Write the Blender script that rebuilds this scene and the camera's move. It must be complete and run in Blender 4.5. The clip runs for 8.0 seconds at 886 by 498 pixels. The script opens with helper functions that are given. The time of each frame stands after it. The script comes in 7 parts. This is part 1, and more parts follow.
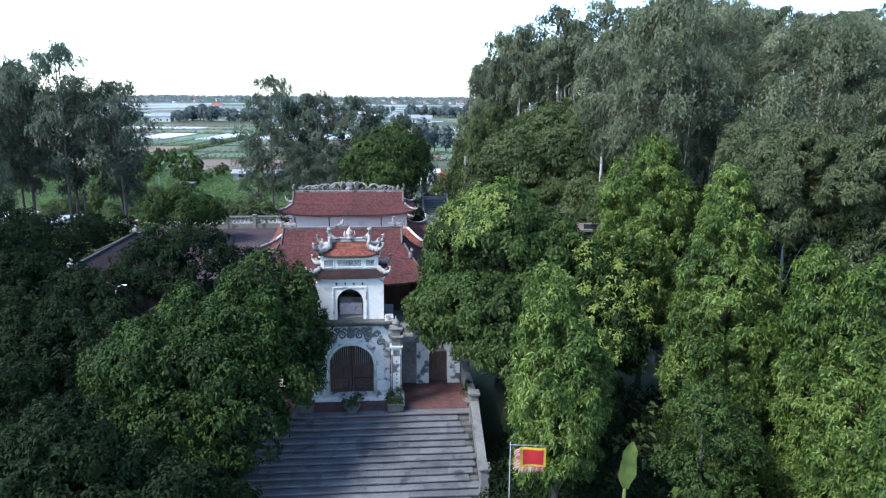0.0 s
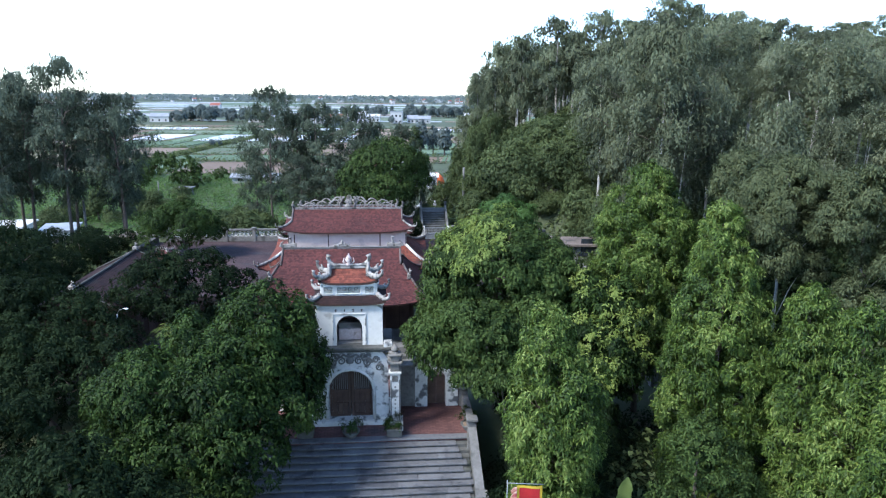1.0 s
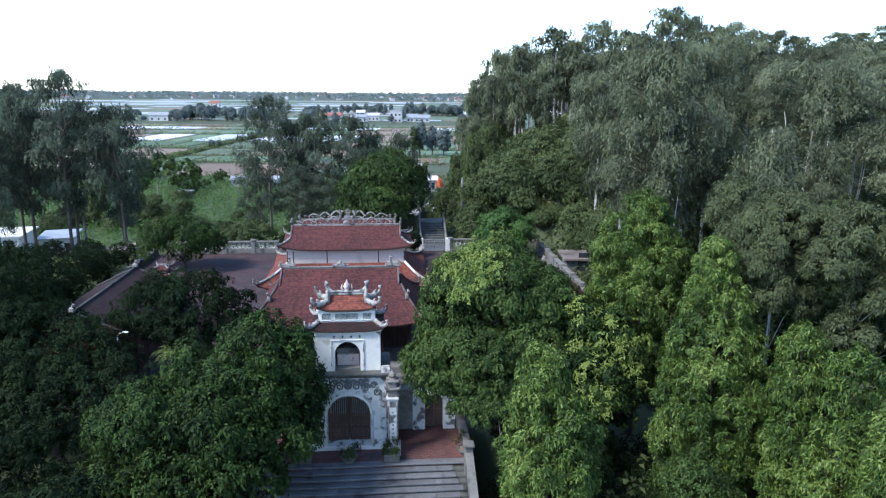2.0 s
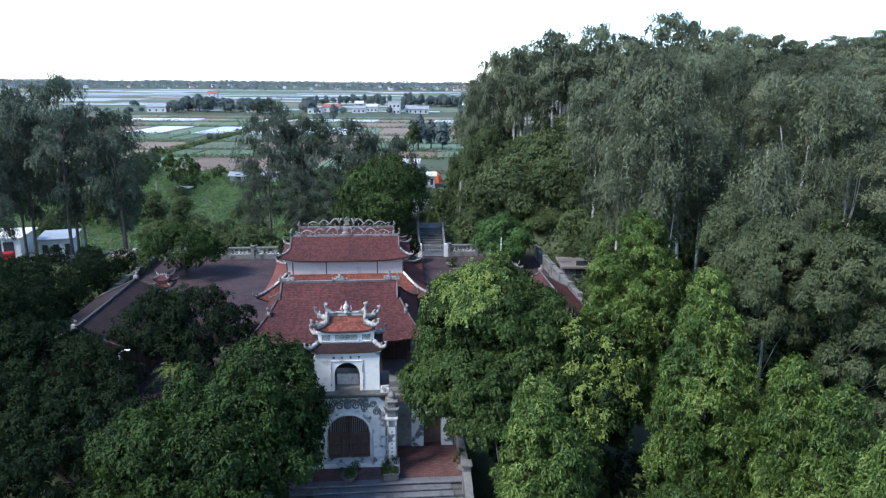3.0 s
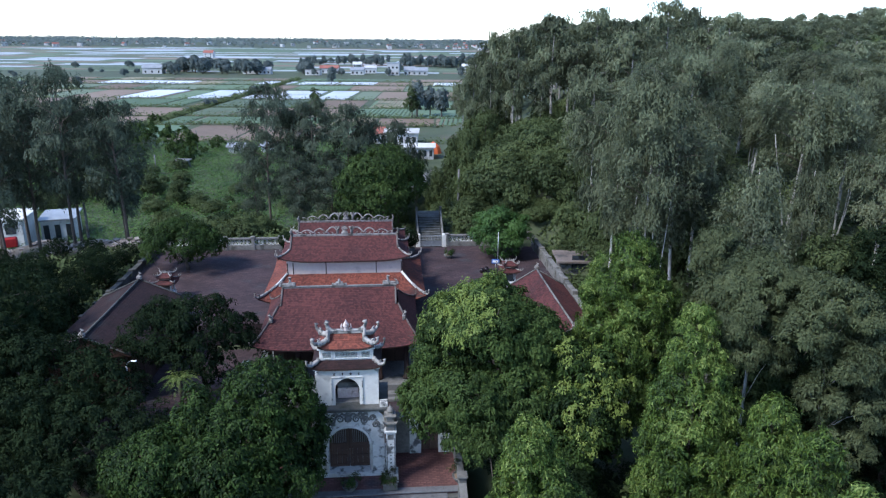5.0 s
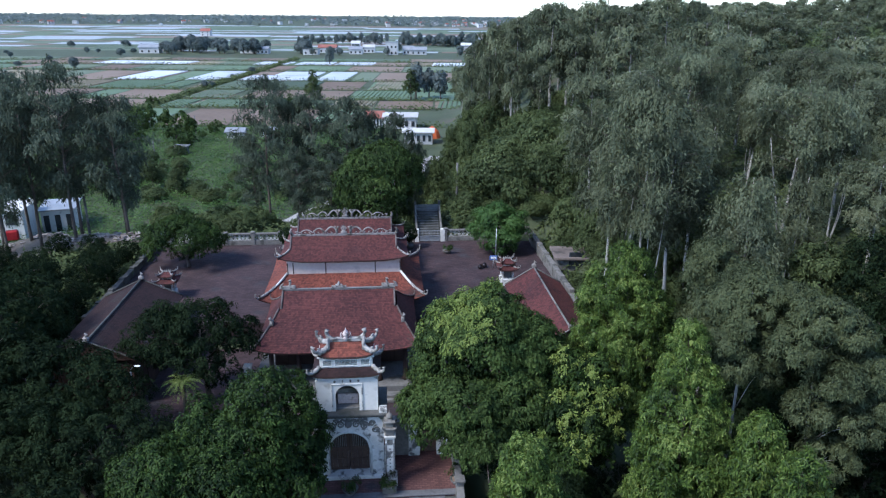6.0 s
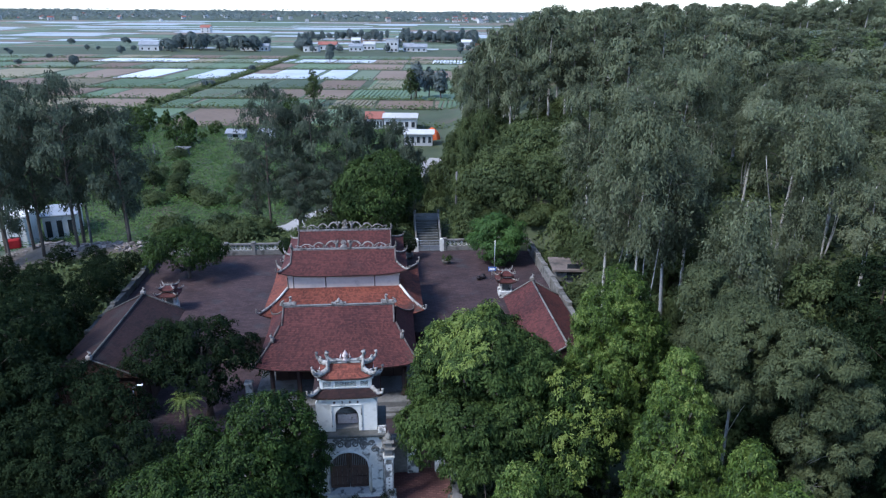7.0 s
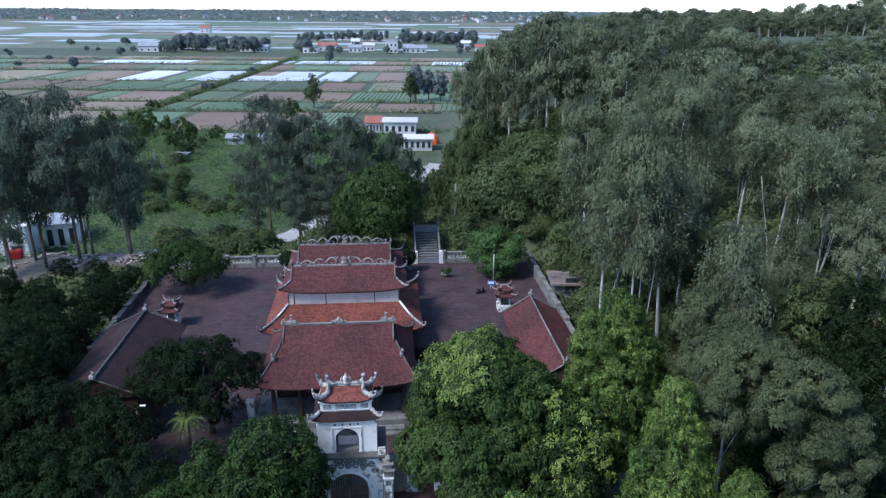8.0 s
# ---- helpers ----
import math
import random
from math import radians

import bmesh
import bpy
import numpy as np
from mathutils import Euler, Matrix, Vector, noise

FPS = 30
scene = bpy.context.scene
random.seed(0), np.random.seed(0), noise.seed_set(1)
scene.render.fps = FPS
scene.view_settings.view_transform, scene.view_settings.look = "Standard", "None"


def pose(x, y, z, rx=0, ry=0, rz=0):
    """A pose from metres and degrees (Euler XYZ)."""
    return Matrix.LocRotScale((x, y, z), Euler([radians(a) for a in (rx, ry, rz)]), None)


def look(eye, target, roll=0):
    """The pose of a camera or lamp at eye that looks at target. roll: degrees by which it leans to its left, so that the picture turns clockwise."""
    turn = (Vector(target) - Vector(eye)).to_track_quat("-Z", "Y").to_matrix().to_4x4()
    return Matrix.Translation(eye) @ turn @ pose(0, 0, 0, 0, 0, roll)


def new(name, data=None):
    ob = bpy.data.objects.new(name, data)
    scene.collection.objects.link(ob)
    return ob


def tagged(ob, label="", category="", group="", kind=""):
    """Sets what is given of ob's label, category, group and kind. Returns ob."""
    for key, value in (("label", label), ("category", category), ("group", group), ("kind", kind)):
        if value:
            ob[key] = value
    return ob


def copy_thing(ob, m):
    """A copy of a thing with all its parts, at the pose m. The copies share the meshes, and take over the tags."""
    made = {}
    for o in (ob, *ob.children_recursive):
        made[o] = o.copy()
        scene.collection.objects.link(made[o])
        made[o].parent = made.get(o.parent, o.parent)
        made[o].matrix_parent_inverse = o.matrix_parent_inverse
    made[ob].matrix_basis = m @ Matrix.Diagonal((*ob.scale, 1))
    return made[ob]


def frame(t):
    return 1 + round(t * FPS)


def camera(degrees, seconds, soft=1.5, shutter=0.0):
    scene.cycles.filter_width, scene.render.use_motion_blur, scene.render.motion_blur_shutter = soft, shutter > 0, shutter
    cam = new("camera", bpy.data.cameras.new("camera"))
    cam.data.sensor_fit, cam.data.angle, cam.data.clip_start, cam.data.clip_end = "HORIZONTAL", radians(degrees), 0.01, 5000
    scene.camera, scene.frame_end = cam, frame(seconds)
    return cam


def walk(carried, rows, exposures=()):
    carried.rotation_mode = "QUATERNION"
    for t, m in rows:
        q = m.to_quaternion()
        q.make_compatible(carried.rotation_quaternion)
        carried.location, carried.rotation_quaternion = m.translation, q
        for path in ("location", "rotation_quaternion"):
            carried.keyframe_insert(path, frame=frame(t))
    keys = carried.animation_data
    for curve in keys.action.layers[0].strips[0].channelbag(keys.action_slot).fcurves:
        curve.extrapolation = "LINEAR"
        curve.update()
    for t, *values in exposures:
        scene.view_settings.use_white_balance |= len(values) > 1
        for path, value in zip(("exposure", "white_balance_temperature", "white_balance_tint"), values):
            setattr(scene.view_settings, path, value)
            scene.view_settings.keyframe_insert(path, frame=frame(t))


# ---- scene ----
cam = camera(65.9, 8.0, soft=1.25)
PATH = [
    (0, (0.09, 0.903, 14.815), (0.25, 2.847, 14.374), 0.35),
    (0.5, (0.067, 0.869, 15.492), (0.231, 2.812, 15.049), 0.35),
    (1, (0.094, 0.861, 16.216), (0.258, 2.804, 15.771), 0.4),
    (1.5, (0.171, 0.873, 16.909), (0.335, 2.815, 16.462), 0.4),
    (3, (0.225, 0.881, 19.323), (0.393, 2.814, 18.84), 0.4),
    (3.5, (0.26, 0.907, 20.051), (0.428, 2.834, 19.543), 0.4),
    (4, (0.295, 0.895, 20.887), (0.463, 2.814, 20.349), 0.4),
    (4.5, (0.308, 0.902, 21.645), (0.476, 2.813, 21.08), 0.45),
    (6, (0.385, 0.878, 24.157), (0.554, 2.76, 23.501), 0.45),
    (6.5, (0.447, 0.881, 24.893), (0.615, 2.759, 24.225), 0.4),
    (7, (0.511, 0.87, 25.7), (0.678, 2.748, 25.031), 0.4),
    (7.5, (0.524, 0.847, 26.412), (0.69, 2.723, 25.74), 0.4),
    (8, (0.535, 0.847, 27.142), (0.703, 2.723, 26.471), 0.4),
]
walk(cam, [(t, look(eye, target, roll)) for t, eye, target, roll in PATH], [(0, 2.0, 6050, 9), (3, 1.67, 6000, 10), (8, 1.44, 5800, 12)])

# ---------------------------------------------------------------- light
SUN_ELEV, SUN_AZ = 48, 243       # degrees; azimuth clockwise from +y: behind the camera and to its left
world = bpy.data.worlds.new("sky")
scene.world = world
world.use_nodes = True
wn = world.node_tree.nodes
sky = wn.new("ShaderNodeTexSky")
sky.sky_type = "NISHITA"
sky.sun_disc = False
sky.sun_elevation = radians(SUN_ELEV)
sky.sun_rotation = radians(SUN_AZ)
sky.air_density, sky.dust_density, sky.ozone_density = 0.8, 0.35, 3.0
wn["Background"].inputs[1].default_value = 0.15
world.node_tree.links.new(sky.outputs[0], wn["Background"].inputs[0])
sun = new("sun", bpy.data.lights.new("sun", "SUN"))
sun.data.energy, sun.data.angle, sun.data.color = 1.9, radians(14), (1.0, 0.97, 0.92)
az, el = radians(SUN_AZ), radians(SUN_ELEV)
sun.matrix_world = look((40 * math.sin(az) * math.cos(el), 40 * math.cos(az) * math.cos(el), 40 * math.sin(el)), (0, 0, 0))


# ---------------------------------------------------------------- materials
def surface(name, a, b, rough=0.85, big=0.35, fine=9.0, bump=0.25, island=0.0, stain=None, stain_scale=0.8, stain_at=0.55, metal=0.0, spec=0.3, per_object=0.0):
    """Two colours mixed by noise at two scales, with an optional third in blotches, and fine relief."""
    m = bpy.data.materials.new(name)
    m.use_nodes = True
    nt = m.node_tree
    N, L = nt.nodes, nt.links
    bsdf = N["Principled BSDF"]
    bsdf.inputs["Roughness"].default_value = rough
    bsdf.inputs["Metallic"].default_value = metal
    bsdf.inputs["Specular IOR Level"].default_value = spec
    geo = N.new("ShaderNodeNewGeometry")

    def noise_at(scale, detail=4.0):
        n = N.new("ShaderNodeTexNoise")
        n.inputs["Scale"].default_value, n.inputs["Detail"].default_value = scale, detail
        L.new(geo.outputs["Position"], n.inputs["Vector"])
        return n.outputs["Fac"]

    def math_node(op, x, y):
        n = N.new("ShaderNodeMath")
        n.operation = op
        for k, v in enumerate((x, y)):
            if isinstance(v, (int, float)):
                n.inputs[k].default_value = v
            else:
                L.new(v, n.inputs[k])
        return n.outputs[0]

    f = math_node("ADD", math_node("MULTIPLY", noise_at(big), 0.6), math_node("MULTIPLY", noise_at(fine), 0.4))
    f = math_node("MULTIPLY_ADD", f, 2.6)
    f.node.inputs[2].default_value = -0.8
    if island:
        f = math_node("ADD", f, math_node("MULTIPLY", math_node("SUBTRACT", geo.outputs["Random Per Island"], 0.5), island * 2))
    if per_object:
        info = N.new("ShaderNodeObjectInfo")
        f = math_node("ADD", f, math_node("MULTIPLY", math_node("SUBTRACT", info.outputs["Random"], 0.5), per_object * 2))
    mix = N.new("ShaderNodeMix")
    mix.data_type = "RGBA"
    mix.clamp_factor = True
    L.new(f, mix.inputs[0])
    mix.inputs[6].default_value, mix.inputs[7].default_value = (*a, 1), (*b, 1)
    out = mix.outputs[2]
    if stain:
        r = N.new("ShaderNodeMapRange")
        L.new(noise_at(stain_scale, 7.0), r.inputs[0])
        r.inputs[1].default_value, r.inputs[2].default_value = stain_at, stain_at + 0.12
        m2 = N.new("ShaderNodeMix")
        m2.data_type = "RGBA"
        L.new(r.outputs[0], m2.inputs[0])
        L.new(out, m2.inputs[6])
        m2.inputs[7].default_value = (*stain, 1)
        out = m2.outputs[2]
    L.new(out, bsdf.inputs["Base Color"])
    if bump:
        bn = N.new("ShaderNodeBump")
        bn.inputs["Strength"].default_value = bump
        bn.inputs["Distance"].default_value = 0.05
        L.new(noise_at(fine * 1.7, 6.0), bn.inputs["Height"])
        L.new(bn.outputs[0], bsdf.inputs["Normal"])
    return m


def foliage(name, dark, light, tip=None, tip_at=0.8, through_light=0.3, patch=0.5, rough=0.6, shift=-0.68, spec=0.25, vary=0.55, per_tree=0.2):
    """Leaves: every leaf has its own shade, patches of the crown differ, light passes through."""
    m = bpy.data.materials.new(name)
    m.use_nodes = True
    nt = m.node_tree
    N, L = nt.nodes, nt.links
    bsdf, outp = N["Principled BSDF"], N["Material Output"]
    bsdf.inputs["Roughness"].default_value = rough
    bsdf.inputs["Specular IOR Level"].default_value = spec
    geo = N.new("ShaderNodeNewGeometry")
    n = N.new("ShaderNodeTexNoise")
    n.inputs["Scale"].default_value, n.inputs["Detail"].default_value = patch, 3.0
    L.new(geo.outputs["Position"], n.inputs["Vector"])
    add = N.new("ShaderNodeMath")
    add.operation = "MULTIPLY_ADD"
    L.new(geo.outputs["Random Per Island"], add.inputs[0])
    add.inputs[1].default_value = vary
    sub = N.new("ShaderNodeMath")
    sub.operation = "MULTIPLY_ADD"
    L.new(n.outputs["Fac"], sub.inputs[0])
    sub.inputs[1].default_value, sub.inputs[2].default_value = 1.8, shift
    info = N.new("ShaderNodeObjectInfo")
    own = N.new("ShaderNodeMath")
    own.operation = "MULTIPLY_ADD"
    L.new(info.outputs["Random"], own.inputs[0])
    own.inputs[1].default_value = per_tree
    L.new(sub.outputs[0], own.inputs[2])
    less = N.new("ShaderNodeMath")
    less.operation = "SUBTRACT"
    L.new(own.outputs[0], less.inputs[0])
    less.inputs[1].default_value = per_tree / 2
    L.new(less.outputs[0], add.inputs[2])
    ramp = N.new("ShaderNodeValToRGB")
    ramp.color_ramp.elements[0].color, ramp.color_ramp.elements[1].color = (*dark, 1), (*light, 1)
    ramp.color_ramp.elements[0].position, ramp.color_ramp.elements[1].position = 0.1, 0.75
    if tip:
        e = ramp.color_ramp.elements.new(tip_at + 0.12)
        e.color = (*tip, 1)
        ramp.color_ramp.elements[1].position = tip_at
    L.new(add.outputs[0], ramp.inputs[0])
    L.new(ramp.outputs[0], bsdf.inputs["Base Color"])
    tr = N.new("ShaderNodeBsdfTranslucent")
    L.new(ramp.outputs[0], tr.inputs[0])
    mx = N.new("ShaderNodeMixShader")
    mx.inputs[0].default_value = through_light
    L.new(bsdf.outputs[0], mx.inputs[1])
    L.new(tr.outputs[0], mx.inputs[2])
    L.new(mx.outputs[0], outp.inputs["Surface"])
    return m


M_GROUND = surface("earth_and_grass", (0.036, 0.048, 0.022), (0.066, 0.078, 0.036), big=0.12, fine=1.6, stain=(0.075, 0.060, 0.040), stain_scale=0.10, stain_at=0.60, bump=0.5)
M_TILE = surface("clay_tile", (0.036, 0.011, 0.0105), (0.094, 0.028, 0.0235), rough=0.8, big=0.3, fine=16, island=0.42, stain=(0.046, 0.020, 0.019), stain_scale=0.35, stain_at=0.60, bump=0.15)
M_TILE_NEW = surface("orange_clay_tile", (0.066, 0.019, 0.0135), (0.180, 0.052, 0.032), rough=0.8, big=0.5, fine=14, island=0.45, stain=(0.050, 0.021, 0.018), stain_scale=0.7, stain_at=0.56, bump=0.15)
# old tile colour, darkened further for tree shade on the left side house
M_TILE_DARK = surface("old_shade_dark_clay_tile", (0.013, 0.0060, 0.0060), (0.029, 0.0125, 0.0112), rough=0.85, big=0.5, fine=4, island=0.5, stain=(0.025, 0.020, 0.018), stain_scale=0.6, stain_at=0.58, bump=0.15)
M_PLASTER = surface("whitewash", (0.50, 0.485, 0.44), (0.63, 0.61, 0.56), big=0.7, fine=5, stain=(0.36, 0.345, 0.31), stain_scale=1.6, stain_at=0.585, bump=0.12)
M_OLD = surface("weathered_limewash", (0.42, 0.415, 0.385), (0.63, 0.61, 0.565), big=1.2, fine=6, stain=(0.105, 0.105, 0.102), stain_scale=2.4, stain_at=0.505, bump=0.3)
M_GREY = surface("grey_stucco", (0.095, 0.090, 0.082), (0.200, 0.190, 0.172), big=1.0, fine=8, stain=(0.070, 0.068, 0.060), stain_scale=1.4, stain_at=0.54, bump=0.35)
M_RIB = surface("brown_grey_rib_mortar", (0.062, 0.050, 0.045), (0.150, 0.126, 0.112), big=1.0, fine=8, stain=(0.055, 0.038, 0.033), stain_scale=1.4, stain_at=0.54, bump=0.35)
M_ORN = surface("aged_lime_ornament", (0.135, 0.122, 0.107), (0.32, 0.292, 0.262), big=2.0, fine=9, stain=(0.070, 0.064, 0.056), stain_scale=3.0, stain_at=0.515, bump=0.3)
M_PINK = surface("faded_pink_limewash", (0.50, 0.415, 0.345), (0.60, 0.51, 0.435), big=0.5, fine=5, stain=(0.38, 0.33, 0.29), stain_scale=0.9, stain_at=0.60, bump=0.1)
# dark mossy masonry; on the stairs its darkness stands in for shade
M_MOSS = surface("mossy_shade_dark_masonry", (0.050, 0.050, 0.044), (0.110, 0.108, 0.098), big=0.8, fine=6, stain=(0.036, 0.040, 0.030), stain_scale=1.0, stain_at=0.54, bump=0.4)
M_STUCCO = surface("mottled_pale_stucco", (0.185, 0.172, 0.153), (0.39, 0.362, 0.326), big=2.2, fine=9, stain=(0.085, 0.08, 0.072), stain_scale=2.8, stain_at=0.505, bump=0.3)
M_BARS = surface("greyed_wooden_bars", (0.15, 0.135, 0.125), (0.26, 0.24, 0.225), big=3, fine=16, rough=0.75)
M_PANEL = surface("grey_green_panel_paint", (0.20, 0.225, 0.205), (0.32, 0.345, 0.315), big=2.5, fine=10, stain=(0.14, 0.15, 0.14), stain_scale=3, stain_at=0.56)
M_WHITEBARK = surface("white_gum_bark", (0.20, 0.19, 0.168), (0.39, 0.37, 0.335), big=1.2, fine=7, stain=(0.125, 0.11, 0.095), stain_scale=1.5, stain_at=0.56, bump=0.3)
M_FLAME = surface("pinkish_stucco", (0.34, 0.27, 0.25), (0.52, 0.44, 0.41), big=3, fine=12, stain=(0.20, 0.16, 0.15), stain_scale=4, stain_at=0.56, bump=0.3)
M_WOOD = surface("dark_door_wood", (0.045, 0.026, 0.020), (0.095, 0.058, 0.042), big=2, fine=14, rough=0.7)
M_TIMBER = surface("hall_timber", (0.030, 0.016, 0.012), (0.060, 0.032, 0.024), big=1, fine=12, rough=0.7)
M_STEP = surface("stair_stone", (0.074, 0.074, 0.078), (0.150, 0.150, 0.153), big=0.9, fine=7, per_object=0.22, stain=(0.048, 0.048, 0.052), stain_scale=1.3, stain_at=0.56, bump=0.3, rough=0.55)
M_PAVE = surface("red_brick_paving", (0.085, 0.040, 0.036), (0.135, 0.066, 0.058), big=0.5, fine=7, per_object=0.35, stain=(0.066, 0.050, 0.050), stain_scale=0.5, stain_at=0.60, bump=0.3)
M_COURT = surface("worn_court_brick", (0.0275, 0.0172, 0.0180), (0.0640, 0.0400, 0.0412), big=0.5, fine=3.2, stain=(0.042, 0.036, 0.039), stain_scale=0.45, stain_at=0.55, bump=0.5)
M_CONC = surface("old_concrete", (0.090, 0.087, 0.082), (0.185, 0.179, 0.168), big=0.8, fine=7, stain=(0.060, 0.062, 0.054), stain_scale=1.3, stain_at=0.54, bump=0.3)
M_ROAD = surface("pale_dirt_road", (0.24, 0.225, 0.205), (0.34, 0.32, 0.295), big=0.2, fine=2, stain=(0.30, 0.27, 0.24), stain_scale=0.3, stain_at=0.6)
M_BARK = surface("brown_bark", (0.06, 0.045, 0.035), (0.13, 0.105, 0.085), big=1.5, fine=12, bump=0.6)
M_PALE = surface("pale_bark", (0.17, 0.16, 0.142), (0.34, 0.32, 0.29), big=1.2, fine=7, stain=(0.12, 0.105, 0.09), stain_scale=1.5, stain_at=0.56, bump=0.3)
M_METAL = surface("galvanised_metal", (0.36, 0.37, 0.38), (0.46, 0.47, 0.48), rough=0.45, metal=0.7, big=2, fine=9, bump=0.05)
M_DARKMETAL = surface("painted_grey_iron", (0.16, 0.17, 0.18), (0.25, 0.26, 0.27), rough=0.55, big=2, fine=9, bump=0.1)
M_LAMP = surface("white_lamp_housing", (0.75, 0.75, 0.75), (0.82, 0.82, 0.82), rough=0.4, bump=0.0)
M_RED = surface("red_cloth", (0.26, 0.010, 0.014), (0.36, 0.02, 0.02), big=3, fine=20, bump=0.1)
M_YELLOW = surface("yellow_cloth", (0.40, 0.26, 0.02), (0.50, 0.35, 0.04), big=3, fine=20, bump=0.1)
M_FRINGE = surface("multicolour_fringe", (0.30, 0.07, 0.07), (0.45, 0.35, 0.25), big=4, fine=18, island=0.6, bump=0.1)
M_BLUE = surface("blue_tarpaulin", (0.0420, 0.0910, 0.2940), (0.0980, 0.1820, 0.4200), big=1.0, fine=5, rough=0.5, bump=0.4)
M_RUBBLE = surface("building_rubble", (0.12, 0.095, 0.080), (0.34, 0.30, 0.27), big=0.6, fine=3, island=0.5, bump=0.5)
M_TIN = surface("grey_sheet_roof", (0.17, 0.18, 0.19), (0.28, 0.29, 0.30), rough=0.5, big=0.4, fine=4, bump=0.1)
M_GLAZE = surface("dark_glazed_jar", (0.012, 0.010, 0.012), (0.030, 0.024, 0.026), rough=0.3, big=3, fine=10, bump=0.05)
M_GLASS = surface("dark_window_glass", (0.02, 0.025, 0.03), (0.04, 0.045, 0.05), rough=0.15, spec=0.5, bump=0.0)
M_SOIL = surface("ploughed_soil", (0.125, 0.086, 0.058), (0.190, 0.138, 0.098), big=0.05, fine=0.6, per_object=0.5, bump=0.4)
M_CROP = surface("young_crop", (0.072, 0.096, 0.056), (0.118, 0.145, 0.086), big=0.06, fine=0.9, per_object=0.6, stain=(0.13, 0.115, 0.075), stain_scale=0.05, stain_at=0.62, bump=0.5)
M_STUBBLE = surface("dry_stubble", (0.150, 0.125, 0.075), (0.215, 0.185, 0.115), big=0.06, fine=0.9, per_object=0.5, stain=(0.09, 0.10, 0.045), stain_scale=0.07, stain_at=0.58, bump=0.5)
M_FILM = surface("white_mulch_film", (0.46, 0.48, 0.49), (0.60, 0.61, 0.62), rough=0.5, big=0.1, fine=1.5, bump=0.2)
# rough surface; its pale base colour stands in for the mirrored sky
M_WATER = surface("sky_pale_flooded_paddy", (0.24, 0.25, 0.25), (0.34, 0.35, 0.35), rough=0.5, big=0.02, fine=0.3, bump=0.03, spec=0.4)
M_RICE = surface("bright_young_rice", (0.078, 0.118, 0.062), (0.116, 0.162, 0.088), big=0.06, fine=0.9, per_object=0.4, bump=0.5)
M_FARWALL = surface("village_render", (0.3624, 0.3551, 0.3411), (0.5158, 0.5084, 0.4879), big=0.2, fine=1, per_object=0.5)

L_COLUMN = foliage("yellow_green_long_leaves", (0.023, 0.044, 0.010), (0.092, 0.143, 0.025), tip=(0.172, 0.222, 0.055), tip_at=0.78, rough=0.55, spec=0.2, vary=0.8, shift=-0.76, per_tree=0.0)
L_MANGO = foliage("mango_leaves", (0.020, 0.036, 0.011), (0.068, 0.104, 0.028), patch=0.32, rough=0.6, spec=0.1, vary=0.75, shift=-0.78)
L_LUSH = foliage("glossy_green_leaves", (0.011, 0.023, 0.007), (0.048, 0.082, 0.018), patch=0.6, rough=0.6, spec=0.12, vary=0.8, shift=-0.8)
# near-black green: the shade around these plants is put into the leaf colour
L_DARK = foliage("shade_dark_green_leaves", (0.007, 0.014, 0.007), (0.022, 0.036, 0.014), rough=0.75, spec=0.06)
L_GUM = foliage("grey_green_gum_leaves", (0.052, 0.061, 0.035), (0.138, 0.158, 0.088), tip=(0.178, 0.195, 0.116), tip_at=0.85, patch=0.25, vary=0.45, shift=-0.6, per_tree=0.40, spec=0.12)
L_ACACIA = foliage("silvery_acacia_leaves", (0.036, 0.047, 0.021), (0.100, 0.118, 0.054), patch=0.5, vary=0.5, shift=-0.65, per_tree=0.1, spec=0.14)
L_SHRUB = foliage("hillside_shrub_leaves", (0.032, 0.046, 0.018), (0.098, 0.126, 0.048), patch=0.2, spec=0.12)
L_BRIGHT = foliage("bright_green_leaves", (0.028, 0.068, 0.016), (0.080, 0.150, 0.036), patch=0.6, rough=0.55)
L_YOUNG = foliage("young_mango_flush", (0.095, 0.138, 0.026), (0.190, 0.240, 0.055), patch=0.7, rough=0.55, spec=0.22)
# darker copy of the gum leaves, with shade put into the colour
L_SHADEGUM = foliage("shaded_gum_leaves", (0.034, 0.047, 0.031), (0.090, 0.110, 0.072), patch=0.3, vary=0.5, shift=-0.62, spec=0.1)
# pale bluish leaves: the haze of distance is put into the colour
L_FAR = foliage("hazed_village_leaves", (0.075, 0.100, 0.094), (0.125, 0.150, 0.138), patch=0.05)
L_GRASS = foliage("meadow_grass", (0.034, 0.080, 0.020), (0.108, 0.180, 0.046), patch=0.22)
L_BANANA = foliage("banana_leaf", (0.075, 0.115, 0.028), (0.150, 0.190, 0.050), patch=2.0, through_light=0.4)




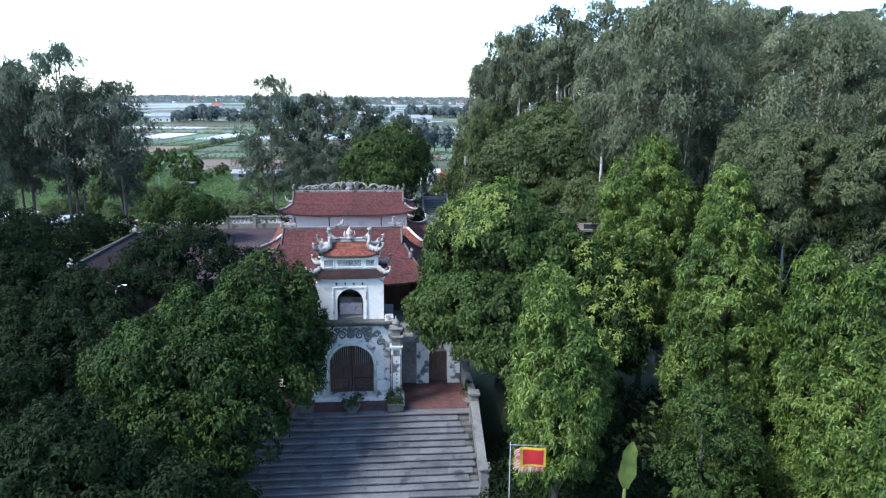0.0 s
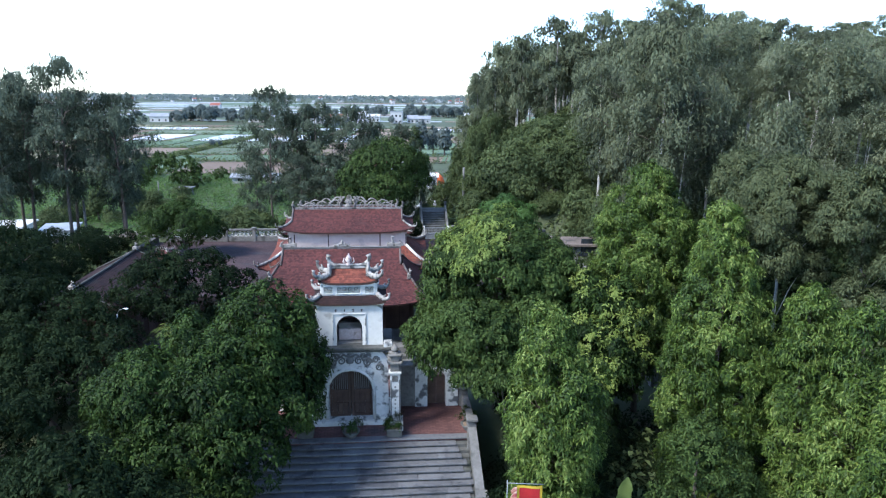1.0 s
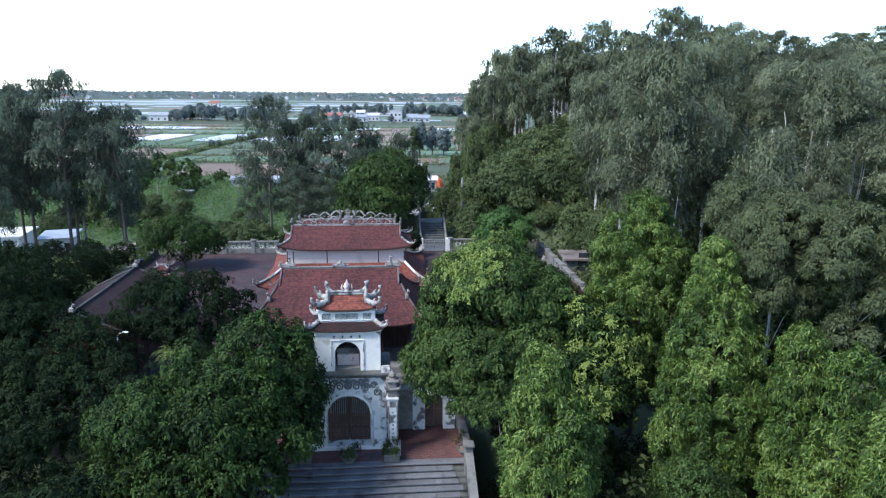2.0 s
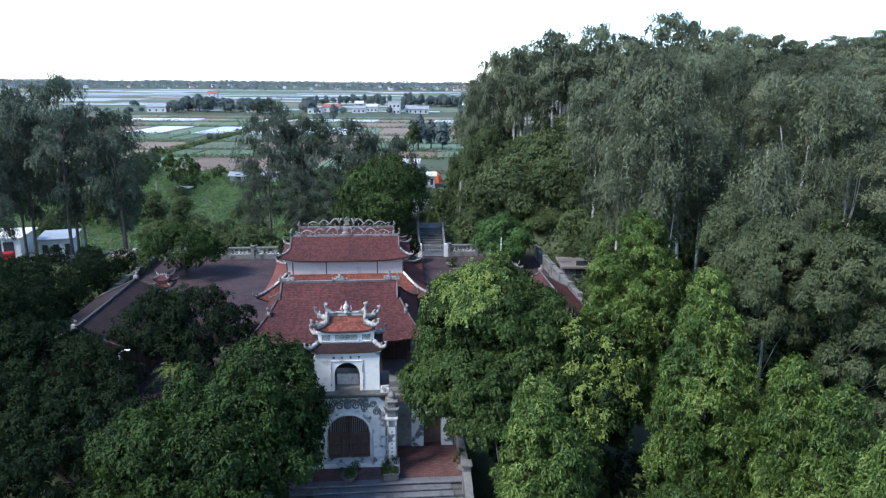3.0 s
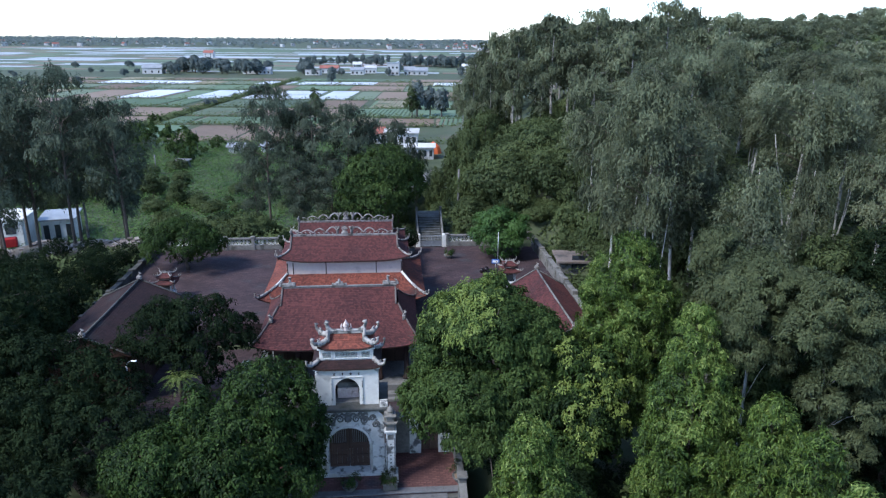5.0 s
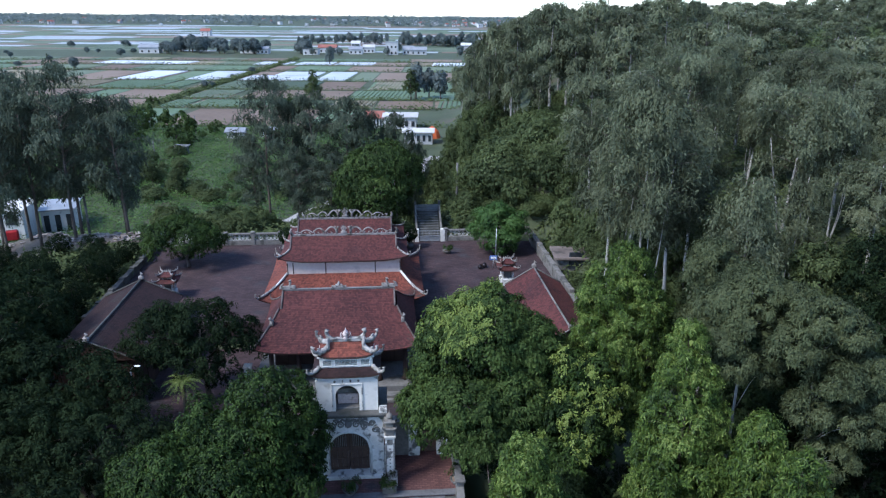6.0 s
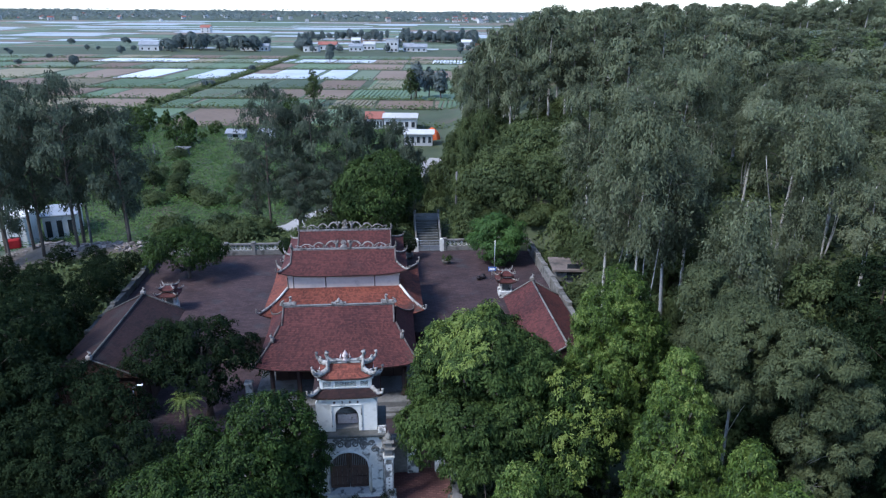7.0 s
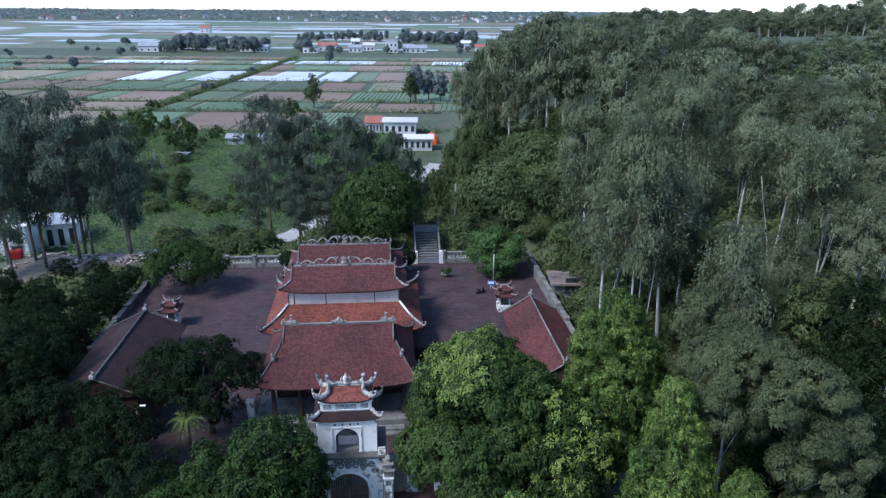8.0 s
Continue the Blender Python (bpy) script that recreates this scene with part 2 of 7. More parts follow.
def lay_joints(m, size, ratio, dark):
    """Adds a bond of bricks with darker joints and uneven faces to a paving material."""
    N, L = m.node_tree.nodes, m.node_tree.links
    bsdf = N["Principled BSDF"]
    src = bsdf.inputs["Base Color"].links[0].from_socket
    geo = N.new("ShaderNodeNewGeometry")
    br = N.new("ShaderNodeTexBrick")
    L.new(geo.outputs["Position"], br.inputs["Vector"])
    br.inputs["Scale"].default_value = 1.0
    br.inputs["Brick Width"].default_value, br.inputs["Row Height"].default_value = size, size * ratio
    br.inputs["Mortar Size"].default_value = 0.02
    br.inputs["Color1"].default_value, br.inputs["Color2"].default_value = (1.25, 1.22, 1.22, 1), (0.78, 0.78, 0.8, 1)
    br.inputs["Mortar"].default_value = (dark, dark, dark, 1)
    mul = N.new("ShaderNodeMix")
    mul.data_type, mul.blend_type = "RGBA", "MULTIPLY"
    mul.inputs[0].default_value = 1.0
    L.new(src, mul.inputs[6])
    L.new(br.outputs["Color"], mul.inputs[7])
    L.new(mul.outputs[2], bsdf.inputs["Base Color"])


lay_joints(M_COURT, 0.5, 0.5, 0.6)
lay_joints(M_PAVE, 0.3, 0.5, 0.65)
# ---------------------------------------------------------------- mesh helpers
def make(name, verts, faces, mat, parent=None, label="", smooth=False, at=None):
    me = bpy.data.meshes.new(name)
    if isinstance(faces, np.ndarray):
        nf, k = faces.shape
        verts = np.asarray(verts, dtype=np.float32)
        me.vertices.add(len(verts))
        me.vertices.foreach_set("co", verts.ravel())
        me.loops.add(nf * k)
        me.loops.foreach_set("vertex_index", faces.astype(np.int32).ravel())
        me.polygons.add(nf)
        me.polygons.foreach_set("loop_start", np.arange(0, nf * k, k, dtype=np.int32))
        me.update(calc_edges=True)
    else:
        me.from_pydata([tuple(v) for v in verts], [], faces)
        me.update()
    me.materials.append(mat)
    if smooth:
        me.polygons.foreach_set("use_smooth", [True] * len(me.polygons))
    ob = new(name, me)
    if parent:
        ob.parent = parent
    if at:
        ob.location = at
    if label:
        ob["label"] = label
    return ob


def thing(name, label, category, at=(0, 0, 0), rz=0.0, group="", kind=""):
    ob = new(name)
    ob.matrix_basis = pose(*at, 0, 0, rz)
    return tagged(ob, label, category, group, kind)


def chamfer_topology():
    bm = bmesh.new()
    co = []
    for ax in range(3):
        for s in (-1, 1):
            for p in (-1, 1):
                for q in (-1, 1):
                    v = [0.0, 0.0, 0.0]
                    v[ax], v[(ax + 1) % 3], v[(ax + 2) % 3] = s, p * 0.8, q * 0.8
                    co.append(tuple(v))
    vs = [bm.verts.new(c) for c in co]
    bm.verts.index_update()
    bmesh.ops.convex_hull(bm, input=vs)
    bmesh.ops.dissolve_limit(bm, angle_limit=0.02, verts=bm.verts[:], edges=bm.edges[:])
    fs = [[v.index for v in f.verts] for f in bm.faces]
    bm.free()
    return co, fs


CH_CO, CH_FACES = chamfer_topology()


class Geo:
    """Collects vertices and faces for one mesh."""

    def __init__(self):
        self.v, self.f = [], []

    def add(self, vs, fs):
        o = len(self.v)
        self.v.extend(vs)
        self.f.extend([[i + o for i in f] for f in fs])
        return self

    def box(self, c, size, bevel=0.02, rz=0.0, tilt=None):
        hx, hy, hz = size[0] / 2, size[1] / 2, size[2] / 2
        b = min(bevel, hx * 0.45, hy * 0.45, hz * 0.45)
        out = []
        ca, sa = math.cos(radians(rz)), math.sin(radians(rz))
        for co in CH_CO:
            p = [0, 0, 0]
            for k, h in enumerate((hx, hy, hz)):
                p[k] = math.copysign(h if abs(co[k]) > 0.9 else h - b, co[k])
            p = Vector(p)
            if tilt is not None:
                p = tilt @ p
            out.append((c[0] + p[0] * ca - p[1] * sa, c[1] + p[0] * sa + p[1] * ca, c[2] + p[2]))
        return self.add(out, CH_FACES)

    def tube(self, pts, radii, n=6, caps=True):
        pts = [Vector(p) for p in pts]
        if isinstance(radii, (int, float)):
            radii = [radii] * len(pts)
        vs, fs = [], []
        ref = Vector((0.31, 0.17, 0.93))
        for i, p in enumerate(pts):
            d = (pts[min(i + 1, len(pts) - 1)] - pts[max(i - 1, 0)]).normalized()
            s = d.cross(ref)
            if s.length < 0.1:
                s = d.cross(Vector((1, 0, 0)))
            s.normalize()
            t = s.cross(d)
            for k in range(n):
                a = 2 * math.pi * k / n
                vs.append(tuple(p + (s * math.cos(a) + t * math.sin(a)) * radii[i]))
        for i in range(len(pts) - 1):
            for k in range(n):
                k2 = (k + 1) % n
                fs.append([i * n + k, i * n + k2, (i + 1) * n + k2, (i + 1) * n + k])
        if caps:
            fs.append(list(range(n))[::-1])
            fs.append([(len(pts) - 1) * n + k for k in range(n)])
        return self.add(vs, fs)

    def lathe(self, c, profile, n=12):
        """profile: (radius, height) pairs from the bottom up."""
        vs, fs = [], []
        for r, z in profile:
            for k in range(n):
                a = 2 * math.pi * k / n
                vs.append((c[0] + r * math.cos(a), c[1] + r * math.sin(a), c[2] + z))
        for i in range(len(profile) - 1):
            for k in range(n):
                k2 = (k + 1) % n
                fs.append([i * n + k, i * n + k2, (i + 1) * n + k2, (i + 1) * n + k])
        fs.append(list(range(n))[::-1])
        fs.append([(len(profile) - 1) * n + k for k in range(n)])
        return self.add(vs, fs)

    def done(self, name, mat, parent=None, label="", smooth=False):
        return make(name, self.v, self.f, mat, parent, label, smooth)


def step01(a, b, x):
    t = np.clip((x - a) / (b - a), 0, 1)
    return t * t * (3 - 2 * t)


# ---------------------------------------------------------------- ground
PLAIN = -7.0


def ground_z(x, y):
    x, y = np.asarray(x, float), np.asarray(y, float)
    z = 0.05 + 1.85 * step01(47.6, 48.8, y)
    z = z + (-4.6 - 0.05) * (1 - step01(30.0, 33.0, y)) * step01(-10.5, -8.6, x) * (1 - step01(4.8, 6.6, x))
    side = np.maximum(1 - step01(-10.5, -8.6, x), step01(4.8, 6.6, x))
    z = z - 2.2 * (1 - step01(10, 31, y)) * side
    # the land falls to the plain behind the compound and on its far side
    shift = 14 * step01(98, 130, y)
    fall = step01(68, 98, y) * (1 - step01(5 + shift, 16 + shift, x))
    left = step01(-24, -60, x) * step01(20, 60, y)
    down = np.maximum(fall, left * 0.75)
    z = z * (1 - down) + PLAIN * down
    # wooded hill
    edge = 17.5 - 10.5 * step01(64, 72, y) + 9.5 * step01(105, 132, y) + 1.5 * np.sin(y * 0.07)
    r = np.maximum(x - edge, 0)
    hill = 15.5 * (1 - np.exp(-r / 17.0)) * (1 - step01(135, 230, y)) * step01(-10, 42, y)
    hill = hill + 5.0 * step01(20, 60, r) * (1 - step01(150, 260, y)) * step01(20, 60, y)
    far = step01(120, 260, y)
    z = np.where(x > 0, z * (1 - far) + PLAIN * far, z)
    z = z + hill * (1 - step01(180, 330, x))
    z = z + 0.25 * np.sin(x * 0.31 + 1.3) * np.sin(y * 0.27) * step01(66, 75, y) * (1 - step01(90, 120, y))
    return z


def axis(lo, hi, a, b, step, grow):
    inner = list(np.arange(a, b + 0.01, step))
    up, s, p = [], step, b
    while p < hi:
        s *= grow
        p += s
        up.append(p)
    dn, s, p = [], step, a
    while p > lo:
        s *= grow
        p -= s
        dn.append(p)
    return np.array(dn[::-1] + inner + up)


gx, gy = axis(-4200, 4200, -70, 90, 1.6, 1.13), axis(-400, 4600, 8, 150, 1.6, 1.11)
GX, GY = np.meshgrid(gx, gy)
GV = np.stack([GX, GY, ground_z(GX, GY)], -1).reshape(-1, 3)
gi = np.arange(len(gx) * len(gy)).reshape(len(gy), len(gx))
GF = np.stack([gi[:-1, :-1], gi[:-1, 1:], gi[1:, 1:], gi[1:, :-1]], -1).reshape(-1, 4)
ground = make("ground", GV, GF, M_GROUND, smooth=True)
tagged(ground, "dark grassy earth falling from the temple hill to the plain", "ground", kind="structure")

# ---------------------------------------------------------------- gate tower
GX0 = -1.75      # the gate's middle
GY0 = 32.25      # its front face


def arch_wall(half, z0, z1, open_half, spring, top, y0, y1, n=14):
    """A wall with an arched opening through it, as one solid."""
    g = Geo()
    inner = [(-open_half, z0), (-open_half, spring)]
    for i in range(1, n):
        a = math.pi * (1 - i / n)
        inner.append((open_half * math.cos(a), spring + (top - spring) * math.sin(a)))
    inner += [(open_half, spring), (open_half, z0)]
    outer = []
    for x, z in inner:
        if z <= spring + 1e-6:
            outer.append((math.copysign(half, x), z))
        else:
            k = (z - spring) / (top - spring)
            ang = math.atan2((z - spring) / (top - spring), x / open_half)
            t = max(abs(math.cos(ang)), abs(math.sin(ang)))
            outer.append((half * math.cos(ang) / t, spring + (z1 - spring) * math.sin(ang) / t))
    m = len(inner)
    vs = [(x, y0, z) for x, z in inner] + [(x, y0, z) for x, z in outer] + [(x, y1, z) for x, z in inner] + [(x, y1, z) for x, z in outer]
    fs = []
    for i in range(m - 1):
        fs.append([i, i + 1, m + i + 1, m + i])
        fs.append([2 * m + i + 1, 2 * m + i, 3 * m + i, 3 * m + i + 1])
        fs.append([i + 1, i, 2 * m + i, 2 * m + i + 1])
        fs.append([m + i, m + i + 1, 3 * m + i + 1, 3 * m + i])
    g.add(vs, fs)
    return g


def roof_patch(inner_a, inner_b, outer_a, outer_b, zi, zo, lift, sag, reach=1.0):
    """One slope of a roof with raised corners: S(u, v), u along the eave 0..1, v from top 0 to eave 1."""
    ia, ib, oa, ob = (np.array(p, float) for p in (inner_a, inner_b, outer_a, outer_b))

    def S(u, v):
        p = (ia * (1 - u) + ib * u) * (1 - v) + (oa * (1 - u) + ob * u) * v
        c = abs(2 * u - 1)
        z = zi + (zo - zi) * (v + sag * v * (1 - v)) + lift * c ** 5 * v ** 2
        return np.array((p[0], p[1], z))

    return S


def lay_tiles(g, S, width, length, tw=0.2, tl=0.17, thick=0.022, rng=random):
    """Overlapping fish-scale tiles over a slope."""
    rows, cols = max(3, int(length / tl)), max(3, int(width / tw))
    for j in range(rows):
        v0, v1 = j / rows, min(1.02, (j + 1.35) / rows)
        off = 0.5 * (j % 2)
        for i in range(-1, cols):
            u0, u1 = (i + off) / cols, (i + 1 + off) / cols
            u0, u1 = max(0, u0), min(1, u1)
            if u1 - u0 < 0.3 / cols:
                continue
            um = (u0 + u1) / 2
            lift = thick * rng.uniform(0.75, 1.35)
            a, b = S(u0, v0), S(u1, v0)
            c, d, e = S(u1, v1 - 0.25 / rows), S(um, v1), S(u0, v1 - 0.25 / rows)
            up = np.array((0, 0, 1.0))
            top = [a + up * 0.006, b + up * 0.006, c + up * lift, d + up * lift, e + up * lift]
            low = [c - up * 0.0, d - up * 0.0, e - up * 0.0]
            g.add([tuple(p) for p in top + low], [[0, 4, 3, 2, 1], [2, 3, 6, 5], [3, 4, 7, 6]])


def deck(S, thick=0.10, nu=16, nv=8):
    g = Geo()
    vs, fs = [], []
    for k in (0, 1):
        for j in range(nv + 1):
            for i in range(nu + 1):
                p = S(i / nu, j / nv)
                vs.append((p[0], p[1], p[2] - k * thick))
    n = (nu + 1) * (nv + 1)
    idx = lambda i, j, k: k * n + j * (nu + 1) + i
    for j in range(nv):
        for i in range(nu):
            fs.append([idx(i, j, 0), idx(i, j + 1, 0), idx(i + 1, j + 1, 0), idx(i + 1, j, 0)])
            fs.append([idx(i, j, 1), idx(i + 1, j, 1), idx(i + 1, j + 1, 1), idx(i, j + 1, 1)])
    for i in range(nu):
        fs.append([idx(i, nv, 0), idx(i, nv, 1), idx(i + 1, nv, 1), idx(i + 1, nv, 0)])
        fs.append([idx(i, 0, 0), idx(i + 1, 0, 0), idx(i + 1, 0, 1), idx(i, 0, 1)])
    for j in range(nv):
        fs.append([idx(0, j, 0), idx(0, j, 1), idx(0, j + 1, 1), idx(0, j + 1, 0)])
        fs.append([idx(nu, j, 0), idx(nu, j + 1, 0), idx(nu, j + 1, 1), idx(nu, j, 1)])
    return g.add(vs, fs)


def rib(S, u, v0, v1, r, n=9, rise=0.05):
    return [tuple(S(u, v0 + (v1 - v0) * i / (n - 1)) + np.array((0, 0, rise))) for i in range(n)], r


def finial(g, base, out, s=1.0, thin=1.0):
    """An upturned scroll at a roof corner; out: unit direction in plan."""
    x, y, z = base
    pts, rad = [], []
    for i in range(9):
        t = i / 8
        a = -0.3 + 2.3 * t
        px = 0.45 * math.sin(a) * s
        pz = 0.62 * (1 - math.cos(a)) * 0.62 * s + 0.1 * t * s
        pts.append((x + out[0] * px, y + out[1] * px, z + pz))
        rad.append((0.11 - 0.055 * t + (0.05 if i == 8 else 0)) * s * thin)
    g.tube(pts, rad, 7)
    g.tube([(x - out[0] * 0.25 * s, y - out[1] * 0.25 * s, z + 0.02), (x - out[0] * 0.18 * s, y - out[1] * 0.18 * s, z + 0.28 * s), (x - out[0] * 0.02 * s, y - out[1] * 0.02 * s, z + 0.40 * s)], [0.09 * s * thin, 0.06 * s * thin, 0.03 * s * thin], 6)


def hip_roof(owner, rect_in, rect_out, zi, zo, lift, sag, tile, tag="", rib_r=0.09, fin=0.9, sides="fblr", tw=0.15, tl=0.13, rib_mat=None, fat=1.0):
    """A four-sided skirt of tiles between an upper and a lower rectangle (x0, x1, y0, y1), with corner ribs and scrolls."""
    rib_mat = rib_mat or M_ORN
    a, b = rect_in, rect_out
    cin = [(a[0], a[2]), (a[1], a[2]), (a[1], a[3]), (a[0], a[3])]
    cout = [(b[0], b[2]), (b[1], b[2]), (b[1], b[3]), (b[0], b[3])]
    names = "frbl"
    rng = random.Random(int(abs(b[0] * 97 + zo * 31)))
    for k in range(4):
        if names[k] not in sides:
            continue
        k2 = (k + 1) % 4
        S = roof_patch(cin[k], cin[k2], cout[k], cout[k2], zi, zo, lift, sag)
        width = math.dist(cout[k], cout[k2])
        length = math.dist(S(0.5, 0), S(0.5, 1))
        under = deck(S).done("roof_deck", M_TIMBER, owner)
        g = Geo()
        lay_tiles(g, S, width, length, tw, tl, rng=rng)
        tagged(g.done("tile_slope", tile, under, tag), kind="stuff")
    for k in range(4):
        need = {0: "fl", 1: "fr", 2: "br", 3: "bl"}[k]
        if not any(c in sides for c in need):
            continue
        S = roof_patch(cin[k], cin[(k + 1) % 4], cout[k], cout[(k + 1) % 4], zi, zo, lift, sag)
        pts, r = rib(S, 0.0, 0.0, 1.0, rib_r, rise=rib_r * 0.7)
        g = Geo().tube(pts, [rib_r * (1 + 0.15 * math.sin(i * 2.2)) for i in range(len(pts))], 6)
        d = Vector((cout[k][0] - cin[k][0], cout[k][1] - cin[k][1], 0)).normalized()
        finial(g, pts[-1], (d.x, d.y), fin, fat)
        g.done("hip_rib", rib_mat, owner, "pale lime-plastered hip rib ending in a scroll", smooth=True)


def gable_roof(owner, x0, x1, yr, zr, yf, zf, yb, zb, sag, tile, tag="", tw=0.15, tl=0.13, verge=0.10, rib_mat=None, back=True, low_gable=True):
    """Two slopes under a ridge along x, with verge ribs and gable walls."""
    rib_mat = rib_mat or M_ORN
    rng = random.Random(int(abs(x0 * 57 + yr * 13)))
    for ye, ze, on in ((yf, zf, True), (yb, zb, back)):
        if not on:
            continue
        S = roof_patch((x0, yr), (x1, yr), (x0, ye), (x1, ye), zr, ze, 0.0, sag)
        if ye > yr:
            S = roof_patch((x1, yr), (x0, yr), (x1, ye), (x0, ye), zr, ze, 0.0, sag)
        under = deck(S, nv=5).done("roof_deck", M_TIMBER, owner)
        g = Geo()
        lay_tiles(g, S, x1 - x0, math.dist(S(0.5, 0), S(0.5, 1)), tw, tl, rng=rng)
        tagged(g.done("tile_slope", tile, under, tag), kind="stuff")
        for u in (0.0, 1.0):
            pts, r = rib(S, u, 0.0, 1.0, verge, n=6, rise=verge * 0.6)
            Geo().tube(pts, verge, 6).done("verge_rib", rib_mat, owner, smooth=True)
    if low_gable:
        for x in (x0 + 0.12, x1 - 0.12):
            t = 0.08
            vs = [(x - t, yf, zf - 0.05), (x - t, yb, zb - 0.05), (x - t, yr, zr - 0.06), (x + t, yf, zf - 0.05), (x + t, yb, zb - 0.05), (x + t, yr, zr - 0.06)]
            Geo().add(vs, [[0, 2, 1], [3, 4, 5], [0, 1, 4, 3], [1, 2, 5, 4], [2, 0, 3, 5]]).done("gable_wall", M_GREY, owner)


def ridge_beam(owner, x0, x1, y, z, h=0.16, w=0.16, mat=None):
    g = Geo()
    g.box(((x0 + x1) / 2, y, z + h / 2), (x1 - x0, w, h), 0.03)
    g.box(((x0 + x1) / 2, y, z + h + 0.03), (x1 - x0 + 0.06, w + 0.05, 0.05), 0.015)
    return g.done("ridge_beam", mat or M_ORN, owner)


def dragon_crest(owner, x0, x1, y, z, s=1.0):
    """Two wavy stucco crests that run along a ridge to a flaming disc in the middle."""
    xm = (x0 + x1) / 2
    for side in (-1, 1):
        g = Geo()
        pts, rad = [], []
        reach = (x1 - x0) / 2 - 0.25
        n = 46
        for i in range(n):
            t = i / (n - 1)
            x = xm + side * (0.55 * s + t * (reach - 0.55 * s))
            hump = abs(math.sin(t * math.pi * 3.4)) ** 0.8 * (0.55 - 0.38 * t) * s
            pts.append((x, y + 0.05 * math.sin(t * 17), z + 0.10 * s + hump))
            rad.append((0.085 - 0.045 * t) * s)
        g.tube(pts, rad, 6)
        hx = xm + side * 0.62 * s
        g.tube([(hx, y, z), (hx - side * 0.02, y, z + 0.35 * s), (hx - side * 0.14 * s, y, z + 0.62 * s), (hx - side * 0.26 * s, y, z + 0.60 * s)], [0.10 * s, 0.12 * s, 0.13 * s, 0.05 * s], 7)
        for i in range(3):
            g.tube([(hx + side * 0.02 * i, y, z + 0.55 * s), (hx + side * (0.10 + 0.06 * i) * s, y + 0.06 * (i - 1), z + (0.78 - 0.07 * i) * s)], [0.045 * s, 0.012 * s], 5)
        for i in range(9):
            t = (i + 0.5) / 9
            x = xm + side * (0.8 * s + t * (reach - 0.8 * s))
            g.tube([(x, y, z), (x + side * 0.05, y, z + 0.12 * s), (x + side * 0.16, y, z + 0.17 * s)], [0.06 * s, 0.05 * s, 0.015 * s], 5)
        g.done("dragon_crest", M_ORN, owner, "weathered lime stucco crest shaped in waves", smooth=True)
    g = Geo()
    ring = [(xm + 0.17 * s * math.cos(a), y, z + 0.42 * s + 0.17 * s * math.sin(a)) for a in [2 * math.pi * k / 12 for k in range(13)]]
    g.tube(ring, 0.055 * s, 6, caps=False)
    g.lathe((xm, y, z + 0.42 * s - 0.09 * s), [(0.02 * s, 0), (0.09 * s, 0.04 * s), (0.11 * s, 0.09 * s), (0.09 * s, 0.14 * s), (0.02 * s, 0.18 * s)], 8)
    g.box((xm, y, z + 0.1 * s), (0.55 * s, 0.16, 0.2 * s), 0.04)
    g.box((xm, y, z + 0.2 * s), (0.3 * s, 0.14, 0.2 * s), 0.04)
    disc = g.done("flaming_disc", M_ORN, owner, "round flaming disc of pale stucco", smooth=True)
    for k in range(7):
        a = math.pi * (k + 0.5) / 7
        Geo().tube([(xm + 0.2 * s * math.cos(a), y, z + 0.42 * s + 0.2 * s * math.sin(a)), (xm + 0.34 * s * math.cos(a), y, z + 0.42 * s + (0.34 + 0.1 * math.sin(a)) * s * math.sin(a))], [0.05 * s, 0.012 * s], 5).done("flame", M_ORN, disc)


gate = thing("gate_tower", "two-storey whitewashed temple gate tower with arched doors and tiled roofs", "gate tower")
gx = GX0
Geo().box((gx, GY0 + 1.15, 0.26), (4.0, 2.7, 0.32), 0.03).done("plinth", M_OLD, gate)
low = arch_wall(1.85, 0.40, 4.02, 1.06, 1.95, 2.97, GY0, GY0 + 2.3)
low.v = [(x + gx, y, z) for x, y, z in low.v]
lower = low.done("lower_wall", M_OLD, gate, "limewashed lower storey streaked with black mould")
g = Geo()
g.box((gx, GY0 + 1.1, 4.08), (3.95, 2.6, 0.14), 0.03).box((gx, GY0 + 1.1, 4.20), (4.15, 2.8, 0.12), 0.03)
g.done("cornice", M_MOSS, gate, "mossy dark grey cornice")
for s in (-1, 1):
    Geo().box((gx + s * 1.85, GY0 + 0.02, 4.36), (0.42, 0.5, 0.22), 0.03).done("corner_block", M_OLD, gate)
# archivolt and stucco relief of the lower storey
g = Geo()
pts = [(gx + 1.16 * math.cos(a), GY0 - 0.02, 1.95 + 1.12 * math.sin(a)) for a in [math.pi * k / 18 for k in range(19)]]
g.tube([(gx + 1.16, GY0 - 0.02, 0.45)] + pts + [(gx - 1.16, GY0 - 0.02, 0.45)], 0.065, 6)
g.done("archivolt", M_PLASTER, lower, "white moulding round the arch", smooth=True)


def scroll(g, cx, y, cz, r, turns, side, thick):
    pts = []
    n = int(14 * turns)
    for i in range(n + 1):
        t = i / n
        a = 2 * math.pi * turns * t
        rr = r * (1 - 0.8 * t)
        pts.append((cx + side * rr * math.cos(a), y, cz + rr * math.sin(a)))
    g.tube(pts, [thick * (1 - 0.5 * i / n) for i in range(n + 1)], 5)


for s in (-1, 1):
    for dx, dz, r in ((0.42, 3.52, 0.22), (0.85, 3.42, 0.24), (1.25, 3.55, 0.17), (1.42, 3.15, 0.2), (0.62, 3.75, 0.14)):
        g = Geo()
        scroll(g, gx + s * dx, GY0 - 0.02, dz, r, 1.6, s, 0.055)
        g.done("stucco_scroll", M_CONC, lower, "grey stucco scroll", smooth=True)
g = Geo()
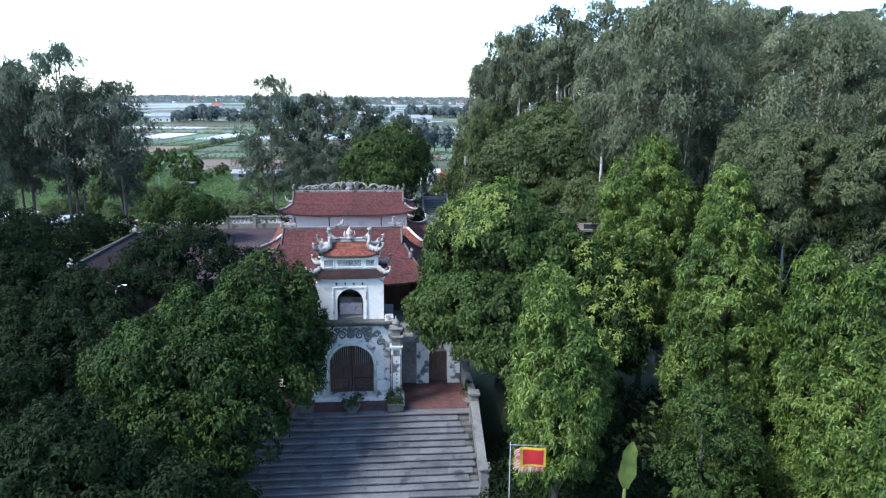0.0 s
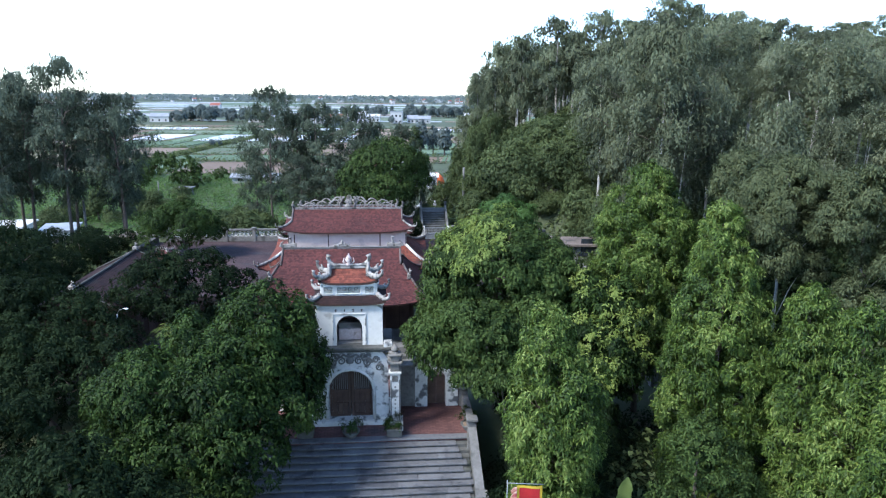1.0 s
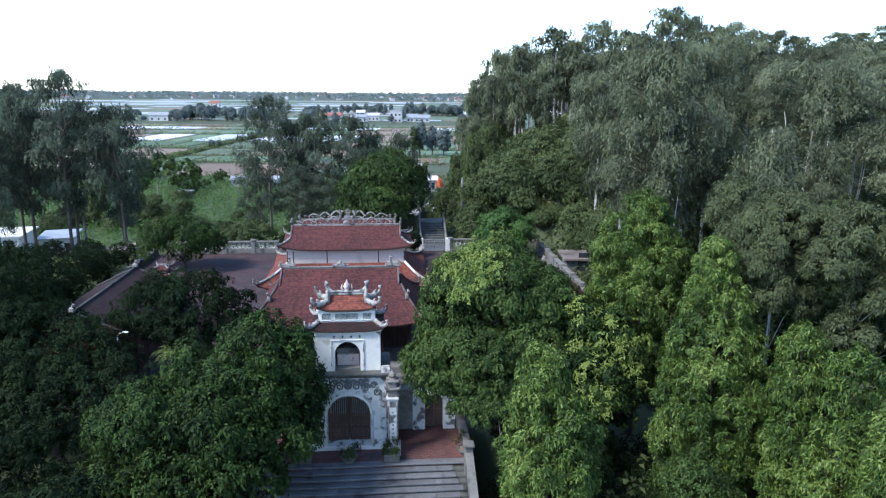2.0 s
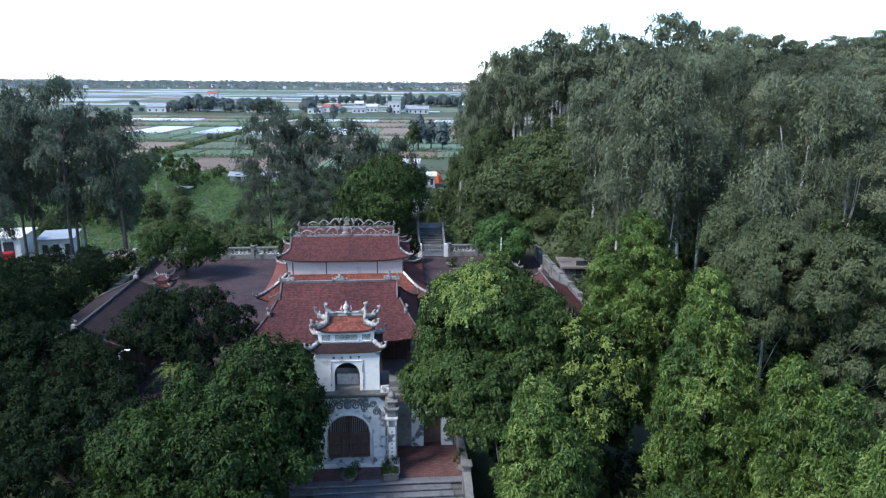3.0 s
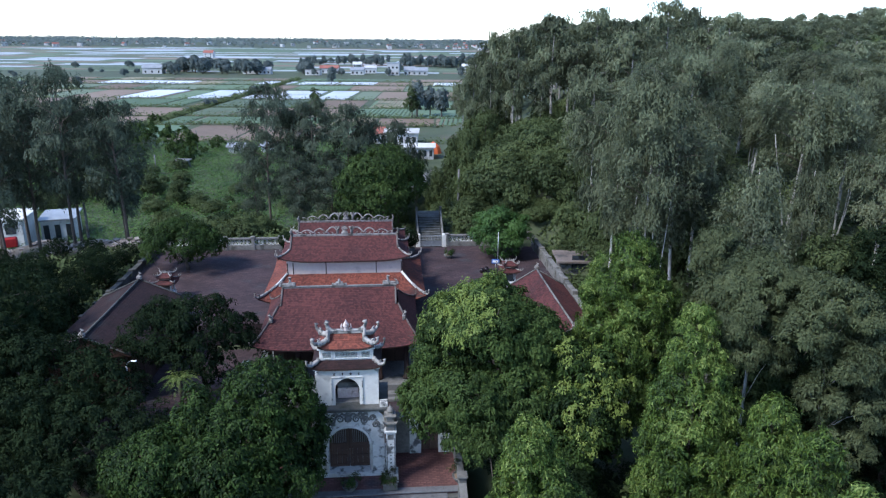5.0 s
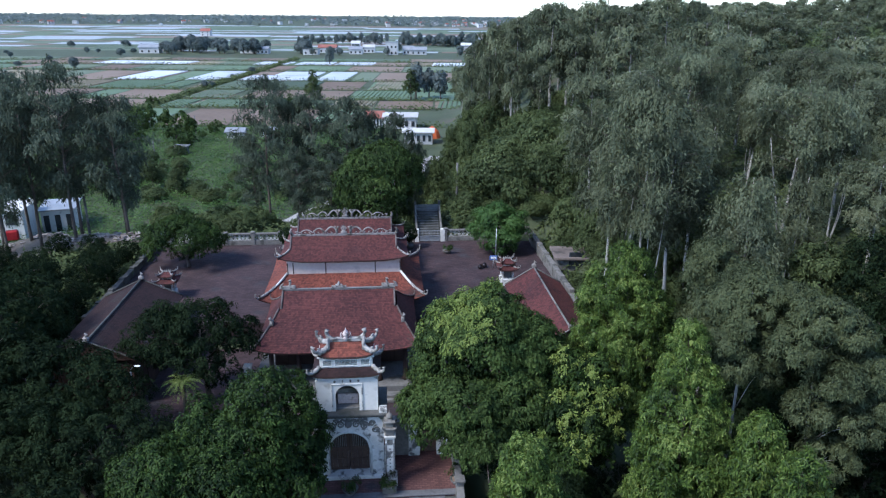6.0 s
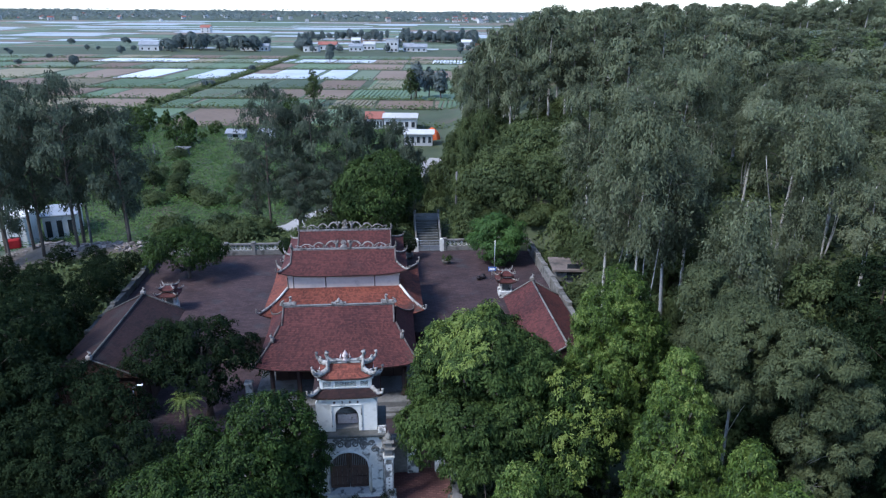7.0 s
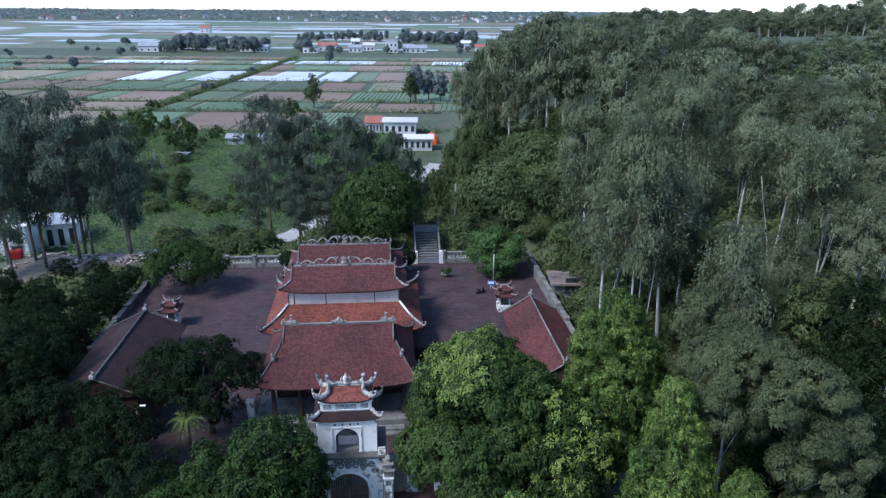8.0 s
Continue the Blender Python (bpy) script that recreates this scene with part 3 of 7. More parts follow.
g.lathe((gx, GY0 - 0.01, 3.36), [(0.03, 0), (0.17, 0.06), (0.21, 0.18), (0.17, 0.32), (0.05, 0.40)], 10)
for s in (-1, 1):
    g.tube([(gx, GY0 - 0.03, 3.7), (gx + s * 0.3, GY0 - 0.05, 3.85), (gx + s * 0.62, GY0 - 0.03, 3.62)], [0.07, 0.06, 0.03], 6)
g.done("stucco_boss", M_CONC, lower, "grey stucco boss above the arch", smooth=True)
# double door with upright bars in its upper part
for s in (-1, 1):
    g = Geo()
    yd = GY0 + 0.45
    for x0, x1, z0, z1 in ((0.02, 0.14, 0.42, 2.92), (0.94, 1.05, 0.42, 2.2), (0.14, 0.94, 0.42, 0.56), (0.14, 0.94, 1.02, 1.13), (0.14, 0.94, 1.72, 1.84)):
        g.box((gx + s * (x0 + x1) / 2, yd, (z0 + z1) / 2), (x1 - x0, 0.09, z1 - z0), 0.012)
    for k in range(3):
        g.box((gx + s * (0.28 + k * 0.265), yd + 0.015, 0.79), (0.25, 0.04, 0.46), 0.012)
        g.box((gx + s * (0.28 + k * 0.265), yd + 0.015, 1.42), (0.25, 0.04, 0.58), 0.012)
    leaf = g.done("door_leaf", M_WOOD, gate, "dark wooden door leaf with upright bars in the upper part")
    for k in range(8):
        g = Geo()
        x = 0.19 + k * 0.098
        ztop = 1.95 + 1.0 * math.sqrt(max(0.0, 1 - (x / 1.06) ** 2))
        g.box((gx + s * x, yd, (1.84 + ztop) / 2), (0.036, 0.035, ztop - 1.84), 0.008)
        g.done("bar", M_BARS, leaf)
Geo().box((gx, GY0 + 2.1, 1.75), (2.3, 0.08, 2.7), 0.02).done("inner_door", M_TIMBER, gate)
# upper storey
up = arch_wall(1.6, 4.26, 6.30, 0.62, 5.12, 5.76, GY0 + 0.15, GY0 + 0.55)
up.v = [(x + gx, y, z) for x, y, z in up.v]
upper = up.done("upper_wall", M_PLASTER, gate)
for s in (-1, 1):
    Geo().box((gx + s * 1.48, GY0 + 1.22, 5.28), (0.24, 1.32, 2.04), 0.02).done("upper_side_wall", M_PLASTER, gate)
Geo().box((gx, GY0 + 2.0, 5.28), (3.2, 0.24, 2.04), 0.02).done("upper_back_wall", M_PLASTER, gate)
g = Geo()
g.box((gx, GY0 + 0.14, 5.86), (1.62, 0.08, 0.05), 0.01)
for s in (-1, 1):
    g.box((gx + s * 0.78, GY0 + 0.14, 5.08), (0.06, 0.08, 1.6), 0.01)
g.done("window_surround", M_OLD, upper)
for k, w in enumerate((0.13, 0.09, 0.13, 0.11)):
    g = Geo()
    x = gx - 0.62 + k * 0.41
    g.box((x, GY0 + 0.14, 6.06), (w, 0.03, 0.035), 0.005).box((x, GY0 + 0.14, 5.99), (w * 0.8, 0.03, 0.03), 0.005).box((x, GY0 + 0.14, 6.03), (0.03, 0.03, 0.14), 0.005)
    g.done("inscription_bar", M_TIMBER, upper, "small dark painted mark")
g = Geo()
g.box((gx, GY0 + 0.85, 4.58), (1.1, 0.12, 0.6), 0.03).box((gx, GY0 + 0.78, 4.52), (0.9, 0.04, 0.06), 0.01).box((gx, GY0 + 0.76, 4.74), (0.16, 0.03, 0.1), 0.01)
g.done("niche_panel", M_FLAME, gate, "weathered pinkish altar front inside the upper opening")
Geo().box((gx, GY0 + 1.2, 4.75), (1.16, 0.5, 0.62), 0.03).box((gx, GY0 + 1.2, 5.1), (1.3, 0.56, 0.08), 0.02).done("niche_altar", M_CONC, gate, "stone altar block inside the upper opening")
# dark sheet before the white back wall, standing in for the room's shade
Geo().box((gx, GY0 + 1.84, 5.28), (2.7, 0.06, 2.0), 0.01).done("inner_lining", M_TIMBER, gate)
Geo().box((gx, GY0 + 1.1, 4.29), (2.7, 1.5, 0.06), 0.01).done("upper_floor", M_CONC, gate)
Geo().box((gx, GY0 + 1.05, 6.34), (3.36, 2.0, 0.10), 0.02).done("eave_moulding", M_PLASTER, gate)
# lower tiled skirt, painted band, upper roof
hip_roof(gate, (gx - 1.36, gx + 1.36, GY0 + 0.42, GY0 + 1.70), (gx - 1.78, gx + 1.78, GY0 - 0.02, GY0 + 2.14), 6.68, 6.40, 0.14, 0.2, M_TILE_DARK, "dark old clay tiles", 0.12, 0.52, tw=0.15, tl=0.13, rib_mat=M_STUCCO, fat=1.7)
Geo().box((gx, GY0 + 1.06, 6.98), (2.72, 1.26, 0.62), 0.02).done("painted_band", M_PLASTER, gate, "white band with grey scrollwork")
for x, w in ((-0.98, 0.46), (0.0, 1.16), (0.98, 0.46)):
    plate = Geo().box((gx + x, GY0 + 0.425, 6.97), (w, 0.03, 0.38), 0.006).done("panel", M_PANEL, gate, "grey-green painted panel with worn scrollwork")
    g = Geo()
    for z in (6.785, 7.155):
        g.box((gx + x, GY0 + 0.405, z), (w + 0.05, 0.04, 0.04), 0.008)
    for q in (-1, 1):
        g.box((gx + x + q * w / 2, GY0 + 0.405, 6.97), (0.04, 0.04, 0.40), 0.008)
    g.done("panel_frame", M_PLASTER, plate)
    n = 3 if w < 1 else 8
    for k in range(n):
        g = Geo()
        scroll(g, gx + x + (k - (n - 1) / 2) * w / (n + 0.4), GY0 + 0.41, 6.97 + 0.045 * (-1) ** k, 0.10, 1.25, (-1) ** k, 0.024)
        g.done("scrollwork", M_STUCCO if k % 2 else M_GREY, plate, smooth=True)
Geo().box((gx, GY0 + 1.06, 7.30), (2.9, 1.44, 0.05), 0.015).done("upper_eave_moulding", M_PLASTER, gate)
hip_roof(gate, (gx - 0.92, gx + 0.92, GY0 + 0.72, GY0 + 1.40), (gx - 1.42, gx + 1.42, GY0 + 0.28, GY0 + 1.84), 7.62, 7.34, 0.22, 0.25, M_TILE_NEW, "orange-red clay tiles", 0.15, 0.58, tw=0.15, tl=0.13, rib_mat=M_STUCCO, fat=1.7)
gable_roof(gate, gx - 0.92, gx + 0.92, GY0 + 1.06, 7.90, GY0 + 0.70, 7.61, GY0 + 1.42, 7.61, 0.0, M_TILE_NEW, "orange-red clay tiles", 0.15, 0.13, 0.11, rib_mat=M_STUCCO)
gate_ridge = ridge_beam(gate, gx - 0.95, gx + 0.95, GY0 + 1.06, 7.88, 0.16, 0.18, M_STUCCO)
for s in (-1, 1):
    g = Geo()
    pts = [(gx + s * x, GY0 + 1.06, z) for x, z in ((0.45, 8.02), (0.72, 8.08), (0.92, 8.2), (1.0, 8.42), (0.94, 8.56))]
    g.tube(pts, [0.06, 0.09, 0.11, 0.10, 0.13], 7)
    g.tube([(gx + s * 0.92, GY0 + 0.62, 7.66), (gx + s * 0.93, GY0 + 0.70, 7.95), (gx + s * 0.95, GY0 + 0.9, 8.2)], [0.09, 0.08, 0.08], 6)
    g.done("ridge_scroll", M_STUCCO, gate_ridge, "pale curled ridge end", smooth=True)
g = Geo()
g.lathe((gx, GY0 + 1.06, 8.05), [(0.18, 0), (0.11, 0.08), (0.10, 0.12), (0.16, 0.2), (0.17, 0.28), (0.12, 0.38), (0.05, 0.48), (0.008, 0.60)], 12)
for s in (-1, 1):
    g.tube([(gx + s * 0.12, GY0 + 1.06, 8.05), (gx + s * 0.26, GY0 + 1.06, 8.22), (gx + s * 0.22, GY0 + 1.06, 8.42)], [0.07, 0.05, 0.015], 5)
g.done("ridge_finial", M_FLAME, gate_ridge, "pinkish flame-shaped ridge finial", smooth=True)
# flanking pillars with lantern tops
for s in (-1, 1):
    px, py = gx + s * 2.17, GY0 - 0.55
    g = Geo()
    g.box((px, py, 0.42), (0.74, 0.74, 0.5), 0.03).box((px, py, 1.85), (0.5, 0.5, 2.5), 0.03)
    g.box((px, py, 3.16), (0.62, 0.62, 0.12), 0.02)
    shaft = g.done("pillar", M_OLD, gate)
    g = Geo()
    for dx in (-0.2, 0.2):
        g.box((px + dx, py - 0.255, 1.75), (0.05, 0.03, 2.1), 0.01)
    for k in range(8):
        g.box((px, py - 0.255, 0.9 + k * 0.22), (0.075, 0.025, 0.075), 0.01)
    g.box((px, py - 0.255, 2.86), (0.3, 0.03, 0.3), 0.01)
    g.done("couplet_relief", M_CONC, shaft)
    g = Geo()
    g.box((px, py, 3.42), (0.46, 0.46, 0.4), 0.03)
    g.box((px, py, 3.66), (0.66, 0.66, 0.1), 0.03).box((px, py, 3.86), (0.42, 0.42, 0.32), 0.03).box((px, py, 4.05), (0.6, 0.6, 0.08), 0.03)
    for a, b in ((1, 1), (1, -1), (-1, 1), (-1, -1)):
        g.tube([(px + a * 0.2, py + b * 0.2, 3.66), (px + a * 0.34, py + b * 0.34, 3.74), (px + a * 0.38, py + b * 0.38, 3.88)], [0.06, 0.05, 0.02], 5)
    g.lathe((px, py, 4.08), [(0.22, 0), (0.14, 0.1), (0.19, 0.2), (0.16, 0.3), (0.05, 0.42), (0.01, 0.58)], 10)
    g.done("pillar_capital", M_GREY, shaft, "dark weathered stucco lantern capital", smooth=False)

# side gates and link walls on either hand
for s in (-1, 1):
    sg = thing("side_gate", "low whitewashed side gate with an arched dark doorway", "gate", group="side gates of the temple")
    cx, cy = gx + s * 4.35, 33.9
    w = arch_wall(1.12, 0.2, 2.62, 0.48, 1.75, 2.15, cy, cy + 0.7, 10)
    w.v = [(x + cx, y, z) for x, y, z in w.v]
    w.done("gate_wall", M_OLD, sg)
    g = Geo().box((cx, cy + 0.35, 2.68), (2.5, 0.95, 0.12), 0.03).box((cx, cy + 0.35, 2.85), (2.1, 0.7, 0.24), 0.04).box((cx, cy + 0.35, 3.02), (2.3, 0.85, 0.10), 0.03)
    g.done("gate_top", M_GREY, sg)
    g = Geo()
    for q in (-1, 1):
        g.box((cx + q * 0.235, cy + 0.4, 1.0), (0.45, 0.06, 1.6), 0.015)
        g.box((cx + q * 0.235, cy + 0.36, 1.15), (0.45, 0.04, 0.1), 0.01)
    g.done("door_leaf", M_WOOD, sg)
    lw = Geo().box((gx + s * 2.75, cy + 0.3, 1.3), (1.0, 0.45, 2.2), 0.03).box((gx + s * 2.75, cy + 0.3, 2.46), (1.1, 0.6, 0.14), 0.03)
    tagged(lw.done("link_wall", M_GREY), "mouldy dark grey wall beside the gate tower", "wall", kind="structure")

# ---------------------------------------------------------------- front stair, landing and balustrades
STAIR_X0, STAIR_X1 = -7.45, 3.85
landing = Geo().box(((STAIR_X0 + STAIR_X1) / 2, 34.2, -0.4), (STAIR_X1 - STAIR_X0 + 0.5, 7.3, 1.16), 0.02).done("landing", M_PAVE)
tagged(landing, "landing of worn red brick before the gate", "paving", kind="structure")
stair = thing("front_stair", "broad flight of grey stone steps leading up to the gate", "stairs", kind="structure")
RISE, GOING, STEPS = 0.15, 0.33, 26
base = Geo()
for k in range(STEPS):
    ytop = 30.55 - k * GOING
    zt = 0.2 - (k + 1) * RISE
    base.box(((STAIR_X0 + STAIR_X1) / 2, ytop - GOING / 2 + 0.6, zt - 0.6), (STAIR_X1 - STAIR_X0, GOING + 1.2, 1.1), 0.01)
# dark core behind the slabs deepens the shadow line under each tread
base.done("stair_core", M_MOSS, stair)
slab_meshes = []
rngs = random.Random(5)
for L in (1.1, 1.5, 1.9, 2.4):
    gsl = Geo().box((0, 0, 0), (L - 0.004, 0.44, 0.075), 0.014)
    me = bpy.data.meshes.new("stair_stone")
    me.from_pydata(gsl.v, [], gsl.f)
    me.materials.append(M_STEP)
    slab_meshes.append((L, me))
for k in range(-1, STEPS - 2):
    x = STAIR_X0 + 0.02
    zt = 0.2 - (k + 1) * RISE
    ytop = 30.55 - k * GOING
    while x < STAIR_X1 - 0.3:
        L, me = slab_meshes[rngs.randrange(4)]
        if x + L > STAIR_X1:
            L, me = slab_meshes[0]
        if x + L > STAIR_X1 + 0.4:
            break
        ob = new("stair_stone", me)
        ob.parent = stair
        ob.location = (x + L / 2, ytop - 0.19 + rngs.uniform(-0.012, 0.012), zt - 0.033 + rngs.uniform(-0.008, 0.008))
        ob.rotation_euler = (rngs.uniform(-0.012, 0.012), rngs.uniform(-0.01, 0.01), rngs.uniform(-0.008, 0.008))
        x += L

for s, xb in ((1, STAIR_X1 + 0.14), (-1, STAIR_X0 - 0.14)):
    bal = thing("stair_balustrade", "weathered pale stucco balustrade running down beside the steps", "balustrade", group="balustrades of the front stair")
    y_top, y_bot = 30.2, 26.6
    slope = RISE / GOING
    g = Geo()
    g.box((xb, 32.2, 0.62), (0.24, 3.6, 0.84), 0.03)
    g.done("landing_parapet", M_CONC, bal)
    Geo().box((xb, 32.2, 1.08), (0.36, 3.7, 0.12), 0.03).done("landing_rail", M_CONC, bal)
    z1 = 0.2 - slope * (y_top - y_bot)
    vs = []
    for dx in (-0.12, 0.12):
        vs += [(xb + dx, y_top, -0.5), (xb + dx, y_bot, z1 - 0.7), (xb + dx, y_bot, z1 + 0.62), (xb + dx, y_top, 0.92)]
    Geo().add(vs, [[0, 1, 2, 3], [7, 6, 5, 4], [3, 2, 6, 7], [0, 3, 7, 4], [1, 5, 6, 2]]).done("sloped_parapet", M_CONC, bal)
    vs = []
    for dx in (-0.19, 0.19):
        vs += [(xb + dx, y_top, 0.92), (xb + dx, y_bot, z1 + 0.62), (xb + dx, y_bot, z1 + 0.76), (xb + dx, y_top, 1.06)]
    Geo().add(vs, [[0, 1, 2, 3], [7, 6, 5, 4], [3, 2, 6, 7], [0, 3, 7, 4], [1, 5, 6, 2], [0, 4, 5, 1]]).done("sloped_rail", M_CONC, bal)
    for yy, zz in ((30.2, 0.2), (26.5, z1)):
        g = Geo().box((xb, yy, zz + 0.3), (0.40, 0.40, 1.5), 0.03).box((xb, yy, zz + 1.1), (0.54, 0.54, 0.14), 0.03)
        g.done("newel_post", M_CONC, bal)
    Geo().box((xb, 34.0, 0.8), (0.42, 0.42, 1.2), 0.03).box((xb, 34.0, 1.45), (0.5, 0.5, 0.12), 0.03).done("newel_post", M_CONC, bal)

# ---------------------------------------------------------------- courts and boundary walls
c1 = Geo().box((-3.0, 43.0, -0.1), (37.0, 11.0, 1.0), 0.02).done("front_court", M_COURT)
tagged(c1, "shaded front court paved in worn brick", "paving", kind="structure")
c2 = Geo().box((-3.2, 57.2, 1.2), (37.4, 18.4, 2.0), 0.02).done("rear_court", M_COURT)
tagged(c2, "rear court paved in worn purplish-red brick", "paving", kind="structure")


def pierced_wall(name, p, q, zb, h, label, n, mat=M_GREY, thick=0.22):
    """A low wall of piers and panels with rings in white frames."""
    w = thing(name, label, "wall", kind="structure")
    p, q = Vector((*p, 0)), Vector((*q, 0))
    d = (q - p)
    ang = math.degrees(math.atan2(d.y, d.x))
    seg = d.length / n
    u = d.normalized()
    nrm = Vector((-u.y, u.x, 0))
    for k in range(n + 1):
        c = p + u * seg * k
        g = Geo().box((c.x, c.y, zb + h * 0.5), (0.34, 0.34, h + 0.12), 0.02, ang).box((c.x, c.y, zb + h + 0.1), (0.44, 0.44, 0.1), 0.02, ang)
        g.done("pier", mat, w)
    c = (p + q) / 2
    Geo().box((c.x, c.y, zb + h * 0.2), (d.length, thick, h * 0.4), 0.02, ang).box((c.x, c.y, zb + h * 0.95), (d.length, thick + 0.08, h * 0.12), 0.02, ang).done("wall_base", mat, w)
    for k in range(n):
        a = p + u * seg * (k + 0.5)
        g = Geo()
        z0, z1 = zb + h * 0.4, zb + h * 0.89
        m = max(3, int(seg / 0.42))
        span = seg - 0.34
        for i in range(m):
            t = (i + 0.5) / m - 0.5
            cc = a + u * span * t
            rr = (z1 - z0) * 0.46
            pts = [tuple(cc + u * rr * 0.95 * math.cos(b) + Vector((0, 0, (z0 + z1) / 2 + rr * math.sin(b)))) for b in [2 * math.pi * j / 8 for j in range(9)]]
            g.tube(pts, 0.045, 4, caps=False)
            for sg in (-1, 1):
                g.tube([tuple(cc - u * span / m / 2 + Vector((0, 0, (z0 + z1) / 2 - rr * sg))), tuple(cc + Vector((0, 0, (z0 + z1) / 2))), tuple(cc + u * span / m / 2 + Vector((0, 0, (z0 + z1) / 2 - rr * sg)))], 0.028, 4)
        g.done("pierced_panel", M_OLD, w, "white pierced panel of rings")
    return w


pierced_wall("wall_rear", (-20.5, 66.4), (3.3, 66.4), 2.2, 1.2, "low grey court wall with white pierced panels", 9)
pierced_wall("wall_rear_2", (6.5, 66.4), (14.8, 66.4), 2.2, 1.2, "low grey court wall with white pierced panels beside the hill stair", 3)
for xx, name, ya, yb in ((15.1, "wall_east", 36.0, 70.0), (-21.6, "wall_west", 36.0, 66.4)):
    g = Geo()
    n = 12
    for k in range(n):
        y0, y1 = ya + (yb - ya) * k / n, ya + (yb - ya) * (k + 1) / n
        zb = 0.4 + 1.8 * float(step01(44, 50, (y0 + y1) / 2))
        g.box((xx, (y0 + y1) / 2, zb + 0.2 - (0.5 if xx < 0 else 0)), (0.28, y1 - y0 + 0.01, 1.6), 0.02)
    w = tagged(g.done(name, M_GREY if xx > 0 else M_MOSS), "stained boundary wall along the temple court", "wall", kind="structure")
    g = Geo()
    for k in range(n):
        y0, y1 = ya + (yb - ya) * k / n, ya + (yb - ya) * (k + 1) / n
        zb = 0.4 + 1.8 * float(step01(44, 50, (y0 + y1) / 2))
        low = 0.5 if xx < 0 else 0
        g.box((xx, (y0 + y1) / 2, zb + 1.06 - low), (0.44, y1 - y0 + 0.02, 0.12), 0.02)
        g.box((xx, y0, zb + 0.3 - low), (0.42, 0.42, 1.9), 0.02)
    g.done("coping", M_GREY if xx > 0 else M_MOSS, w)

# hill stair behind the rear wall
hs = thing("hill_stair", "grey concrete stair climbing the hill behind the rear court", "stairs", kind="structure")
for k in range(12):
    # treads and landing dark: tree shade over the flight put into the colour
    Geo().box((4.92, 66.9 + k * 0.33, 2.2 + k * 0.18 - 0.4), (2.2, 0.39, 0.96), 0.015).done("tread", M_MOSS, hs)
    Geo().box((4.92, 66.74 + k * 0.33, 2.29 + k * 0.18), (2.2, 0.09, 0.035), 0.008).done("nosing", M_CONC, hs)
Geo().box((4.92, 71.7, 3.7), (2.6, 2.2, 1.2), 0.02).done("upper_landing", M_MOSS, hs)
for s in (-1, 1):
    g = Geo()
    vs = []
    for dx in (-0.08, 0.08):
        x = 4.92 + s * 1.26 + dx
        vs += [(x, 66.5, 1.8), (x, 70.6, 3.9), (x, 70.6, 4.95), (x, 66.5, 2.6)]
    g.add(vs, [[0, 1, 2, 3], [7, 6, 5, 4], [3, 2, 6, 7], [0, 3, 7, 4], [1, 5, 6, 2]])
    g.done("stair_parapet", M_GREY, hs)
    Geo().box((4.92 + s * 1.26, 70.6, 4.6), (0.24, 0.24, 1.4), 0.02).done("parapet_post", M_CONC, hs)
    Geo().box((4.92 + s * 1.3, 66.4, 2.8), (0.42, 0.42, 1.4), 0.02).done("parapet_post", M_PLASTER, hs)
hg = thing("stair_gate", "closed grey two-leaf metal gate at the foot of the hill stair", "gate")
for s in (-1, 1):
    g = Geo()
    x0, x1 = 4.92 + s * 0.03, 4.92 + s * 1.04
    for z in (2.3, 2.8, 3.35):
        g.box(((x0 + x1) / 2, 66.25, z), (abs(x1 - x0), 0.05, 0.06), 0.01)
    for k in range(8):
        g.box((x0 + (x1 - x0) * k / 7, 66.25, 2.83), (0.03, 0.03, 1.1), 0.006)
    g.box(((x0 + x1) / 2, 66.27, 2.55), (abs(x1 - x0), 0.02, 0.5), 0.005)
    g.done("gate_leaf", M_DARKMETAL, hg)
# ---------------------------------------------------------------- main temple: three halls in a row
TX = -2.75


def hall_columns(owner, x0, x1, y, z0, z1, n):
    for k in range(n):
        x = x0 + (x1 - x0) * k / (n - 1)
        Geo().lathe((x, y, z0), [(0.24, 0), (0.24, 0.15), (0.16, 0.2), (0.15, z1 - z0)], 10).done("column", M_TIMBER, owner, smooth=True)


front = thing("front_hall", "wide low temple hall under a sweeping old red tile roof", "temple hall")
Geo().box((TX, 44.2, 0.85), (11.2, 8.4, 0.7), 0.03).done("plinth", M_CONC, front)
Geo().box((TX, 39.75, 0.65), (8.6, 0.5, 0.3), 0.02).box((TX, 39.4, 0.52), (8.8, 0.4, 0.2), 0.02).done("plinth_step", M_CONC, front)
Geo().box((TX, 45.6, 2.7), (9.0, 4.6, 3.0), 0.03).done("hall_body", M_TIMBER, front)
hall_columns(front, TX - 4.3, TX + 4.3, 40.9, 1.2, 4.0, 6)
for k in range(10):
    Geo().box((TX - 4.05 + k * 0.9, 43.24, 2.5), (0.84, 0.05, 2.5), 0.02).done("door_leaf", M_WOOD, front)
hip_roof(front, (TX - 3.85, TX + 3.85, 42.5, 45.1), (TX - 5.15, TX + 5.15, 39.65, 47.4), 5.72, 3.95, 0.38, 0.16, M_TILE, "weathered dark red clay tiles", 0.065, 0.45, rib_mat=M_RIB)
gable_roof(front, TX - 3.7, TX + 3.7, 43.8, 6.52, 42.48, 5.71, 45.12, 5.71, 0.05, M_TILE, "weathered dark red clay tiles", verge=0.07, rib_mat=M_RIB)
front_ridge = ridge_beam(front, TX - 3.75, TX + 3.75, 43.8, 6.42, 0.14, 0.15, M_GREY)
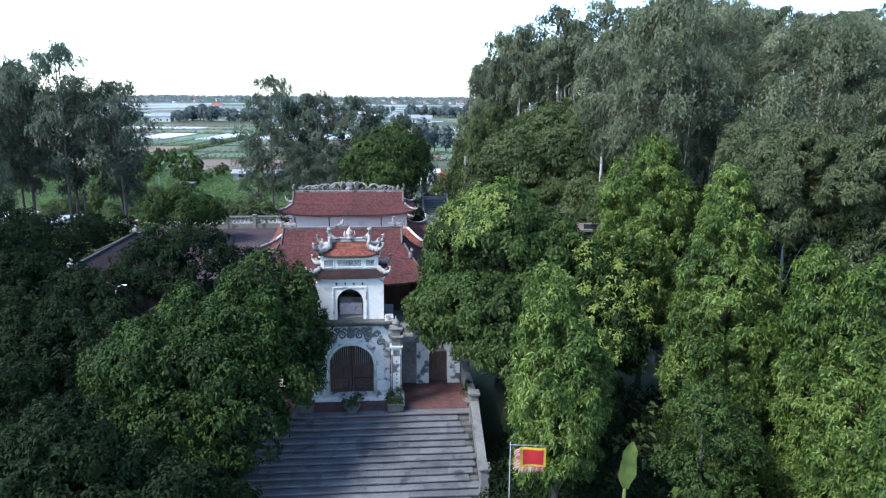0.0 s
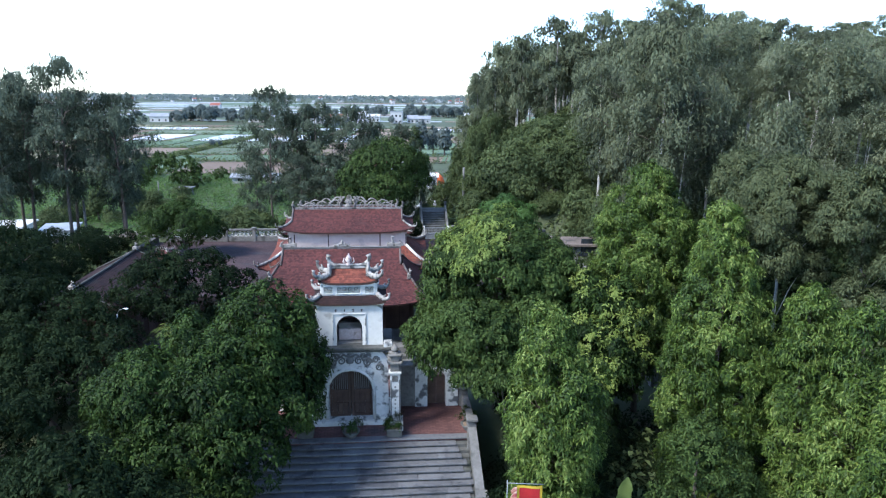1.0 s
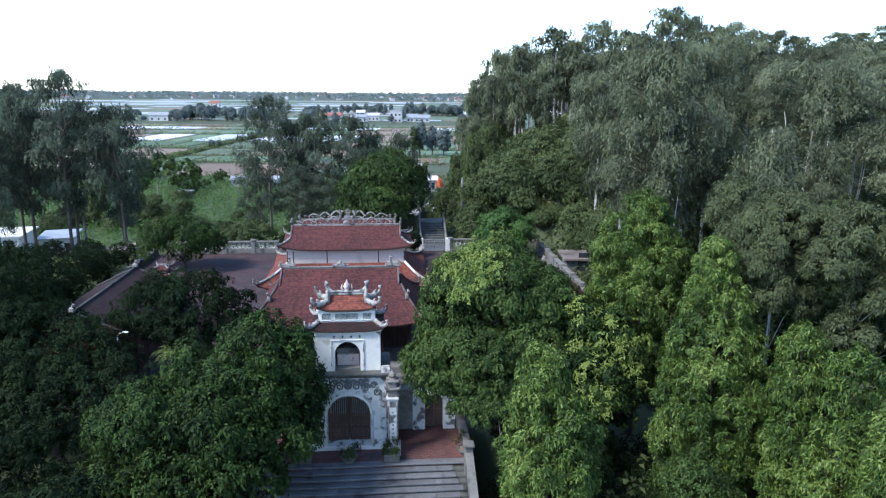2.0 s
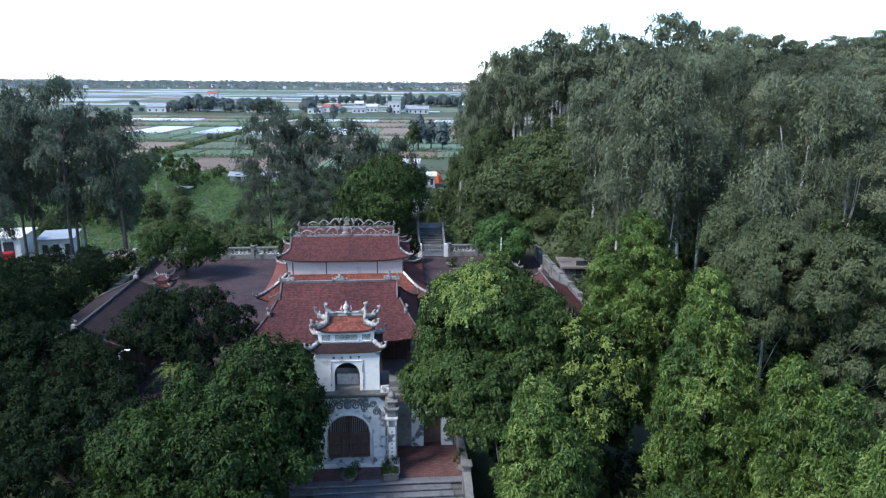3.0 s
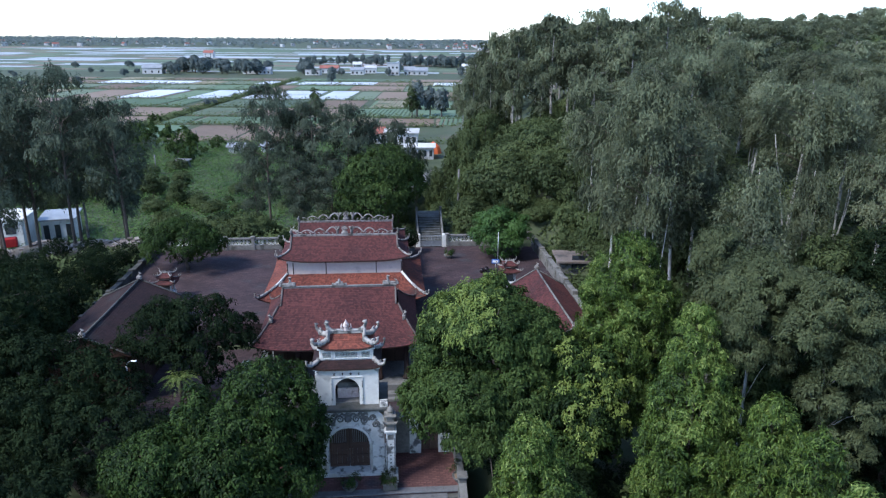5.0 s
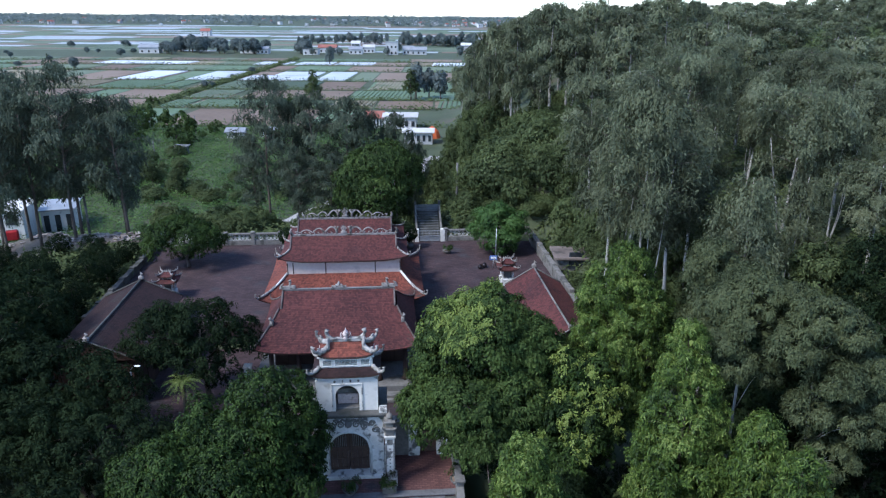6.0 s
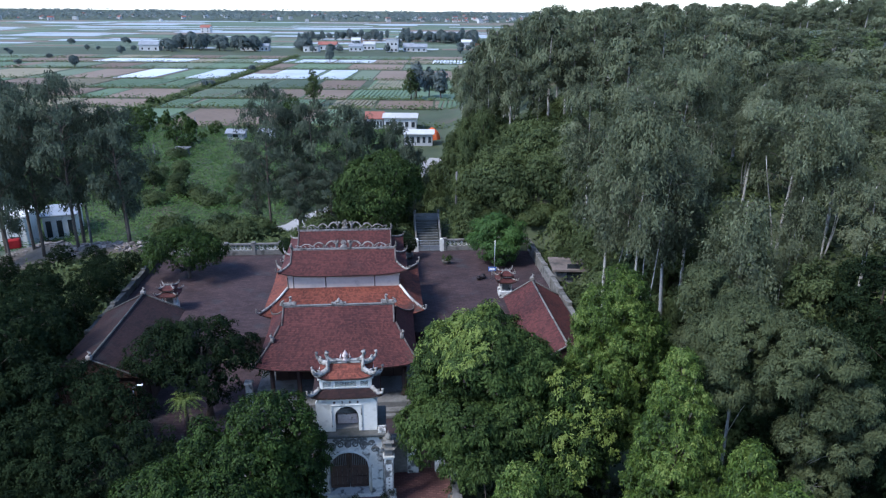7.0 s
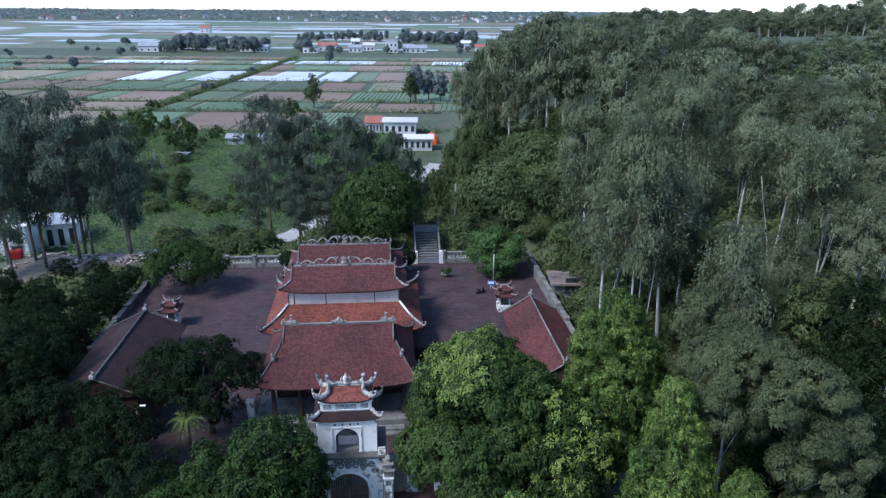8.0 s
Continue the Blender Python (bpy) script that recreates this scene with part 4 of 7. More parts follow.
for s in (-1, 1):
    g = Geo()
    finial(g, (TX + s * 3.62, 43.8, 6.62), (-s, 0), 0.95, 1.2)
    g.box((TX + s * 3.3, 43.8, 6.72), (0.9, 0.2, 0.22), 0.05)
    g.box((TX + s * 3.05, 43.8, 6.78), (0.4, 0.16, 0.2), 0.05)
    g.done("ridge_end_ornament", M_ORN, front_ridge, "pale stucco ridge-end ornament", smooth=False)
g = Geo()
g.box((TX, 43.8, 6.70), (1.0, 0.18, 0.14), 0.05).box((TX, 43.8, 6.80), (0.5, 0.16, 0.14), 0.05)
g.tube([(TX, 43.8, 6.8), (TX, 43.8, 6.98), (TX, 43.8, 7.08)], [0.13, 0.09, 0.02], 7)
g.done("ridge_centre_ornament", M_ORN, front_ridge, smooth=False)
for s in (-1, 1):
    g = Geo()
    x, y, z = TX + s * 4.2, 41.5, 5.22
    g.box((x, y, z), (0.24, 0.3, 0.34), 0.05)
    g.tube([(x, y, z + 0.1), (x + s * 0.08, y - 0.1, z + 0.38), (x + s * 0.02, y - 0.05, z + 0.5)], [0.1, 0.09, 0.05], 6)
    g.done("hip_guardian", M_ORN, front, "small pale stucco figure on the hip rib")

mid = thing("middle_hall", "taller two-tiered temple hall with a pale band between red tiled roofs", "temple hall")
Geo().box((TX, 51.9, 2.4), (8.8, 5.6, 1.4), 0.03).done("plinth", M_CONC, mid)
Geo().box((TX, 51.9, 3.6), (8.2, 3.6, 2.6), 0.02).done("lower_body", M_TIMBER, mid)
Geo().box((TX, 51.9, 5.55), (8.62, 3.5, 1.5), 0.02).done("clerestory", M_PINK, mid, "faded pinkish-white limewashed clerestory band")
for x in (-4.28, -3.85, -1.4, 2.37, 4.28):
    Geo().box((TX + x * 0.995, 50.14, 5.62), (0.07, 0.04, 1.0), 0.01).done("clerestory_post", M_TIMBER, mid)
hip_roof(mid, (TX - 4.3, TX + 4.3, 50.16, 53.64), (TX - 6.0, TX + 6.0, 47.1, 56.7), 5.22, 3.95, 0.55, 0.22, M_TILE_NEW, "orange-red clay tiles with mossy streaks", 0.10, 0.7)
hip_roof(mid, (TX - 4.1, TX + 4.1, 50.75, 53.05), (TX - 4.9, TX + 4.9, 49.75, 54.05), 6.95, 6.32, 0.38, 0.16, M_TILE, "weathered red clay tiles", 0.08, 0.5)
gable_roof(mid, TX - 4.05, TX + 4.0, 51.9, 7.72, 50.73, 6.94, 53.07, 6.94, 0.03, M_TILE, "weathered red clay tiles", verge=0.07, rib_mat=M_RIB)
mid_ridge = ridge_beam(mid, TX - 4.1, TX + 4.05, 51.9, 7.65, 0.12, 0.15)
dragon_crest(mid_ridge, TX - 4.0, TX + 3.95, 51.9, 7.84, 0.88)
for s in (-1, 1):
    g = Geo()
    g.tube([(TX + s * 4.0, 51.9, 7.82), (TX + s * 4.12, 51.9, 8.05), (TX + s * 4.02, 51.9, 8.28)], [0.13, 0.1, 0.06], 7)
    g.done("ridge_end_ornament", M_ORN, mid_ridge, smooth=True)
    # stucco skirting along the slanted corner of the clerestory
    g = Geo().tube([(TX + s * 4.3, 50.14, 5.28), (TX + s * 4.75, 49.3, 4.95), (TX + s * 5.3, 48.3, 4.62)], [0.10, 0.09, 0.07], 6)
    g.done("white_corner_rib", M_PLASTER, mid, smooth=True)

RX = TX - 0.36
rear = thing("rear_hall", "rear sanctuary hall with red tiles and a wavy crest", "temple hall")
Geo().box((RX, 60.4, 2.6), (8.6, 6.2, 1.0), 0.03).done("plinth", M_CONC, rear)
Geo().box((RX, 60.4, 3.9), (7.6, 5.0, 2.2), 0.02).done("hall_body", M_TIMBER, rear)
hip_roof(rear, (RX - 4.1, RX + 4.1, 58.3, 62.0), (RX - 5.3, RX + 5.3, 56.9, 63.6), 5.35, 4.55, 0.3, 0.15, M_TILE, "weathered red clay tiles", 0.08, 0.4)
gable_roof(rear, RX - 4.1, RX + 4.1, 60.15, 6.6, 58.28, 5.34, 62.02, 5.34, 0.05, M_TILE, "weathered red clay tiles", verge=0.07, rib_mat=M_RIB)
rear_ridge = ridge_beam(rear, RX - 4.15, RX + 4.15, 60.15, 6.53, 0.12, 0.15)
dragon_crest(rear_ridge, RX - 4.05, RX + 4.05, 60.15, 6.75, 1.0)
for s in (-1, 1):
    g = Geo()
    g.tube([(RX + s * 4.1, 60.15, 6.65), (RX + s * 4.2, 60.15, 6.95), (RX + s * 4.1, 60.15, 7.15)], [0.13, 0.1, 0.05], 7)
    g.done("ridge_end_ornament", M_ORN, rear_ridge, smooth=True)


# ---------------------------------------------------------------- side houses along the court
def side_house(name, label, xr, xl, xh, y0, y1, zr, ze, tile):
    """A long gable-roofed house whose ridge runs along y."""
    h = thing(name, label, "side house", group="side houses of the temple")
    rng = random.Random(3)
    for xe, mir in ((xl, False), (xh, True)):
        a, b = ((xr, y1), (xr, y0)) if not mir else ((xr, y0), (xr, y1))
        oa, ob = ((xe, y1), (xe, y0)) if not mir else ((xe, y0), (xe, y1))
        S = roof_patch(a, b, oa, ob, zr, ze, 0.0, 0.08)
        under = deck(S, nv=4).done("roof_deck", M_TIMBER, h)
        g = Geo()
        lay_tiles(g, S, y1 - y0, math.dist(S(0.5, 0), S(0.5, 1)), 0.18, 0.15, rng=rng)
        tagged(g.done("tile_slope", tile, under), kind="stuff")
        for y in (y0, y1):
            pts = [((xr + (xe - xr) * t), y, zr + (ze - zr) * t + 0.06) for t in (0, 0.25, 0.5, 0.75, 1)]
            # ribs and ridge of the left house: darker masonry for the trees' shade
            Geo().tube(pts, 0.055, 6).done("verge_rib", M_MOSS if xr < 0 else M_GREY, h, smooth=True)
    Geo().tube([(xr, y0 - 0.05, zr + 0.08), (xr, (y0 + y1) / 2, zr + 0.04), (xr, y1 + 0.05, zr + 0.08)], 0.075, 6).done("ridge_beam", M_MOSS if xr < 0 else M_GREY, h, smooth=True)
    for y in (y0, y1):
        g = Geo().box((xr, y, zr + 0.2), (0.36, 0.3, 0.3), 0.06)
        g.tube([(xr, y, zr + 0.25), (xr + 0.1, y, zr + 0.5), (xr - 0.02, y, zr + 0.62)], [0.12, 0.09, 0.03], 6)
        g.done("ridge_end_ornament", M_ORN, h)
    xa, xb = min(xl, xh) + 0.45, max(xl, xh) - 0.45
    zb = 0.3
    Geo().box(((xa + xb) / 2, (y0 + y1) / 2, (zb + ze) / 2), (xb - xa, y1 - y0 - 0.6, ze - zb + 0.1), 0.03).done("house_body", M_TIMBER, h)
    for y in (y0 + 0.2, y1 - 0.2):
        vs = [(xa, y - 0.1, ze), (xb, y - 0.1, ze), (xr, y - 0.1, zr - 0.12), (xa, y + 0.1, ze), (xb, y + 0.1, ze), (xr, y + 0.1, zr - 0.12)]
        Geo().add(vs, [[0, 1, 2], [5, 4, 3], [0, 3, 4, 1], [1, 4, 5, 2], [2, 5, 3, 0]]).done("gable_wall", M_TIMBER, h)
    for k in range(5):
        y = y0 + 1 + (y1 - y0 - 2) * k / 4
        Geo().box((max(xa, xb) + 0.02 if xr < 0 else min(xa, xb) - 0.02, y, 1.6), (0.06, 1.2, 2.1), 0.02).done("door", M_WOOD, h)
    return h


side_house("side_house", "long dark tiled side house beneath trees", -17.75, -14.9, -20.6, 39.8, 50.0, 5.1, 3.75, M_TILE_DARK)
side_house("side_house", "long side house with weathered red tiles along the boundary wall", 12.4, 10.1, 14.7, 40.5, 52.0, 4.55, 3.15, M_TILE)


def shrine(at, rz):
    """A small two-roofed incense shrine on white posts."""
    s = thing("incense_shrine", "small two-tiered incense shrine with red tiles and white posts", "shrine", at, rz, "incense shrines of the court")
    Geo().box((0, 0, 0.35), (1.3, 1.3, 0.7), 0.04).done("base", M_OLD, s)
    for a in (-1, 1):
        for b in (-1, 1):
            Geo().box((a * 0.48, b * 0.48, 1.15), (0.14, 0.14, 1.0), 0.02).done("post", M_PLASTER, s)
    Geo().box((0, 0.1, 1.0), (0.7, 0.6, 0.6), 0.05).done("incense_block", M_CONC, s)
    hip_roof(s, (-0.45, 0.45, -0.45, 0.45), (-0.95, 0.95, -0.95, 0.95), 1.95, 1.66, 0.2, 0.2, M_TILE, "", 0.06, 0.42, tw=0.16, tl=0.14)
    Geo().box((0, 0, 2.05), (0.84, 0.84, 0.26), 0.02).done("band", M_PLASTER, s)
    hip_roof(s, (-0.3, 0.3, -0.12, 0.12), (-0.68, 0.68, -0.66, 0.66), 2.5, 2.2, 0.2, 0.2, M_TILE, "", 0.06, 0.42, tw=0.16, tl=0.14)
    g = Geo().box((0, 0, 2.56), (0.8, 0.12, 0.12), 0.02)
    for k in range(5):
        g.tube([(-0.36 + k * 0.18, 0, 2.6), (-0.36 + k * 0.18, 0, 2.76 + (0.06 if k == 2 else 0))], [0.05, 0.012], 5)
    g.done("crest", M_ORN, s)
    return s


sw = shrine((-17.05, 53.6, 2.2), 0)
sw.scale = (0.86, 0.86, 0.86)
sh = shrine((10.7, 54.6, 2.15), 0)
sh.scale = (0.88, 0.88, 0.92)

# ---------------------------------------------------------------- small things of the court
lamp = thing("court_lamp", "slim metal lamp post with a flat white head", "street lamp", (-14.35, 37.0, 0.4))
Geo().tube([(0, 0, 0), (0.02, 0, 2.2), (0.05, 0, 4.3)], [0.06, 0.05, 0.04], 8).done("pole", M_METAL, lamp, smooth=True)
arm = Geo().tube([(0.05, 0, 4.25), (0.2, 0, 4.42), (0.45, 0, 4.45)], 0.03, 6).done("arm", M_METAL, lamp, smooth=True)
Geo().box((0.46, 0, 4.47), (0.34, 0.15, 0.05), 0.02).done("lamp_head", M_LAMP, arm, "flat white lamp head")

post = thing("court_post", "square white stucco post at the corner of the hall", "post", (-8.45, 40.3, 0.4))
Geo().box((0, 0, 1.2), (0.42, 0.42, 2.4), 0.03).done("shaft", M_OLD, post)
Geo().box((0, 0, 2.45), (0.54, 0.54, 0.14), 0.03).done("cap", M_OLD, post)


def potted(name, at, kind, label, leaf_mat, seed, spread=0.55):
    p = thing(name, label, "potted plant", at, 0, "potted plants of the temple")
    if kind == "box":
        g = Geo()
        for dx, dy, sx, sy in ((0, -0.36, 0.95, 0.09), (0, 0.36, 0.95, 0.09), (-0.43, 0, 0.09, 0.72), (0.43, 0, 0.09, 0.72)):
            Geo().box((dx, dy, 0.3), (sx, sy, 0.42), 0.02).done("planter_side", M_MOSS, p)
            Geo().box((dx, dy, 0.53), (sx + 0.04, sy + 0.05, 0.07), 0.015).done("rim", M_CONC, p)
        g.box((0, 0, 0.08), (0.8, 0.6, 0.16), 0.02)
        g.done("planter_foot", M_CONC, p)
    else:
        Geo().lathe((0, 0, 0), [(0.3, 0), (0.34, 0.08), (0.5, 0.3), (0.56, 0.42), (0.5, 0.42), (0.44, 0.36)], 14).done("bowl", M_CONC, p, smooth=True)
    Geo().box((0, 0, 0.36), (0.7, 0.5, 0.06), 0.02).done("soil", M_SOIL, p)
    rng = np.random.default_rng(seed)
    g = Geo()
    cs = []
    for k in range(5):
        a = rng.uniform(0, 6.28)
        tip = (spread * 0.8 * math.cos(a), spread * 0.8 * math.sin(a), rng.uniform(0.7, 1.15))
        g.tube([(0, 0, 0.36), (tip[0] * 0.4, tip[1] * 0.4, 0.6), tip], [0.025, 0.02, 0.008], 5)
        cs.append(tip)
    g.done("stem", M_BARK, p)
    return p, cs
# ---------------------------------------------------------------- leaves and trees
def unit(v):
    return v / np.maximum(np.linalg.norm(v, axis=-1, keepdims=True), 1e-9)


def leaf_mesh(base, way, length, width, rng, droop=0.25, face=None):
    """One bent diamond per leaf: base points, directions, lengths, widths; face: where the blades look."""
    n = len(base)
    if face is None:
        face = np.tile(np.array((0, 0, 1.0)), (n, 1))
    side = unit(np.cross(way, rng.normal(size=(n, 3)) * 0.45 + face))
    L, W = length[:, None], width[:, None]
    down = np.array((0, 0, -1.0))
    midp = base + way * L * 0.45
    tip = base + way * L + down * L * droop
    v = np.stack([base, midp + side * W, tip, midp - side * W], 1).reshape(-1, 3)
    f = np.arange(n * 4).reshape(n, 4)
    return v, f


def rosettes(centres, outward, per, length, width, rng, spread=0.9, droop=0.35, jitter=0.06):
    """Tufts of leaves that fan out from twig tips, their blades turned to the light."""
    n = len(centres)
    c = np.repeat(centres, per, 0) + rng.normal(size=(n * per, 3)) * jitter
    o = np.repeat(outward, per, 0)
    r = rng.normal(size=(n * per, 3))
    r -= o * np.sum(r * o, 1, keepdims=True)
    way = unit(unit(r) * spread + o * rng.uniform(-0.1, 0.75, (n * per, 1)) + np.array((0, 0, -droop * 0.6)))
    ln = length * rng.uniform(0.65, 1.2, n * per)
    wd = width * rng.uniform(0.7, 1.2, n * per)
    return leaf_mesh(c, way, ln, wd, rng, droop, o + np.array((0, 0, 0.35)))


def shell_points(lobes, count, rng, inner=0.2, rough=0.16, under=0.25):
    """Points on the outside of a union of ellipsoids (cx, cy, cz, rx, ry, rz), with their outward directions."""
    lobes = np.array(lobes, float)
    area = (lobes[:, 3] * lobes[:, 4] + lobes[:, 3] * lobes[:, 5] + lobes[:, 4] * lobes[:, 5])
    pick = rng.choice(len(lobes), count * 3, p=area / area.sum())
    d = unit(rng.normal(size=(count * 3, 3)))
    keep = (d[:, 2] > -0.35) | (rng.random(count * 3) < under)
    pick, d = pick[keep], d[keep]
    lb = lobes[pick]
    wob = 1 + rough * (np.sin(d[:, 0] * 5.1 + pick) * np.sin(d[:, 1] * 4.7 + 2 * pick) + np.sin(d[:, 2] * 6.3 + pick * 1.7) * 0.6)
    deep = np.where(rng.random(len(d)) < inner, rng.uniform(0.45, 0.85, len(d)), rng.uniform(0.88, 1.04, len(d)))
    p = lb[:, :3] + d * lb[:, 3:] * (wob * deep)[:, None]
    ok = np.ones(len(p), bool)
    for k, l in enumerate(lobes):
        q = np.sum(((p - l[:3]) / l[3:]) ** 2, 1)
        ok &= (q > 0.62) | (pick == k)
    p, d, lb = p[ok][:count], d[ok][:count], lb[ok][:count]
    return p, unit(d / lb[:, 3:])


def clumpy(points, out, keep_scale, level, rng):
    """Thins points out in patches, so that the crown has gaps."""
    k = np.array([noise.noise(Vector(p) * keep_scale) for p in points])
    m = k > level + rng.normal(size=len(k)) * 0.08
    return points[m], out[m]


def branches(g, root, top, lobes, r, rng, bend=0.3):
    """A tapered leaning trunk and limbs that reach the lobes of the crown."""
    root, top = np.array(root, float), np.array(top, float)
    n = 8
    pts = []
    for i in range(n):
        t = i / (n - 1)
        p = root * (1 - t) + top * t + np.array((math.sin(t * 4 + r * 9) * bend * t * (1 - t) * 2, math.cos(t * 3.3 + r * 5) * bend * t * (1 - t) * 2, 0))
        pts.append(p)
    g.tube([tuple(p) for p in pts], [r * (1.25 - 0.95 * i / (n - 1)) if i else r * 1.7 for i in range(n)], 8)
    for l in lobes:
        c = np.array(l[:3], float)
        t = np.clip((c[2] - l[5] * 0.9 - root[2]) / max(top[2] - root[2], 0.1), 0.2, 0.9)
        i = int(t * (n - 1))
        a = pts[i]
        b = a * 0.45 + c * 0.55 + np.array((0, 0, 0.2))
        rr = r * (1.05 - 0.85 * t) * 0.6
        g.tube([tuple(a), tuple(b), tuple(c)], [rr, rr * 0.7, rr * 0.3], 6)
        for q in range(3):
            e = c + rng.normal(size=3) * np.array(l[3:]) * 0.45
            g.tube([tuple(b * 0.5 + c * 0.5), tuple(e)], [rr * 0.4, rr * 0.12], 5)


TREE_NO = [0]


def tree(name, label, at, lobes, trunk_r, bark, leaf_mat, tufts, per, length, width, inner=0.25, rough=0.16, droop=0.35, spread=0.9, gaps=None, trunk_top=None, group="", under=0.25, category="tree", clump=0.0, in_clump=9, core=50, shoots=None):
    TREE_NO[0] += 1
    rng = np.random.default_rng(100 + TREE_NO[0])
    t = thing(name, label, category, at, 0, group)
    if trunk_top is None:
        hi = max(lobes, key=lambda l: l[2])
        trunk_top = (hi[0], hi[1], hi[2])
    g = Geo()
    branches(g, (0, 0, -0.3), trunk_top, lobes, trunk_r, rng)
    g.done("trunk", bark, t, smooth=True)
    p, o = shell_points(lobes, tufts // in_clump if clump else tufts, rng, inner, rough, under)
    if gaps is not None:
        p, o = clumpy(p, o, gaps[0], gaps[1], rng)
    if clump:
        # twigs gather in rounded clumps that stand out from the crown
        k = in_clump
        o2 = np.repeat(o, k, 0)
        off = unit(rng.normal(size=(len(p) * k, 3)) + o2 * 0.7 + np.array((0, 0, 0.25)))
        big = np.repeat(rng.uniform(0.55, 1.35, (len(p), 1)), k, 0) * clump * rng.uniform(0.78, 1.05, (len(p) * k, 1))
        p = np.repeat(p, k, 0) + off * big * np.array((1, 1, 0.9))
        o = unit(o2 * 0.35 + off)
    v, f = rosettes(p, o, per, length, width, rng, spread, droop)
    # broad leaves inside, which close the crown
    lb = np.array(lobes, float)
    m = core * len(lb)
    if m:
        pk = np.repeat(lb, core, 0)
        d = unit(rng.normal(size=(m, 3)))
        c = pk[:, :3] + d * pk[:, 3:] * rng.uniform(0.35, 0.72, (m, 1))
        sz = min(pk[:, 3].mean() * 0.34, 0.32)
        v2, f2 = leaf_mesh(c, unit(rng.normal(size=(m, 3)) * np.array((1, 1, 0.5))), np.full(m, sz), np.full(m, sz * 0.42), rng, 0.2)
        v, f = np.concatenate([v, v2]), np.concatenate([f, f2 + len(v)])
    make("crown", v, f, leaf_mat, t)
    if shoots:
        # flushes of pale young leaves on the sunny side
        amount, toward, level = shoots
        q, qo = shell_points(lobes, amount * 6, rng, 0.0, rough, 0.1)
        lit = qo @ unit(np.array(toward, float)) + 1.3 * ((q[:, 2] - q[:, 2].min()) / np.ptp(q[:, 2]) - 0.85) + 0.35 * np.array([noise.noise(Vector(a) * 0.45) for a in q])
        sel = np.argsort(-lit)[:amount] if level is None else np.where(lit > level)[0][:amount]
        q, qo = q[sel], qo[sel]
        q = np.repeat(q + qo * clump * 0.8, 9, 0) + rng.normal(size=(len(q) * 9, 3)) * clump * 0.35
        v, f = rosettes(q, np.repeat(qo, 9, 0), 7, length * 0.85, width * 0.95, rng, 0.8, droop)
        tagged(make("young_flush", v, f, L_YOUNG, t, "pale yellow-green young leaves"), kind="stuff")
    return t


def gz(x, y):
    return float(ground_z(x, y))


# potted plants before the gate and in the rear court
for nm, at, kd, lb, sd in (("planter", (0.35, 30.95, 0.18), "box", "concrete box planter with a bushy green shrub", 1), ("planter", (-3.85, 31.1, 0.18), "box", "concrete box planter with a thin shrub beside the gate", 2), ("bowl_planter", (-1.7, 30.95, 0.18), "bowl", "round stone bowl planter with a leafy bush", 3), ("bowl_planter", (6.3, 62.6, 2.2), "bowl", "round stone bowl with a tiered bonsai", 4), ("bowl_planter", (2.0, 40.4, 1.2), "bowl", "dark stone bowl on the hall plinth", 6), ("bowl_planter", (4.0, 31.3, 0.18), "bowl", "small pot beside the parapet", 8)):
    p, cs = potted(nm, at, kd, lb, L_LUSH, sd)
    rng = np.random.default_rng(sd)
    c = np.array(cs)
    c = np.concatenate([c + rng.normal(size=c.shape) * 0.14 for _ in range(12)])
    v, f = rosettes(c, unit(c * np.array((1, 1, 0.4))), 10, 0.16, 0.03, rng)
    make("foliage", v, f, L_LUSH if sd != 2 else L_MANGO, p)
    p.scale = (0.78, 0.78, 0.8)

def about(at, lobes):
    """Lobes given by their place in the world, brought to a tree's own base."""
    return [(x - at[0], y - at[1], z - at[2], a, b, c) for x, y, z, a, b, c in lobes]


def spire_lobes(cx, cy, top, foot, wide, seed, belly=0.55, lean=(0.0, 0.0), waist=1.0, lump=0.62):
    """Many small lobes stacked to an uneven pointed crown, widest at the belly."""
    rr = random.Random(seed)
    lobes, z = [(cx + lean[0], cy + lean[1], top - 0.45, 0.34, 0.34, 0.55)], top - 1.1
    while z > foot + 0.3:
        t = (top - z) / (top - foot)
        r = wide * (min(1.0, t / belly) ** 0.72 if t < belly else 1.0 - (1.0 - waist) * (t - belly) / (1 - belly))
        k = max(0.0, 1 - t / belly)
        ox, oy = cx + lean[0] * k, cy + lean[1] * k
        n = max(2, int(2 * math.pi * max(r - 0.3, 0.2) / (lump * 1.75)))
        a0 = rr.uniform(0, 6.28)
        for i in range(n):
            a = a0 + 2 * math.pi * (i + rr.uniform(-0.25, 0.25)) / n
            s = lump * rr.uniform(0.75, 1.3)
            d = max(0.15, r - s * 0.8) * rr.uniform(0.86, 1.1)
            lobes.append((ox + d * math.cos(a), oy + d * math.sin(a), z + rr.uniform(-0.3, 0.3), s, s, s * 1.25))
        z -= lump * 1.5
    return lobes


# --- round mango-like tree between gate and hall
AT = (6.0, 33.9, -0.3)
